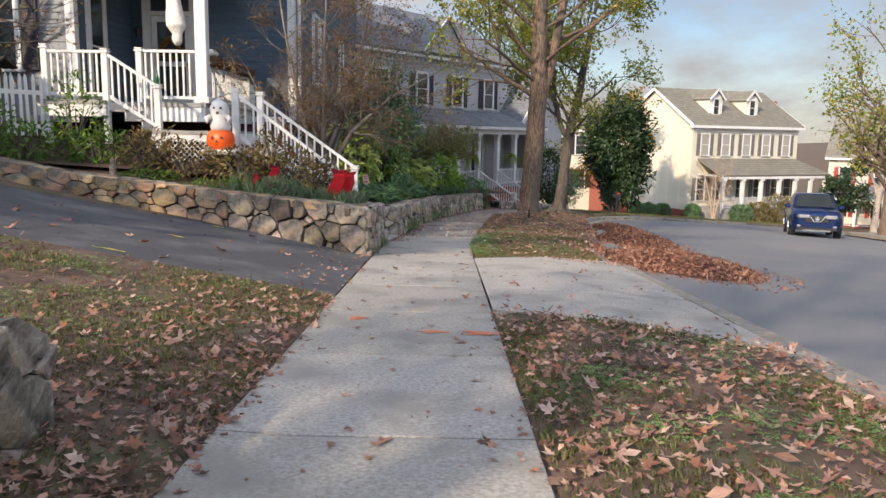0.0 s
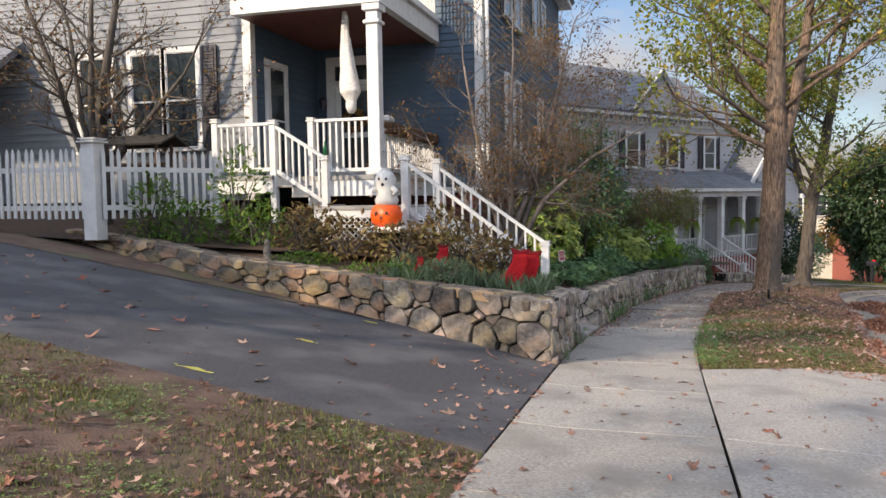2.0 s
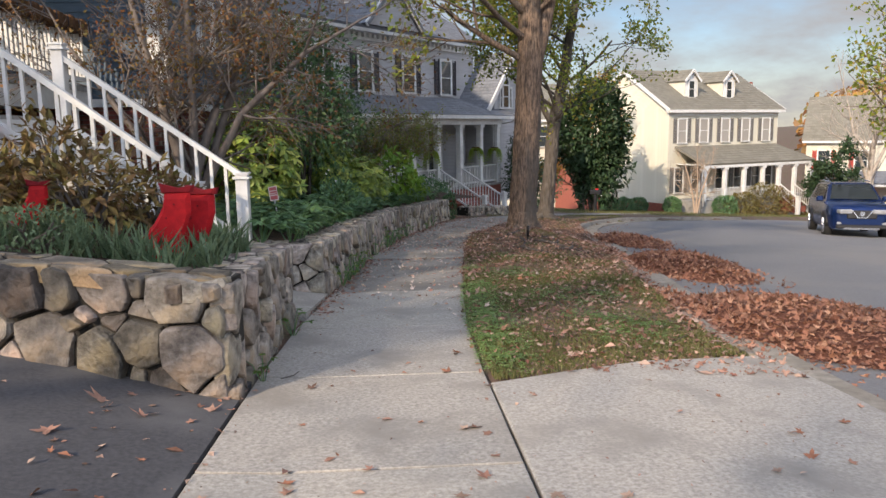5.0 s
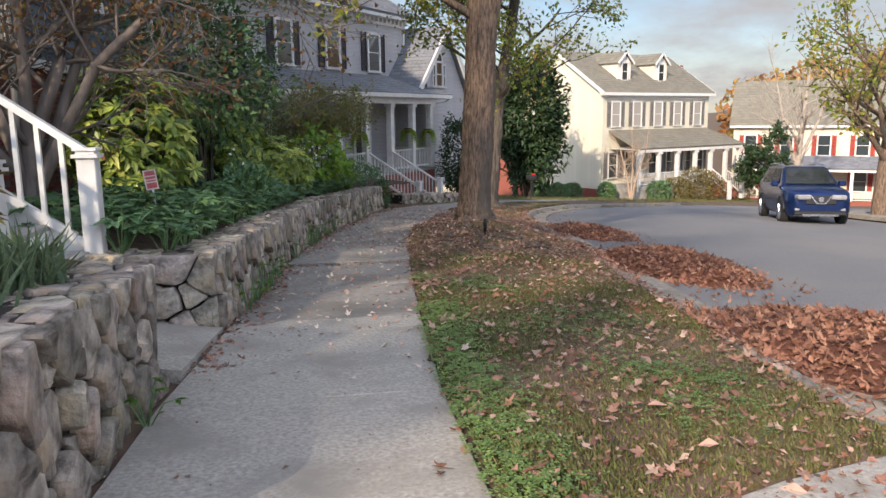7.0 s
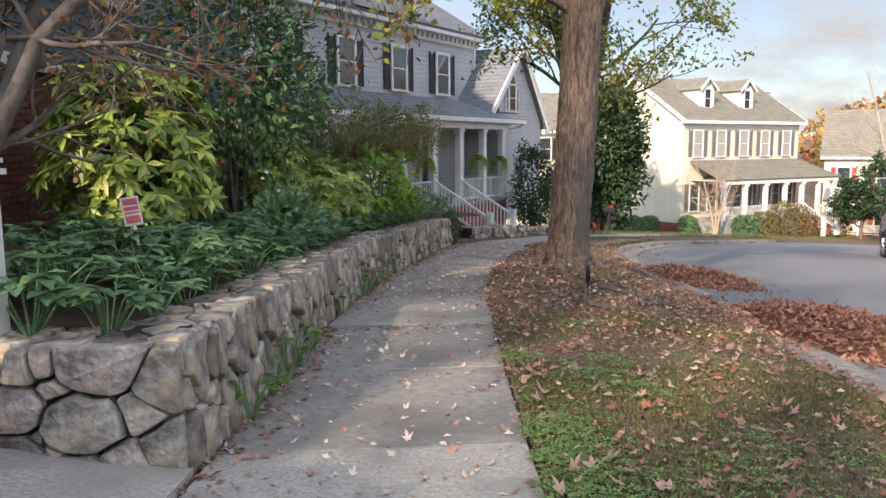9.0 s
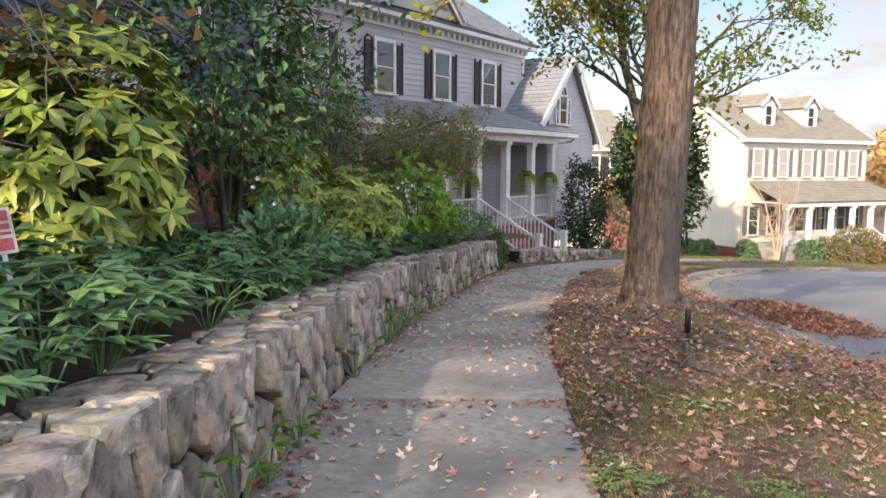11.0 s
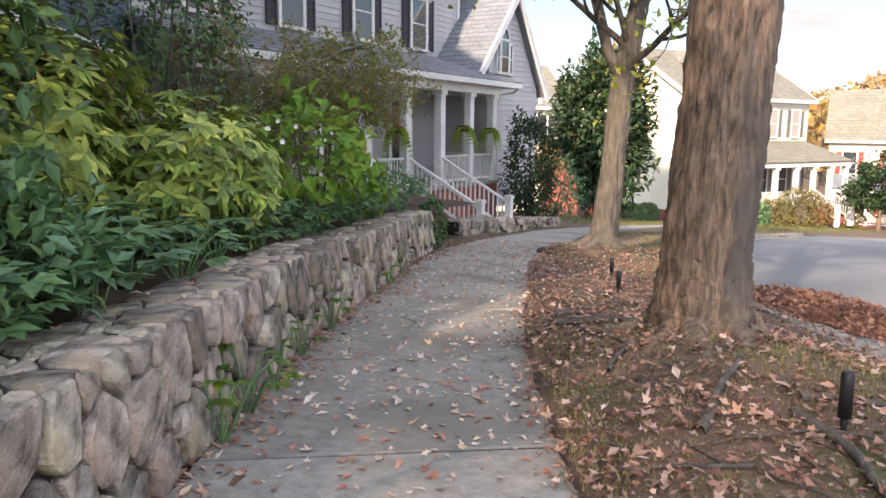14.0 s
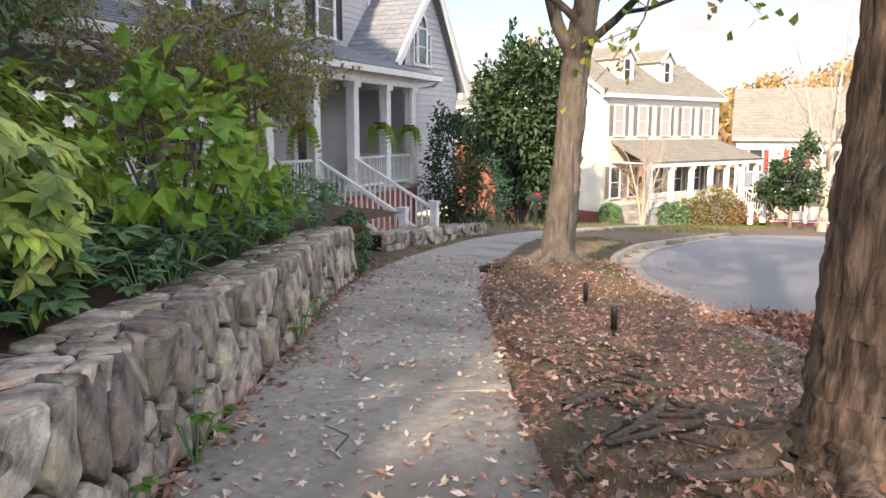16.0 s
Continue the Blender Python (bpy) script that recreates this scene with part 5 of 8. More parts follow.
class Leaves:
    """Collects small folded leaves in plain lists."""

    def __init__(self):
        self.v, self.f = [], []

    def leaf(self, p, d, up, length, width, fold=0.25):
        s = d.cross(up)
        if s.length < 1e-4:
            s = d.cross(Vector((1, 0.3, 0)))
        s.normalize()
        n = s.cross(d)
        b = len(self.v)
        q = p + d * (length * 0.45)
        self.v += [p, q - s * (width / 2) + n * (fold * width), q + s * (width / 2) + n * (fold * width), p + d * length - n * (fold * width * 0.6), q]
        self.f += [(b, b + 4, b + 1), (b, b + 2, b + 4), (b + 1, b + 4, b + 3), (b + 4, b + 2, b + 3)]

    def quad(self, p, d, s):
        b = len(self.v)
        self.v += [p - s, p + d * 0.6 - s, p + d, p + d * 0.55 + s]
        self.f.append((b, b + 1, b + 2, b + 3))

    def star(self, p, r, rnd, tilt=0.35, lobes=5):
        """A five-lobed fallen leaf, lightly curled, lying at p."""
        a0 = rnd.uniform(0, 6.283)
        if rnd.random() < (0.42 if r < 0.04 else 0.12):
            d = Vector((math.cos(a0), math.sin(a0), rnd.gauss(0, tilt * 0.7))).normalized()
            self.leaf(p + Vector((0, 0, 0.006)), d, Vector((rnd.gauss(0, tilt), rnd.gauss(0, tilt), 1)).normalized(), r * 1.9, r * rnd.uniform(0.7, 1.2), rnd.uniform(0.05, 0.35))
            return
        nx, ny = rnd.gauss(0, tilt), rnd.gauss(0, tilt)
        b = len(self.v)
        curl, twist = rnd.uniform(-0.2, 0.8), rnd.gauss(0, 0.35)
        wide = rnd.uniform(0.62, 1.0)
        rim = []
        if lobes == 5 and r > 0.032:
            # tip, shoulder and notch of each lobe, broad middle lobe, notch at the stalk
            for k, (ang, reach) in enumerate(((-2.35, 0.55), (-1.15, 0.86), (0.0, 1.1), (1.15, 0.86), (2.35, 0.55))):
                reach *= rnd.uniform(0.85, 1.12)
                rim += [(ang - 0.30, reach * 0.66), (ang - 0.12, reach * 0.74), (ang, reach), (ang + 0.12, reach * 0.74), (ang + 0.30, reach * 0.62)]
                rim.append((ang + 0.58 if k < 4 else 3.14, rnd.uniform(0.30, 0.42) if k < 4 else 0.12))
        else:
            for k in range(lobes * 2):
                rim.append((math.pi * k / lobes, rnd.uniform(0.62, 1.1) if k % 2 == 0 else rnd.uniform(0.42, 0.66)))
        self.v.append(p + Vector((0, 0, 0.004)))
        ca, sa_ = math.cos(a0), math.sin(a0)
        for ang, reach in rim:
            lx, ly = r * reach * math.cos(ang), r * reach * math.sin(ang) * wide
            x, y = lx * ca - ly * sa_, lx * sa_ + ly * ca
            z = nx * x + ny * y + (curl * ly * ly + 0.4 * curl * lx * lx + twist * lx * ly) / r
            self.v.append(p + Vector((x, y, max(z, -0.15 * r) + 0.006)))
        n = len(rim)
        for k in range(n):
            self.f.append((b, b + 1 + k, b + 1 + (k + 1) % n))

    def mesh(self, name, mat):
        return mesh_of(name, self.v, self.f, [mat])


def rand_dir(rnd):
    while True:
        v = Vector((rnd.uniform(-1, 1), rnd.uniform(-1, 1), rnd.uniform(-1, 1)))
        if 0.05 < v.length < 1:
            return v.normalized()


def grow(tubes, ends, p, d, length, r, level, rnd, spread=0.6, lift=0.1, kids=(3, 4), shrink=0.68, jitter=0.16, droop=0.0, min_sides=4, taper=0.55):
    """One limb and, from it, smaller ones; ends collects points on the thinnest twigs."""
    n = 5 if level > 1 else 4
    pts, rad = [p], [r]
    q, dd = p.copy(), d.copy()
    for i in range(n):
        dd = (dd + rand_dir(rnd) * jitter + Vector((0, 0, lift - droop * i / n))).normalized()
        q = q + dd * (length / n)
        pts.append(q.copy())
        rad.append(r * (1 - (1 - taper) * (i + 1) / n))
    tubes.add(pts, rad, max(min_sides, min(10, int(4 + r * 40))))
    if level <= 0:
        for i in range(1, n + 1):
            ends.append((pts[i], (pts[i] - pts[i - 1]).normalized()))
        return pts
    if level == 1:
        ends.append((pts[-1], dd))
    k = rnd.randint(*kids)
    for i in range(k):
        t = 0.35 + 0.65 * (i + rnd.random() * 0.7) / k
        j = min(n - 1, int(t * n))
        s = pts[j].lerp(pts[j + 1], min(1, t * n - j))
        side = rand_dir(rnd)
        side = (side - dd * side.dot(dd)).normalized()
        nd = (dd * (1 - spread * 0.6) + side * spread * rnd.uniform(0.7, 1.2)).normalized()
        grow(tubes, ends, s, nd, length * shrink * rnd.uniform(0.75, 1.15), max(0.004, rad[j] * 0.55), level - 1, rnd, spread, lift, kids, shrink, jitter, droop, min_sides, taper)
    return pts


def tree(name, label, base, trunk, seed, levels=4, leaf=None, leaf_size=0.09, per_end=6, bark=None, spread=0.6, lift=0.08, kids=(3, 4), length=2.4, scatter=0.25, category="tree", group="", shrink=0.7, droop=0.0, roots=0, limbs_from=0.45, limb=0.45):
    """trunk: list of stems, each a list of (x, y, z, r) relative to the base."""
    rnd = random.Random(seed)
    t = thing(name, label, category, group, pose(*base))
    limb_t, ends = Tubes(), []
    for stem in trunk:
        dense, rad = [], []
        for i in range(len(stem) - 1):
            for k in range(4):
                u = k / 4
                a, b = stem[i], stem[i + 1]
                dense.append(Vector((a[0] + (b[0] - a[0]) * u, a[1] + (b[1] - a[1]) * u, a[2] + (b[2] - a[2]) * u)) + Vector((rnd.gauss(0, 0.003), rnd.gauss(0, 0.003), 0)))
                rad.append(a[3] + (b[3] - a[3]) * u)
        dense.append(Vector(stem[-1][:3]))
        rad.append(stem[-1][3])
        stem_t = Tubes()
        if rad[0] > 0.25 and roots:
            # furrowed bark as real ridges
            fine, fr = [], []
            for i in range(len(dense) - 1):
                for k in range(7):
                    fine.append(dense[i].lerp(dense[i + 1], k / 7))
                    fr.append(rad[i] + (rad[i + 1] - rad[i]) * k / 7)
            stem_t.add(fine, fr, 72)
            for q, c in enumerate(fine):
                for k in range(72):
                    v = stem_t.v[q * 72 + k]
                    out = Vector((v.x - c.x, v.y - c.y, 0)).normalized()
                    rid = 1 - 3.0 * abs(noise.noise((v.x * 21, v.y * 21, v.z * 3.2))) + 0.6 * noise.noise((v.x * 34, v.y * 34, v.z * 11))
                    stem_t.v[q * 72 + k] = v + out * (0.020 * rid + 0.02 * noise.noise((v.x * 3, v.y * 3, v.z * 1.3)))
        else:
            stem_t.add(dense, rad, 14 if rad[0] > 0.1 else 8)
        link("trunk", stem_t.mesh("trunk", bark or M_BARK), t)
        top = len(dense) - 1
        m = max(2, int(len(dense) * (1 - limbs_from)))
        for i in range(m):
            j = min(top - 1, int(len(dense) * limbs_from) + i)
            for rep in range(rnd.randint(1, 2)):
                dd = (dense[j + 1] - dense[j]).normalized()
                side = rand_dir(rnd)
                side = (side - dd * side.dot(dd)).normalized()
                nd = (dd * 0.45 + side * 0.8).normalized()
                grow(limb_t, ends, dense[j], nd, length * rnd.uniform(0.7, 1.2), rad[j] * rnd.uniform(limb - 0.1, limb + 0.1), levels - 2, rnd, spread, lift, kids, shrink, droop=droop)
        grow(limb_t, ends, dense[-1], (dense[-1] - dense[-2]).normalized(), length, rad[-1] * 0.9, levels - 2, rnd, spread, lift, kids, shrink, droop=droop)
    link("branchwork", limb_t.mesh("branchwork", bark or M_BARK), t)
    for k in range(roots):
        a = 2 * math.pi * (k + rnd.random() * 0.6) / roots
        rt = Tubes()
        L = rnd.uniform(0.5, 1.1)
        pts = []
        for i in range(7):
            u = i / 6
            x, y = math.cos(a) * (0.1 + L * u), math.sin(a) * (0.1 + L * u)
            a += rnd.gauss(0, 0.12)
            gz = soil_z(base[0] + x, base[1] + y) - base[2]
            pts.append(Vector((x, y, max(gz - 0.02, 0.16 * (1 - u * 3)) if u < 0.3 else gz - 0.02 - 0.02 * u)))
        rt.add(pts, [0.10 * (1 - 0.88 * i / 6) + 0.01 for i in range(7)], 8)
        link("root", rt.mesh("root", bark or M_BARK), t)
    if leaf:
        lv = Leaves()
        for p, d in ends:
            for k in range(per_end):
                o = p + rand_dir(rnd) * scatter * rnd.random()
                dd = (rand_dir(rnd) + d * 0.4 + Vector((0, 0, -0.35))).normalized()
                s = leaf_size * rnd.uniform(0.7, 1.25)
                sd = dd.cross(rand_dir(rnd)).normalized() * s * 0.33
                lv.quad(o, dd * s, sd)
        link("crown", lv.mesh("crown", leaf), t)
    return t


M_LEAF_OAK = ramp_material("turning_leaves", [(0.162, 0.227, 0.0406), (0.259, 0.308, 0.0486), (0.113, 0.179, 0.0324), (0.389, 0.356, 0.0648), (0.145, 0.211, 0.0486), (0.486, 0.324, 0.0648)], 0.6, 0.45)
M_LEAF_DARK = ramp_material("dark_evergreen", [(0.0527, 0.123, 0.0468), (0.0876, 0.176, 0.0584), (0.0408, 0.0876, 0.0379), (0.117, 0.191, 0.07)], 0.5, 0.15, 0.4)
M_LEAF_AUC = ramp_material("variegated_leaves", [(0.17, 0.27, 0.05), (0.36, 0.45, 0.08), (0.10, 0.18, 0.04), (0.55, 0.57, 0.13), (0.24, 0.35, 0.06), (0.07, 0.13, 0.035), (0.43, 0.50, 0.10)], 0.42, 0.2, 0.45)
M_LEAF_HEL = ramp_material("glossy_dark_leaves", [(0.0815, 0.17, 0.0709), (0.13, 0.242, 0.0992), (0.0978, 0.198, 0.113), (0.163, 0.284, 0.0851)], 0.5, 0.2, 0.4)
M_LEAF_GREEN = ramp_material("fresh_leaves", [(0.07, 0.16, 0.025), (0.12, 0.22, 0.03), (0.05, 0.11, 0.02), (0.2, 0.25, 0.03)], 0.45, 0.3)
M_LEAF_LIME = ramp_material("lime_green_leaves", [(0.15, 0.29, 0.04), (0.22, 0.38, 0.05), (0.10, 0.20, 0.035), (0.32, 0.42, 0.06)], 0.5, 0.35)
M_LEAF_RUST = ramp_material("withered_leaves", [(0.13, 0.078, 0.039), (0.208, 0.13, 0.0585), (0.104, 0.0845, 0.0325), (0.26, 0.182, 0.065), (0.156, 0.143, 0.039)], 0.75, 0.2)
M_LEAF_IRIS = ramp_material("grey_green_blades", [(0.11, 0.17, 0.09), (0.16, 0.22, 0.12), (0.09, 0.14, 0.07)], 0.5, 0.2)
M_LEAF_FALL = ramp_material("fallen_leaves", [(0.26, 0.135, 0.10), (0.36, 0.205, 0.155), (0.17, 0.085, 0.06), (0.44, 0.29, 0.225), (0.32, 0.14, 0.085), (0.12, 0.07, 0.052), (0.46, 0.33, 0.26), (0.26, 0.09, 0.06)], 0.8, 0.15)
M_LEAF_PINK = ramp_material("dry_pinkish_leaves", [(0.46, 0.29, 0.23), (0.54, 0.39, 0.32), (0.36, 0.17, 0.12), (0.58, 0.44, 0.36), (0.42, 0.20, 0.12), (0.50, 0.34, 0.28)], 0.8, 0.15)
M_LEAF_PILE = ramp_material("piled_leaves", [(0.22, 0.10, 0.07), (0.34, 0.165, 0.105), (0.13, 0.065, 0.045), (0.44, 0.25, 0.165), (0.28, 0.125, 0.08), (0.18, 0.085, 0.06)], 0.85, 0.1)
M_LEAF_PALE = ramp_material("pale_fallen_leaves", [(0.55, 0.45, 0.39), (0.60, 0.51, 0.45), (0.42, 0.25, 0.18), (0.36, 0.15, 0.12), (0.54, 0.43, 0.30), (0.50, 0.42, 0.37)], 0.8, 0.1)
M_GRASS = ramp_material("lawn_blades", [(0.11, 0.135, 0.04), (0.15, 0.17, 0.052), (0.185, 0.16, 0.072), (0.082, 0.108, 0.033), (0.24, 0.195, 0.105)], 0.7, 0.3)
M_GRASSDRY = ramp_material("dry_blades", [(0.257, 0.203, 0.108), (0.189, 0.176, 0.0675), (0.324, 0.257, 0.135), (0.135, 0.162, 0.0473)], 0.8, 0.3)
M_LEAF_HILL = ramp_material("autumn_woods", [(0.36, 0.156, 0.054), (0.408, 0.24, 0.06), (0.18, 0.18, 0.06), (0.288, 0.12, 0.048), (0.24, 0.192, 0.096)], 0.9, 0.2)
M_LEAF_HOLLY = ramp_material("holly_leaves", [(0.022, 0.05, 0.02), (0.035, 0.07, 0.024), (0.016, 0.036, 0.015), (0.045, 0.075, 0.028)], 0.55, 0.1, 0.3)
M_PETAL = material("white_petals", (0.8, 0.78, 0.72), 0.6, None, 10)

# two street trees on the strip, and a third trunk leaning beside the first
tree("street_tree", "tall oak with furrowed brown bark and turning leaves", (2.43, 21.25, -1.0),
     [[(-0.02, 0, -0.3, 0.41), (-0.02, 0, -0.05, 0.34), (-0.02, 0, 0.12, 0.288), (-0.01, 0, 0.35, 0.262), (0.01, 0, 0.8, 0.25), (0.08, 0.0, 2.0, 0.24), (0.14, 0.05, 3.6, 0.225), (0.12, 0.1, 5.5, 0.18), (0.2, 0.2, 8.2, 0.11)],
      [(0.14, 0.0, 2.9, 0.14), (0.42, 0.1, 3.9, 0.14), (0.75, 0.3, 5.6, 0.11), (1.0, 0.5, 8.0, 0.06)]],
     11, 5, M_LEAF_OAK, 0.11, 5, limb=0.3, spread=0.65, length=2.6, scatter=0.35, group="street trees", roots=8, limbs_from=0.72)
tree("street_tree", "slender grey-barked tree forking low, leaves turning yellow", (4.47, 29.2, -1.75),
     [[(0, 0, -0.25, 0.32), (0.02, 0, 0.15, 0.235), (0.12, 0, 1.2, 0.185), (0.28, 0.1, 2.9, 0.175), (0.6, 0.2, 4.4, 0.14), (1.1, 0.3, 7.5, 0.08)],
      [(0.26, 0.05, 2.7, 0.09), (-0.02, 0.1, 3.3, 0.095), (-0.3, 0.2, 4.4, 0.085), (-0.5, 0.3, 6.8, 0.05)]],
     23, 5, M_LEAF_OAK, 0.11, 5, limb=0.32, bark=M_BARKG, spread=0.65, length=2.2, scatter=0.35, group="street trees", roots=7, limbs_from=0.6)
# multi-stemmed crape myrtle with bare twigs beside the stairs
tree("crape_myrtle", "bare multi-stemmed crape myrtle with fine brown twigs", (-2.66, 16.2, -0.1),
     [[(0.0, 0, -0.2, 0.09), (0.05, 0, 0.6, 0.075), (0.4, 0.2, 1.6, 0.05), (1.0, 0.4, 2.6, 0.03)],
      [(0.05, 0, 0.1, 0.07), (-0.25, 0, 1.2, 0.055), (-0.6, 0.1, 2.6, 0.035), (-0.8, 0.1, 3.8, 0.02)],
      [(0, 0.05, 0.1, 0.07), (0.1, -0.1, 1.4, 0.05), (0.15, -0.3, 2.8, 0.035), (0.2, -0.3, 4.0, 0.02)],
      [(0.05, 0, 0.2, 0.06), (0.7, -0.2, 1.3, 0.045), (1.5, -0.3, 2.0, 0.03), (2.2, -0.3, 2.4, 0.015)],
      [(0.0, 0, 0.3, 0.05), (-0.55, -0.3, 1.1, 0.04), (-1.2, -0.4, 2.1, 0.02)],
      [(0.05, 0.05, 0.2, 0.06), (0.5, 0.3, 1.6, 0.045), (0.8, 0.5, 3.0, 0.03), (1.0, 0.6, 3.9, 0.02)]],
     5, 4, M_LEAF_DRY, 0.05, 1, bark=material("smooth_tan_bark", (0.23, 0.19, 0.165), 0.8, (0.115, 0.092, 0.078), 6, 8, 0.5, 20, stretch=(1, 1, 0.3)),
     spread=0.6, length=0.82, lift=0.03, scatter=0.15, kids=(5, 6), category="tree", limbs_from=0.35)
# bare tree in front of the left windows
tree("bare_tree", "bare grey multi-stemmed tree behind the picket fence", (-9.7, 14.1, 0.75),
     [[(0, 0, -0.2, 0.14), (0.05, 0, 1.0, 0.11), (0.1, -0.1, 2.2, 0.09), (0.6, -0.2, 4.0, 0.05)],
      [(-0.05, 0, 0.1, 0.09), (-0.4, 0, 1.4, 0.07), (-1.0, 0.1, 2.8, 0.06), (-1.6, 0.1, 4.2, 0.04)],
      [(0.0, 0, 0.8, 0.07), (0.5, -0.1, 1.4, 0.06), (1.2, -0.2, 2.0, 0.045), (2.0, -0.3, 2.7, 0.025)],
      [(0.0, 0, 0.5, 0.07), (-0.1, -0.1, 2.0, 0.06), (0.1, -0.2, 4.2, 0.035)],
      [(0.0, 0, 0.9, 0.06), (-0.3, -0.1, 2.0, 0.05), (-0.4, -0.2, 3.6, 0.03)]],
     8, 4, M_LEAF_DRY, 0.06, 1, bark=M_BARKG, spread=0.6, length=1.0, scatter=0.15, kids=(3, 4), limbs_from=0.4)
# weeping tree before the grey porch
tree("weeping_cherry", "small weeping tree with arching bare twigs", (-0.8, 28.3, -1.0),
     [[(0, 0, -0.2, 0.09), (0.1, 0, 0.7, 0.08), (0.3, 0.1, 1.5, 0.07), (0.8, 0.3, 2.0, 0.05), (1.4, 0.5, 2.05, 0.03)],
      [(0.2, 0.05, 1.2, 0.06), (-0.2, 0.2, 1.9, 0.05), (-0.8, 0.3, 2.2, 0.03)],
      [(0.2, 0.05, 1.3, 0.05), (0.5, -0.4, 2.0, 0.04), (0.9, -0.8, 2.2, 0.03)]],
     15, 5, ramp_material("thinning_weeping_leaves", [(0.20, 0.28, 0.06), (0.26, 0.32, 0.07), (0.30, 0.17, 0.06), (0.16, 0.24, 0.05), (0.34, 0.30, 0.08)], 0.7, 0.4), 0.055, 1, bark=material("grey_brown_bark", (0.32, 0.27, 0.225), 0.9, (0.16, 0.13, 0.11), 9, 6, 0.4, 25), spread=0.8, lift=0.0, droop=0.34, length=0.62, scatter=0.12, kids=(4, 5), limbs_from=0.3)
# across the street and far off
tree("leafy_tree", "spreading tree with olive leaves across the street", (18.9, 32.0, ground_z(18.9, 32.0)),
     [[(0, 0, -0.3, 0.3), (0, 0, 1, 0.24), (0.1, 0, 2.6, 0.2), (0.2, 0.1, 5, 0.14), (0.2, 0.1, 7.5, 0.08)]],
     31, 4, M_LEAF_OAK, 0.17, 4, spread=0.65, length=2.2, scatter=0.5, limbs_from=0.3)
tree("bare_tree", "pale bare tree in front of the red-shuttered house", (33.0, 57.5, -5.8),
     [[(0, 0, -0.3, 0.28), (0.1, 0, 2, 0.22), (0.3, 0, 5, 0.16), (0.6, 0, 9, 0.07)], [(0.2, 0, 2.5, 0.14), (-1.0, 0, 5.5, 0.1), (-1.8, 0, 8.5, 0.05)], [(0.2, 0, 3, 0.13), (1.6, 0, 6, 0.09), (2.3, 0, 9, 0.05)]],
     37, 4, bark=material("pale_bark", (0.42, 0.36, 0.30), 0.85, (0.28, 0.24, 0.2), 6), spread=0.55, length=2.4, limbs_from=0.35)
tree("small_tree", "small dense green tree before the far houses", (30.0, 56.5, -5.7),
     [[(0, 0, -0.3, 0.14), (0, 0, 1.5, 0.11), (0.1, 0, 3.2, 0.06)]], 41, 4, M_LEAF_HOLLY, 0.22, 9, spread=0.7, length=1.5, scatter=0.4, limbs_from=0.4)
tree("crape_myrtle", "bare pale multi-stemmed tree at the cream house corner", (19.6, 54.6, -4.8),
     [[(0, 0, -0.2, 0.08), (0.3, 0, 1.4, 0.06), (0.9, 0, 3.2, 0.03)], [(0, 0, -0.2, 0.08), (-0.3, 0, 1.6, 0.06), (-0.8, 0, 3.3, 0.03)], [(0, 0, 0, 0.08), (0.05, 0, 2, 0.05), (0.0, 0, 3.6, 0.03)]],
     43, 4, bark=material("pale_bark_thin", (0.40, 0.30, 0.22), 0.85, (0.3, 0.22, 0.16), 6), spread=0.5, length=1.0, kids=(4, 5), limbs_from=0.35)
tree("yellow_tree", "tree with golden leaves behind the evergreen", (12.6, 57.0, -4.4),
     [[(0, 0, -0.3, 0.2), (0, 0, 2.5, 0.16), (0.1, 0, 6.0, 0.08)]], 47, 4, ramp_material("golden_leaves", [(0.40, 0.24, 0.05), (0.34, 0.15, 0.05), (0.42, 0.30, 0.08), (0.18, 0.17, 0.05)], 0.7, 0.4), 0.22, 9, spread=0.65, length=1.9, scatter=0.5, limbs_from=0.3)
# unseen trees added behind and beside the walk's start, whose crowns shade it
for i, (x, y) in enumerate(((-5.5, -5.0), (-3.6, -15.0), (1.75, -9.0), (-9.9, 2.0))):
    tree("unseen_shade_tree", "unseen broad leafy tree added to shade the walk", (x, y, ground_z(x, y)),
         [[(0, 0, -0.3, 0.34), (0, 0, 1, 0.27), (0.1, 0, 3.0, 0.23), (0.3, 0.1, 6, 0.16), (0.4, 0.1, 9, 0.08)]], 51 + i, 4, M_LEAF_OAK, 0.17, 10 if i == 3 else 3, spread=0.7, length=3.0, scatter=0.5, group="shade trees", limbs_from=0.35)


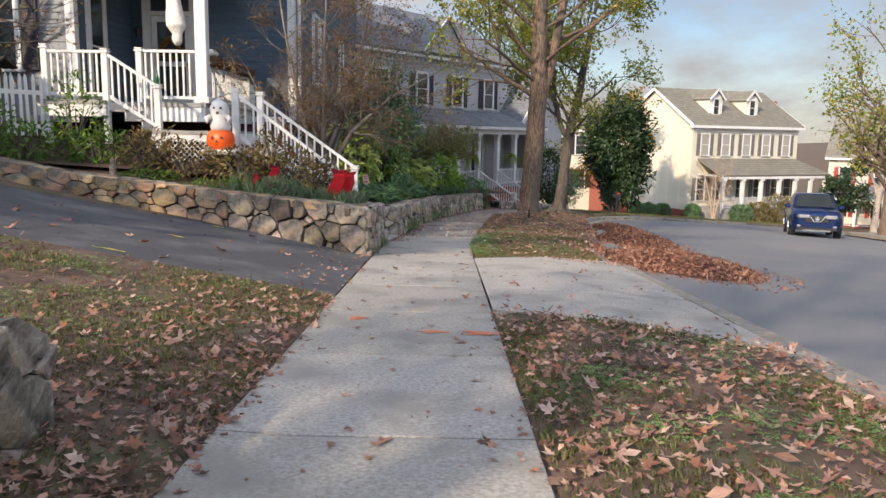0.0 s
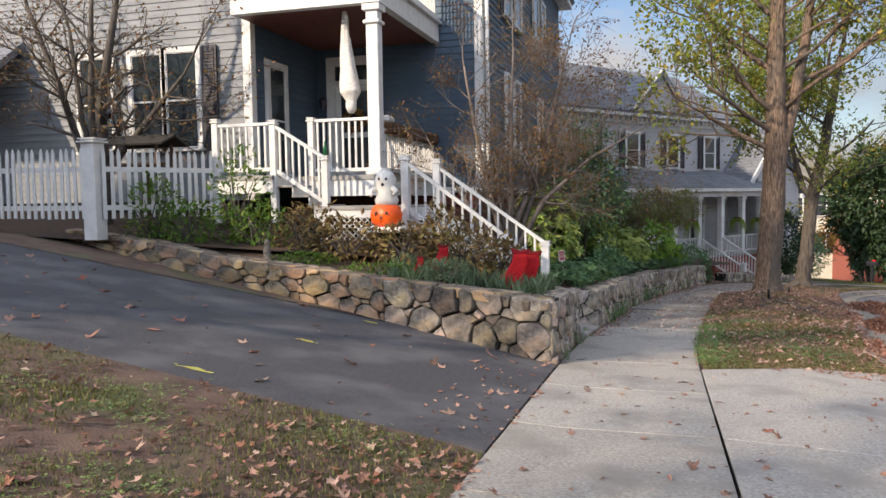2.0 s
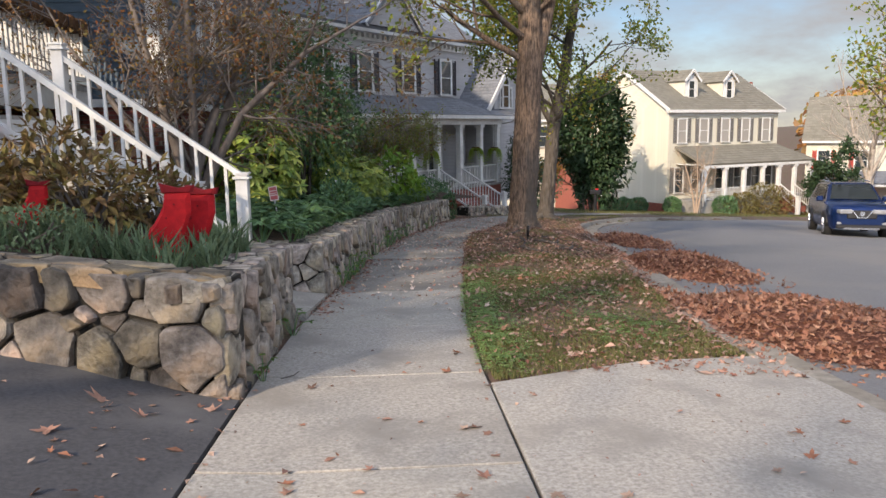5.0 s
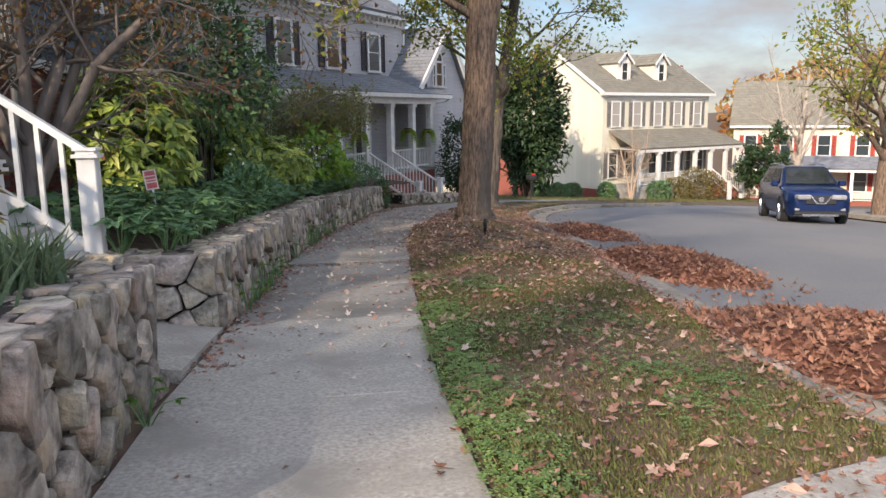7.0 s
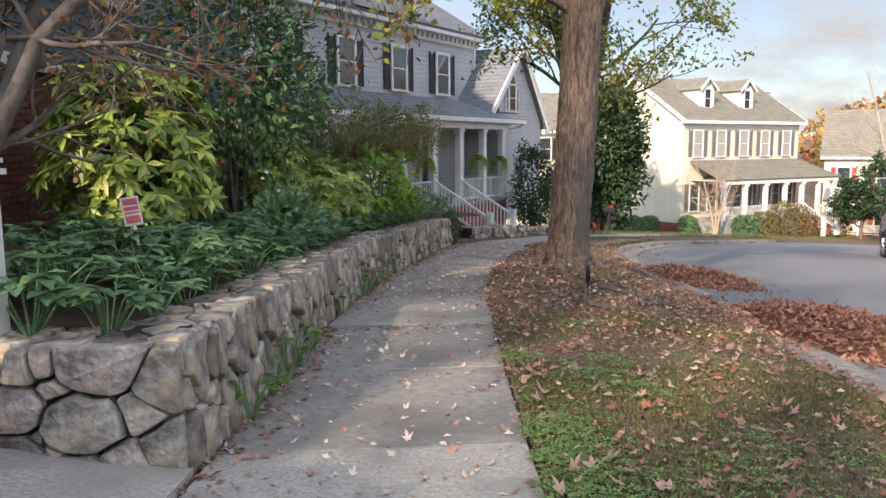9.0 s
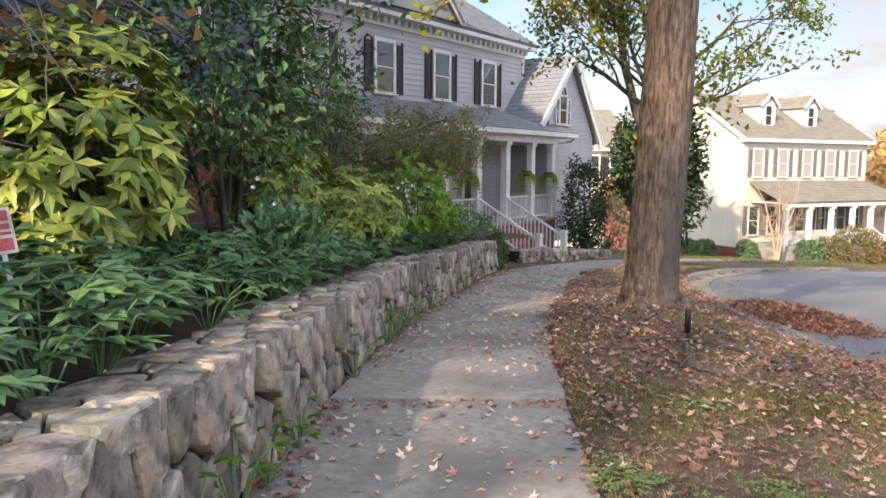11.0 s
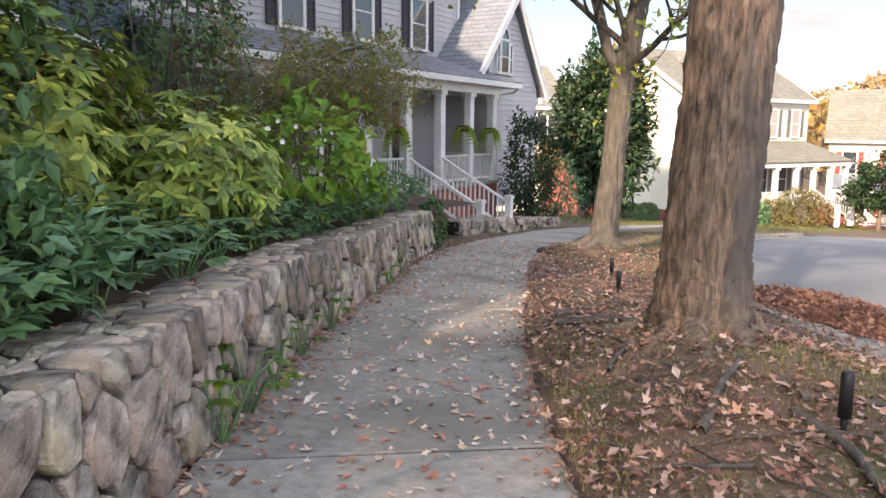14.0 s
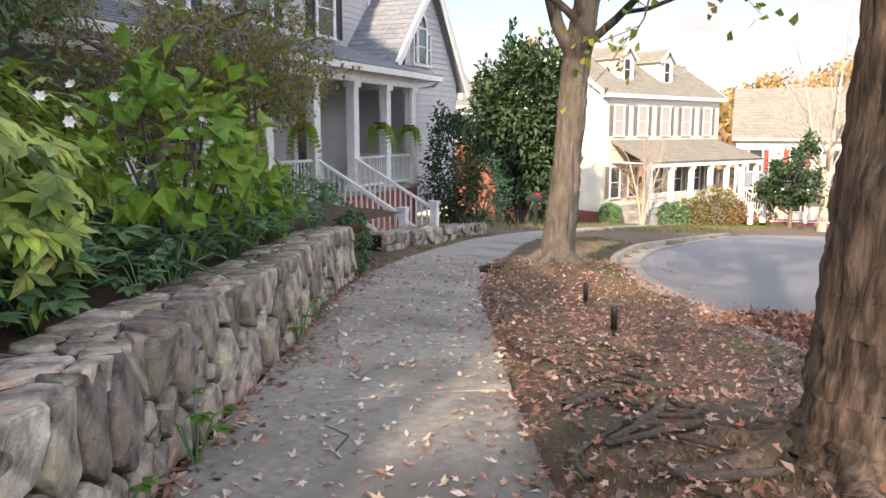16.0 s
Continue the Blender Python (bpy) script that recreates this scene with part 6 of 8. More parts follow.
# ---- shrubs and beds ----
def shrub(name, label, c, radii, n, size, mat, seed, width=0.42, category="shrub", group="", shell=0.55, lumps=0.25, stems=7, up=0.3, base=None, fold=0.25, whorl=0):
    """A leafy bush: stems and many folded leaves in an uneven outline."""
    rnd = random.Random(seed)
    z0 = base if base is not None else c[2] - radii[2]
    t = thing(name, label, category, group, pose(c[0], c[1], z0))
    lv, st = Leaves(), Tubes()
    dz = c[2] - z0
    for k in range(stems):
        d = rand_dir(rnd)
        tip = Vector((d.x * radii[0] * 0.75, d.y * radii[1] * 0.75, dz + abs(d.z) * radii[2] * 0.6))
        mid = tip * 0.5 + Vector((rnd.gauss(0, 0.04), rnd.gauss(0, 0.04), 0))
        st.add([Vector((rnd.gauss(0, 0.05), rnd.gauss(0, 0.05), -0.08)), mid, tip], [0.02 + 0.012 * radii[2], 0.014, 0.006], 5)
    for k in range(n):
        d = rand_dir(rnd)
        q = shell + (1 - shell) * rnd.random() ** 0.6
        bump = 1 + lumps * noise.noise(Vector((d.x * 2.2 + seed, d.y * 2.2, d.z * 2.2))) * 1.6
        p = Vector((d.x * radii[0], d.y * radii[1], d.z * radii[2])) * q * bump
        p.z += dz
        if p.z < 0.0:
            p.z = rnd.uniform(0.0, 0.12)
        if whorl:
            # a rosette of drooping leaves round each shoot tip
            axis = (d * 0.7 + Vector((0, 0, 0.6)) + rand_dir(rnd) * 0.3).normalized()
            e1 = axis.cross(rand_dir(rnd)).normalized()
            e2 = axis.cross(e1)
            turn = rnd.uniform(0, 6.28)
            for j in range(whorl):
                a = turn + 6.283 * j / whorl + rnd.gauss(0, 0.15)
                dd = (e1 * math.cos(a) + e2 * math.sin(a) + axis * rnd.uniform(-0.15, 0.45) - Vector((0, 0, 0.35))).normalized()
                s = size * rnd.uniform(0.7, 1.2)
                lv.leaf(p, dd, axis, s, s * width, fold)
            continue
        dd = (d * 0.8 + rand_dir(rnd) * 0.75 + Vector((0, 0, up - 0.3))).normalized()
        s = size * rnd.uniform(0.65, 1.25)
        lv.leaf(p, dd, (d * 0.5 + Vector((0, 0, 0.8)) + rand_dir(rnd) * 0.4).normalized(), s, s * width, fold)
    tagged(link("stemwork", st.mesh("stemwork", M_BARKG), t), kind="stuff")
    link("foliage", lv.mesh("foliage", mat), t)
    return t


shrub("aucuba", "rounded aucuba shrub with large speckled yellow-green leaves", (-2.38, 18.7, 0.52), (0.78, 0.72, 0.90), 420, 0.19, M_LEAF_AUC, 2, 0.36, shell=0.7, lumps=0.22, base=-0.25, fold=0.12, whorl=7)
shrub("aucuba", "spreading aucuba with yellow-green leaves over the wall", (-0.95, 22.5, -0.1), (0.7, 1.0, 0.5), 620, 0.125, M_LEAF_AUC, 3, 0.42, lumps=0.35, base=-0.7, fold=0.12, whorl=7)
shrub("aucuba", "tall yellow-green aucuba against the brick wall", (-1.55, 21.5, 0.25), (0.6, 0.8, 0.72), 620, 0.125, M_LEAF_AUC, 34, 0.42, lumps=0.4, base=-0.6, fold=0.12, whorl=7)
shrub("aucuba", "loose yellow-green shrub beside the weeping tree", (-0.95, 24.6, -0.15), (0.5, 0.8, 0.45), 260, 0.13, M_LEAF_AUC, 33, 0.38, lumps=0.35, base=-0.75, fold=0.12, whorl=7)
shrub("evergreen_tree", "tall dark glossy camellia against the brick wall", (-1.8, 20.6, 1.6), (1.15, 1.5, 1.5), 5200, 0.11, M_LEAF_DARK, 4, 0.5, category="tree", shell=0.35, lumps=0.4, stems=7, base=-0.4)
shrub("evergreen_tree", "dark evergreen reaching over the side garden", (-1.55, 24.4, 1.25), (0.95, 1.2, 1.1), 2600, 0.085, M_LEAF_DARK, 6, 0.5, category="tree", shell=0.35, lumps=0.45, stems=14, base=-0.7)
shrub("evergreen_shrub", "dark green shrub near the brick foundation", (-2.7, 19.4, 0.45), (0.7, 0.7, 0.8), 1400, 0.10, M_LEAF_DARK, 7, 0.5, lumps=0.3, base=-0.1)
shrub("evergreen_shrub", "dark shrub filling behind the long wall", (-1.1, 19.6, -0.25), (0.42, 1.0, 0.38), 1200, 0.10, M_LEAF_HEL, 9, 0.5, lumps=0.3, base=-0.65)
shrub("leafy_shrub", "large-leaved green shrub leaning over the wall", (-0.1, 24.3, -0.05), (0.5, 0.65, 0.55), 300, 0.16, M_LEAF_LIME, 10, 0.78, lumps=0.35, base=-0.85)
shrub("leafy_shrub", "large-leaved green shrub near the weeping tree", (0.3, 26.0, -0.45), (0.4, 0.5, 0.32), 220, 0.14, M_LEAF_LIME, 12, 0.78, lumps=0.35, base=-0.95)
shrub("evergreen_shrub", "dark shrub at the corner of the grey porch", (5.35, 38.4, -0.85), (0.75, 0.9, 1.6), 4200, 0.13, M_LEAF_HOLLY, 13, 0.5, lumps=0.3, base=-2.35)
shrub("evergreen_shrub", "low dark shrub beside the grey house", (6.4, 39.6, -1.5), (0.9, 1.0, 1.0), 1500, 0.13, M_LEAF_HEL, 14, 0.5, lumps=0.3, base=-2.5)
shrub("evergreen_shrub", "leafy mass below the grey porch railing", (0.9, 33.0, -1.15), (1.0, 1.4, 0.5), 1600, 0.12, M_LEAF_HEL, 16, 0.5, lumps=0.3, base=-1.7)
shrub("evergreen_tree", "dense dark broadleaf evergreen tree with rounded crown", (11.4, 50.0, 0.3), (2.1, 2.1, 3.5), 9000, 0.34, M_LEAF_HOLLY, 17, 0.5, category="tree", shell=0.45, lumps=0.35, stems=22, base=-4.1)
# withered flower bed behind the driveway wall
for i, (x, y, rx, rz, mat, lab) in enumerate((
        (-2.55, 12.55, 0.5, 0.34, M_LEAF_RUST, "withered brown-leaved shrub beside the stairs"), (-3.4, 12.5, 0.5, 0.30, M_LEAF_RUST, "withered brown-leaved shrub in the front bed"),
        (-4.3, 12.55, 0.55, 0.34, M_LEAF_RUST, "brown and yellow shrub in the front bed"), (-5.0, 12.8, 0.5, 0.4, M_LEAF_RUST, "tall withered shrub near the porch"),
        (-5.9, 12.9, 0.5, 0.36, M_LEAF_GREEN, "green and yellow leafy shrub near the porch post"), (-6.4, 13.3, 0.45, 0.75, M_LEAF_GREEN, "upright light green shrub by the porch post"),
        (-7.0, 12.75, 0.5, 0.36, M_LEAF_GREEN, "low yellow-green shrub below the fence"), (-7.7, 12.9, 0.45, 0.55, M_LEAF_GREEN, "leafy climbing plant on the picket fence"),
        (-2.2, 13.1, 0.4, 0.26, M_LEAF_RUST, "dry brown stems under the stair rail"), (-3.0, 13.1, 0.45, 0.40, M_LEAF_RUST, "dry brown stems below the landing"))):
    z = bed_z(x, y)
    shrub("garden_shrub", lab, (x, y, z + rz * 0.8), (rx, 0.35, rz), 520, 0.11, mat, 60 + i, 0.42, group="front bed shrubs", lumps=0.4, base=z, stems=12)
shrub("garden_shrub", "low grey-green spreading plant on the wall edge", (-2.6, 11.75, 0.3), (0.4, 0.22, 0.2), 700, 0.05, M_LEAF_IRIS, 81, 0.5, group="front bed shrubs", base=0.18)
shrub("garden_shrub", "mossy bright green ground plant", (-4.75, 12.15, 0.44), (0.5, 0.2, 0.1), 700, 0.05, M_LEAF_GREEN, 82, 0.5, group="front bed shrubs", base=0.38)
shrub("garden_shrub", "low green plant along the wall top", (-3.5, 11.8, 0.3), (0.6, 0.2, 0.12), 600, 0.06, M_LEAF_GREEN, 83, 0.5, group="front bed shrubs", base=0.24)


def iris(seed):
    rnd = random.Random(seed)
    lv = Leaves()
    for k in range(34):
        p = Vector((rnd.gauss(0, 0.07), rnd.gauss(0, 0.06), 0))
        d = Vector((rnd.gauss(0, 0.35), rnd.gauss(0, 0.3), 1)).normalized()
        s = Vector((rnd.gauss(0, 1), rnd.gauss(0, 1), 0)).normalized() * 0.011
        L = rnd.uniform(0.18, 0.36)
        b = len(lv.v)
        bend = Vector((d.x, d.y, -0.2)) * 0.35
        q0, q1, q2 = p, p + d * L * 0.55 + bend * L * 0.2, p + d * L + bend * L * 0.8
        lv.v += [q0 - s, q0 + s, q1 + s, q1 - s, q2]
        lv.f += [(b, b + 1, b + 2, b + 3), (b + 3, b + 2, b + 4)]
    t = thing("iris_clump", "clump of grey-green iris blades on the wall bed", "plant", "iris clumps")
    tagged(link("leafage", lv.mesh("leafage", M_LEAF_IRIS), t), kind="stuff")
    return t


rnd = random.Random(12)
kinds = [iris(s) for s in (1, 2, 3)]
spots = [(-1.42 - 0.14 * i + rnd.uniform(-0.05, 0.05), 11.25 + rnd.uniform(0, 0.75) + 0.02 * i) for i in range(15)] + [(-1.45 + rnd.uniform(-0.15, 0.1), 12.0 + 0.12 * i) for i in range(9)]
for i, (x, y) in enumerate(spots):
    m = pose(x, y, bed_z(x, y) - 0.01, 0, 0, rnd.uniform(0, 360))
    if i < 3:
        kinds[i].matrix_basis = m
    else:
        copy_thing(kinds[i % 3], m)


def hellebore(seed, mat=None, size=0.15, n=11, name="hellebore", label="dark green hellebore with fingered leaves behind the wall"):
    rnd = random.Random(seed)
    lv, st = Leaves(), Tubes()
    for k in range(n):
        a = 2 * math.pi * k / n + rnd.gauss(0, 0.3)
        r, hgt = rnd.uniform(0.06, 0.24), rnd.uniform(0.14, 0.30)
        c = Vector((math.cos(a) * r, math.sin(a) * r, hgt))
        st.add([Vector((0, 0, -0.02)), c * 0.6 + Vector((0, 0, 0.05)), c], [0.006, 0.005, 0.004], 4)
        for j in range(1, 6):
            b = a + (j - 3) * 0.55
            d = Vector((math.cos(b), math.sin(b), rnd.uniform(-0.35, 0.15))).normalized()
            lv.leaf(c, d, Vector((0, 0, 1)), size * rnd.uniform(0.8, 1.1) * (1 - 0.07 * abs(j - 3)), size * 0.5, 0.12)
    t = thing(name, label, "plant", "hellebore clumps" if name == "hellebore" else "weeds at the wall foot")
    tagged(link("stemwork", st.mesh("stemwork", M_LEAF_HEL), t), kind="stuff")
    tagged(link("leafage", lv.mesh("leafage", mat or M_LEAF_HEL), t), kind="stuff")
    return t


kinds = [hellebore(s, size=0.135) for s in (1, 2, 3, 4)]
rnd = random.Random(77)
i = 0
y = 14.95
while y < 28.0:
    for off in (0.46, 0.72, 1.0, 1.35, 1.75):
        x = wall2_x(y) - off + rnd.uniform(-0.12, 0.12)
        yy = y + rnd.uniform(-0.15, 0.15)
        if rnd.random() < 0.12:
            continue
        m = pose(x, yy, bed_z(x, yy) - 0.01, rnd.uniform(-8, 8), rnd.uniform(-8, 8), rnd.uniform(0, 360)) @ Matrix.Scale(rnd.uniform(0.8, 1.25), 4)
        if i < 4:
            kinds[i].matrix_basis = m
        else:
            o = copy_thing(kinds[i % 4], m)
            o.matrix_basis = m
        i += 1
    y += 0.36
weeds = [hellebore(s, M_LEAF_GREEN, 0.075, 6, "wall_weed", "bright green weed growing at the wall foot") for s in (8, 9)]
i = 0
for y, k in ((11.2, 0.5), (12.6, 0.6), (15.4, 0.8), (15.9, 0.7), (16.3, 0.9), (16.7, 0.8), (17.2, 0.7), (18.7, 0.8), (20.1, 1.0), (20.5, 1.0), (21.0, 0.8), (21.6, 0.7), (22.4, 0.8), (24.5, 0.8), (25.3, 0.7)):
    x = wall2_x(y) + 0.10 if y > 14 else -0.98
    m = pose(x, y, ground_z(0, y) - 0.005, 0, 0, 67 * i) @ Matrix.Scale(k * 1.35, 4)
    o = weeds[i] if i < 2 else copy_thing(weeds[i % 2], m)
    o.matrix_basis = m
    i += 1
# ivy over the end of the long wall
shrub("ivy", "dark ivy hanging over the end of the wall", (1.42, 27.95, -1.25), (0.2, 0.28, 0.42), 700, 0.07, M_LEAF_DARK, 91, 0.8, category="plant", shell=0.8, base=-1.62)


def blossom(x, y, z, seed):
    rnd = random.Random(seed)
    b = bmesh.new()
    for k in range(6):
        a = k * 1.047
        d = Vector((math.cos(a), math.sin(a), 0.4)).normalized()
        s = Vector((-math.sin(a), math.cos(a), 0)) * 0.018
        v = [b.verts.new(p) for p in (Vector((0, 0, 0)), d * 0.03 - s, d * 0.055, d * 0.03 + s)]
        b.faces.new(v)
    t = thing("camellia_blossom", "white camellia blossom on the shrub", "flower", "camellia blossoms", pose(x, y, z, rnd.uniform(40, 110), 0, rnd.uniform(-30, 40)) @ Matrix.Scale(0.42, 4))
    part("petals", b, M_PETAL, t)


for i, (x, y, z) in enumerate(((-1.2, 19.2, 0.35), (-1.25, 19.25, 0.28), (-1.1, 19.3, 0.16), (-0.25, 22.0, 0.2), (-0.2, 22.2, 0.25), (-0.15, 21.9, 0.12), (-0.1, 22.4, 0.22), (0.05, 23.9, 0.1), (0.1, 24.0, 0.16))):
    blossom(x, y, z, i)


M_LEAF_FERN = ramp_material("fern_fronds", [(0.24, 0.36, 0.05), (0.34, 0.44, 0.07), (0.16, 0.27, 0.04), (0.42, 0.46, 0.10)], 0.55, 0.45)


def hanging_fern(lx, lz, seed):
    p = GREY_M @ Vector((lx, -0.05, lz))
    rnd = random.Random(seed)
    t = thing("hanging_fern", "bright green fern hanging in the porch opening", "plant", "hanging ferns", pose(p.x, p.y, p.z))
    lv = Leaves()
    for k in range(60):
        a = rnd.uniform(0, 6.283)
        d = Vector((math.cos(a), math.sin(a), 0))
        L = rnd.uniform(0.45, 0.75)
        for j in range(14):
            u = j / 13
            q = d * L * (u - 0.3 * u * u) * 0.75 + Vector((0, 0, 0.16 * math.sin(u * 2.4) - 1.05 * u * u * L))
            for s in (-1, 1):
                dd = (Vector((-d.y * s, d.x * s, -0.9)) + d * 0.3).normalized()
                lv.quad(q, dd * 0.12 * (1.15 - u), d * 0.035)
    link("fronds", lv.mesh("fronds", M_LEAF_FERN), t)
    b = bmesh.new()
    bmesh.ops.create_cone(b, segments=12, radius1=0.1, radius2=0.16, depth=0.16, cap_ends=True, matrix=Matrix.Translation((0, 0, -0.02)))
    part("basket", b, M_MOSS, t)
    b = bmesh.new()
    ring_tube(b, [(0, 0, 0.05), (0, 0, 3.4 - lz)], [0.006, 0.006], 4)
    part("hanger", b, M_DARK, t)


for i, (lx, lz) in enumerate(((-2.85, 2.45), (-1.35, 2.4), (-6.0, 2.4), (-7.7, 2.4))):
    hanging_fern(lx, lz, 5 + i)
# shrubs before the cream house
M_LEAF_OLIVE = ramp_material("olive_brown_leaves", [(0.13, 0.12, 0.035), (0.20, 0.16, 0.05), (0.10, 0.10, 0.03), (0.22, 0.14, 0.05)], 0.7, 0.15)
CH = pose(18.75, 57.6, -4.55, 0, 0, 24.8)
for i, (lx, ly, r, rz, mat) in enumerate(((2.3, -3.0, 0.8, 0.7, M_LEAF_HEL), (3.6, -3.3, 1.1, 0.85, M_LEAF_OLIVE), (5.6, -3.3, 1.2, 1.25, M_LEAF_OLIVE), (7.2, -3.1, 1.2, 1.1, M_LEAF_RUST), (10.9, -3.1, 1.0, 0.95, M_LEAF_OLIVE), (-0.5, -1.0, 0.55, 0.6, M_LEAF_HEL), (-1.2, 1.5, 0.6, 0.55, M_LEAF_HEL), (-2.2, 3.5, 0.6, 0.6, M_LEAF_HEL), (-3.0, 1.0, 0.7, 0.5, M_LEAF_HEL))):
    p = CH @ Vector((lx, ly, 0))
    g = ground_z(p.x, p.y)
    shrub("clipped_shrub", "rounded clipped shrub before the cream house", (p.x, p.y, g + rz * 0.75), (r, r, rz), 1700, 0.17, mat, 120 + i, 0.5, group="clipped shrubs", shell=0.75, lumps=0.15, base=g)


def woods():
    """Wooded hillsides beyond the houses."""
    rnd = random.Random(99)
    lv = Leaves()
    tb = Tubes()
    for k in range(620):
        a = rnd.uniform(0.55, 1.75)
        r = rnd.uniform(88, 240)
        x, y = 10 + r * math.sin(a), 30 + r * math.cos(a)
        g = ground_z(x, y)
        hgt = rnd.uniform(7, 13)
        w = hgt * rnd.uniform(0.25, 0.4)
        tb.add([Vector((x, y, g - 1)), Vector((x + 0.2, y, g + hgt * 0.8))], [0.22, 0.08], 5)
        for j in range(46):
            d = rand_dir(rnd)
            p = Vector((x + d.x * w, y + d.y * w, g + hgt * 0.62 + d.z * hgt * 0.36))
            dd = rand_dir(rnd) * rnd.uniform(0.8, 1.6)
            lv.quad(p, dd, dd.cross(rand_dir(rnd)).normalized() * 0.55)
    wd = link("far_woods", lv.mesh("far_woods", M_LEAF_HILL), kind="stuff", label="autumn woods in orange and brown on the far hillside")
    wd["category"] = "woods"
    tr = link("trunks", tb.mesh("trunks", M_BARKG), wd)


woods()


# ---- parked car ----
M_CARBLUE = material("metallic_blue_paint", (0.008, 0.026, 0.10), 0.22, (0.006, 0.021, 0.085), 4, metallic=0.55, spec=0.7)
M_TYRE = material("tyre_rubber", (0.02, 0.02, 0.02), 0.85, None, 20)
M_CHROME = material("bright_chrome", (0.75, 0.75, 0.77), 0.15, None, 5, metallic=1.0)
M_LAMPGLASS = material("headlight_glass", (0.30, 0.31, 0.33), 0.12, None, 5, spec=0.8)
M_BLACK = material("black_plastic", (0.018, 0.018, 0.02), 0.5, None, 12)


def car(m):
    t = thing("parked_car", "dark blue compact sport utility car parked facing the walk", "car", m=m)
    # sections along y from front (0) to rear (4.65): y, half width, floor, shoulder height
    b = bmesh.new()
    secs = [(0.0, 0.62, 0.42, 0.80), (0.06, 0.80, 0.30, 0.92), (0.25, 0.88, 0.26, 0.99), (0.9, 0.92, 0.26, 1.06), (1.35, 0.92, 0.26, 1.10), (2.4, 0.92, 0.26, 1.08), (3.6, 0.92, 0.26, 1.12), (4.3, 0.90, 0.30, 1.12), (4.58, 0.84, 0.36, 1.05), (4.65, 0.70, 0.45, 0.9)]
    rings = []
    for y, w, lo, hi in secs:
        mid = (lo + hi) / 2
        prof = [(-w * 0.9, lo), (-w * 0.98, lo + 0.12), (-w, mid), (-w * 0.97, hi - 0.08), (-w * 0.86, hi), (0, hi + 0.05), (w * 0.86, hi), (w * 0.97, hi - 0.08), (w, mid), (w * 0.98, lo + 0.12), (w * 0.9, lo)]
        rings.append([b.verts.new((x, y, z)) for x, z in prof])
    for a, c in zip(rings, rings[1:]):
        for k in range(len(a) - 1):
            b.faces.new((a[k], c[k], c[k + 1], a[k + 1])).smooth = True
    b.faces.new(list(reversed(rings[0])))
    b.faces.new(rings[-1])
    bmesh.ops.recalc_face_normals(b, faces=b.faces)
    part("body", b, M_CARBLUE, t)
    b = bmesh.new()
    low = [(-0.84, 1.10, 1.05), (0.84, 1.10, 1.05), (0.84, 4.5, 1.08), (-0.84, 4.5, 1.08)]
    top = [(-0.64, 1.95, 1.62), (0.64, 1.95, 1.62), (0.64, 3.9, 1.64), (-0.64, 3.9, 1.64)]
    lo = [b.verts.new(p) for p in low]
    tp = [b.verts.new(p) for p in top]
    b.faces.new(tp)
    for k in range(4):
        b.faces.new((lo[k], lo[(k + 1) % 4], tp[(k + 1) % 4], tp[k]))
    bmesh.ops.bevel(b, geom=[e for e in b.edges if e.calc_length() > 0.1], offset=0.05, segments=2, affect="EDGES")
    part("cabin", b, M_CARBLUE, t)

    def pane(name, pts):
        q = bmesh.new()
        q.faces.new([q.verts.new(p) for p in pts])
        r = bmesh.ops.solidify(q, geom=list(q.faces), thickness=0.01)
        part(name, q, M_GLASS, t)
    pane("windscreen", [(-0.72, 1.19, 1.14), (0.72, 1.19, 1.14), (0.57, 1.86, 1.585), (-0.57, 1.86, 1.585)])
    for s in (-1, 1):
        pane("side_window", [(s * 0.835, 1.62, 1.13), (s * 0.835, 2.65, 1.13), (s * 0.672, 2.65, 1.575), (s * 0.672, 2.05, 1.575)])
        pane("side_window", [(s * 0.835, 2.75, 1.13), (s * 0.835, 4.0, 1.13), (s * 0.672, 3.75, 1.575), (s * 0.672, 2.75, 1.575)])
    for s in (-1, 1):
        for y in (0.88, 3.60):
            w = bmesh.new()
            bmesh.ops.create_cone(w, segments=24, radius1=0.355, radius2=0.355, depth=0.23, cap_ends=True, matrix=Matrix.Translation((s * 0.83, y, 0.355)) @ Matrix.Rotation(math.pi / 2, 4, "Y"))
            bmesh.ops.bevel(w, geom=list(w.edges), offset=0.02, segments=1, affect="EDGES")
            ty = part("wheel", w, M_TYRE, t)
            w = bmesh.new()
            bmesh.ops.create_cone(w, segments=20, radius1=0.22, radius2=0.24, depth=0.02, cap_ends=True, matrix=Matrix.Translation((s * 0.95, y, 0.355)) @ Matrix.Rotation(math.pi / 2, 4, "Y"))
            for k in range(5):
                a = k * 1.2566
                beam(w, (s * 0.965, y, 0.355), (s * 0.965, y + 0.21 * math.cos(a), 0.355 + 0.21 * math.sin(a)), 0.05, 0.03, (1, 0, 0))
            part("rim", w, M_CHROME, ty)
            w = bmesh.new()
            ring_tube(w, [(s * 0.90, y + 0.40 * math.cos(a), 0.37 + 0.40 * math.sin(a)) for a in (math.pi * k / 10 for k in range(11))], [0.045] * 11, 6)
            part("wheel_arch", w, M_BLACK, t)
        h = bmesh.new()
        bx(h, s * 0.48 - 0.2, -0.02, 0.74, s * 0.48 + 0.2, 0.25, 0.87, Matrix.Rotation(s * -0.25, 4, "Z"), bevel=0.03)
        part("headlight", h, M_LAMPGLASS, t)
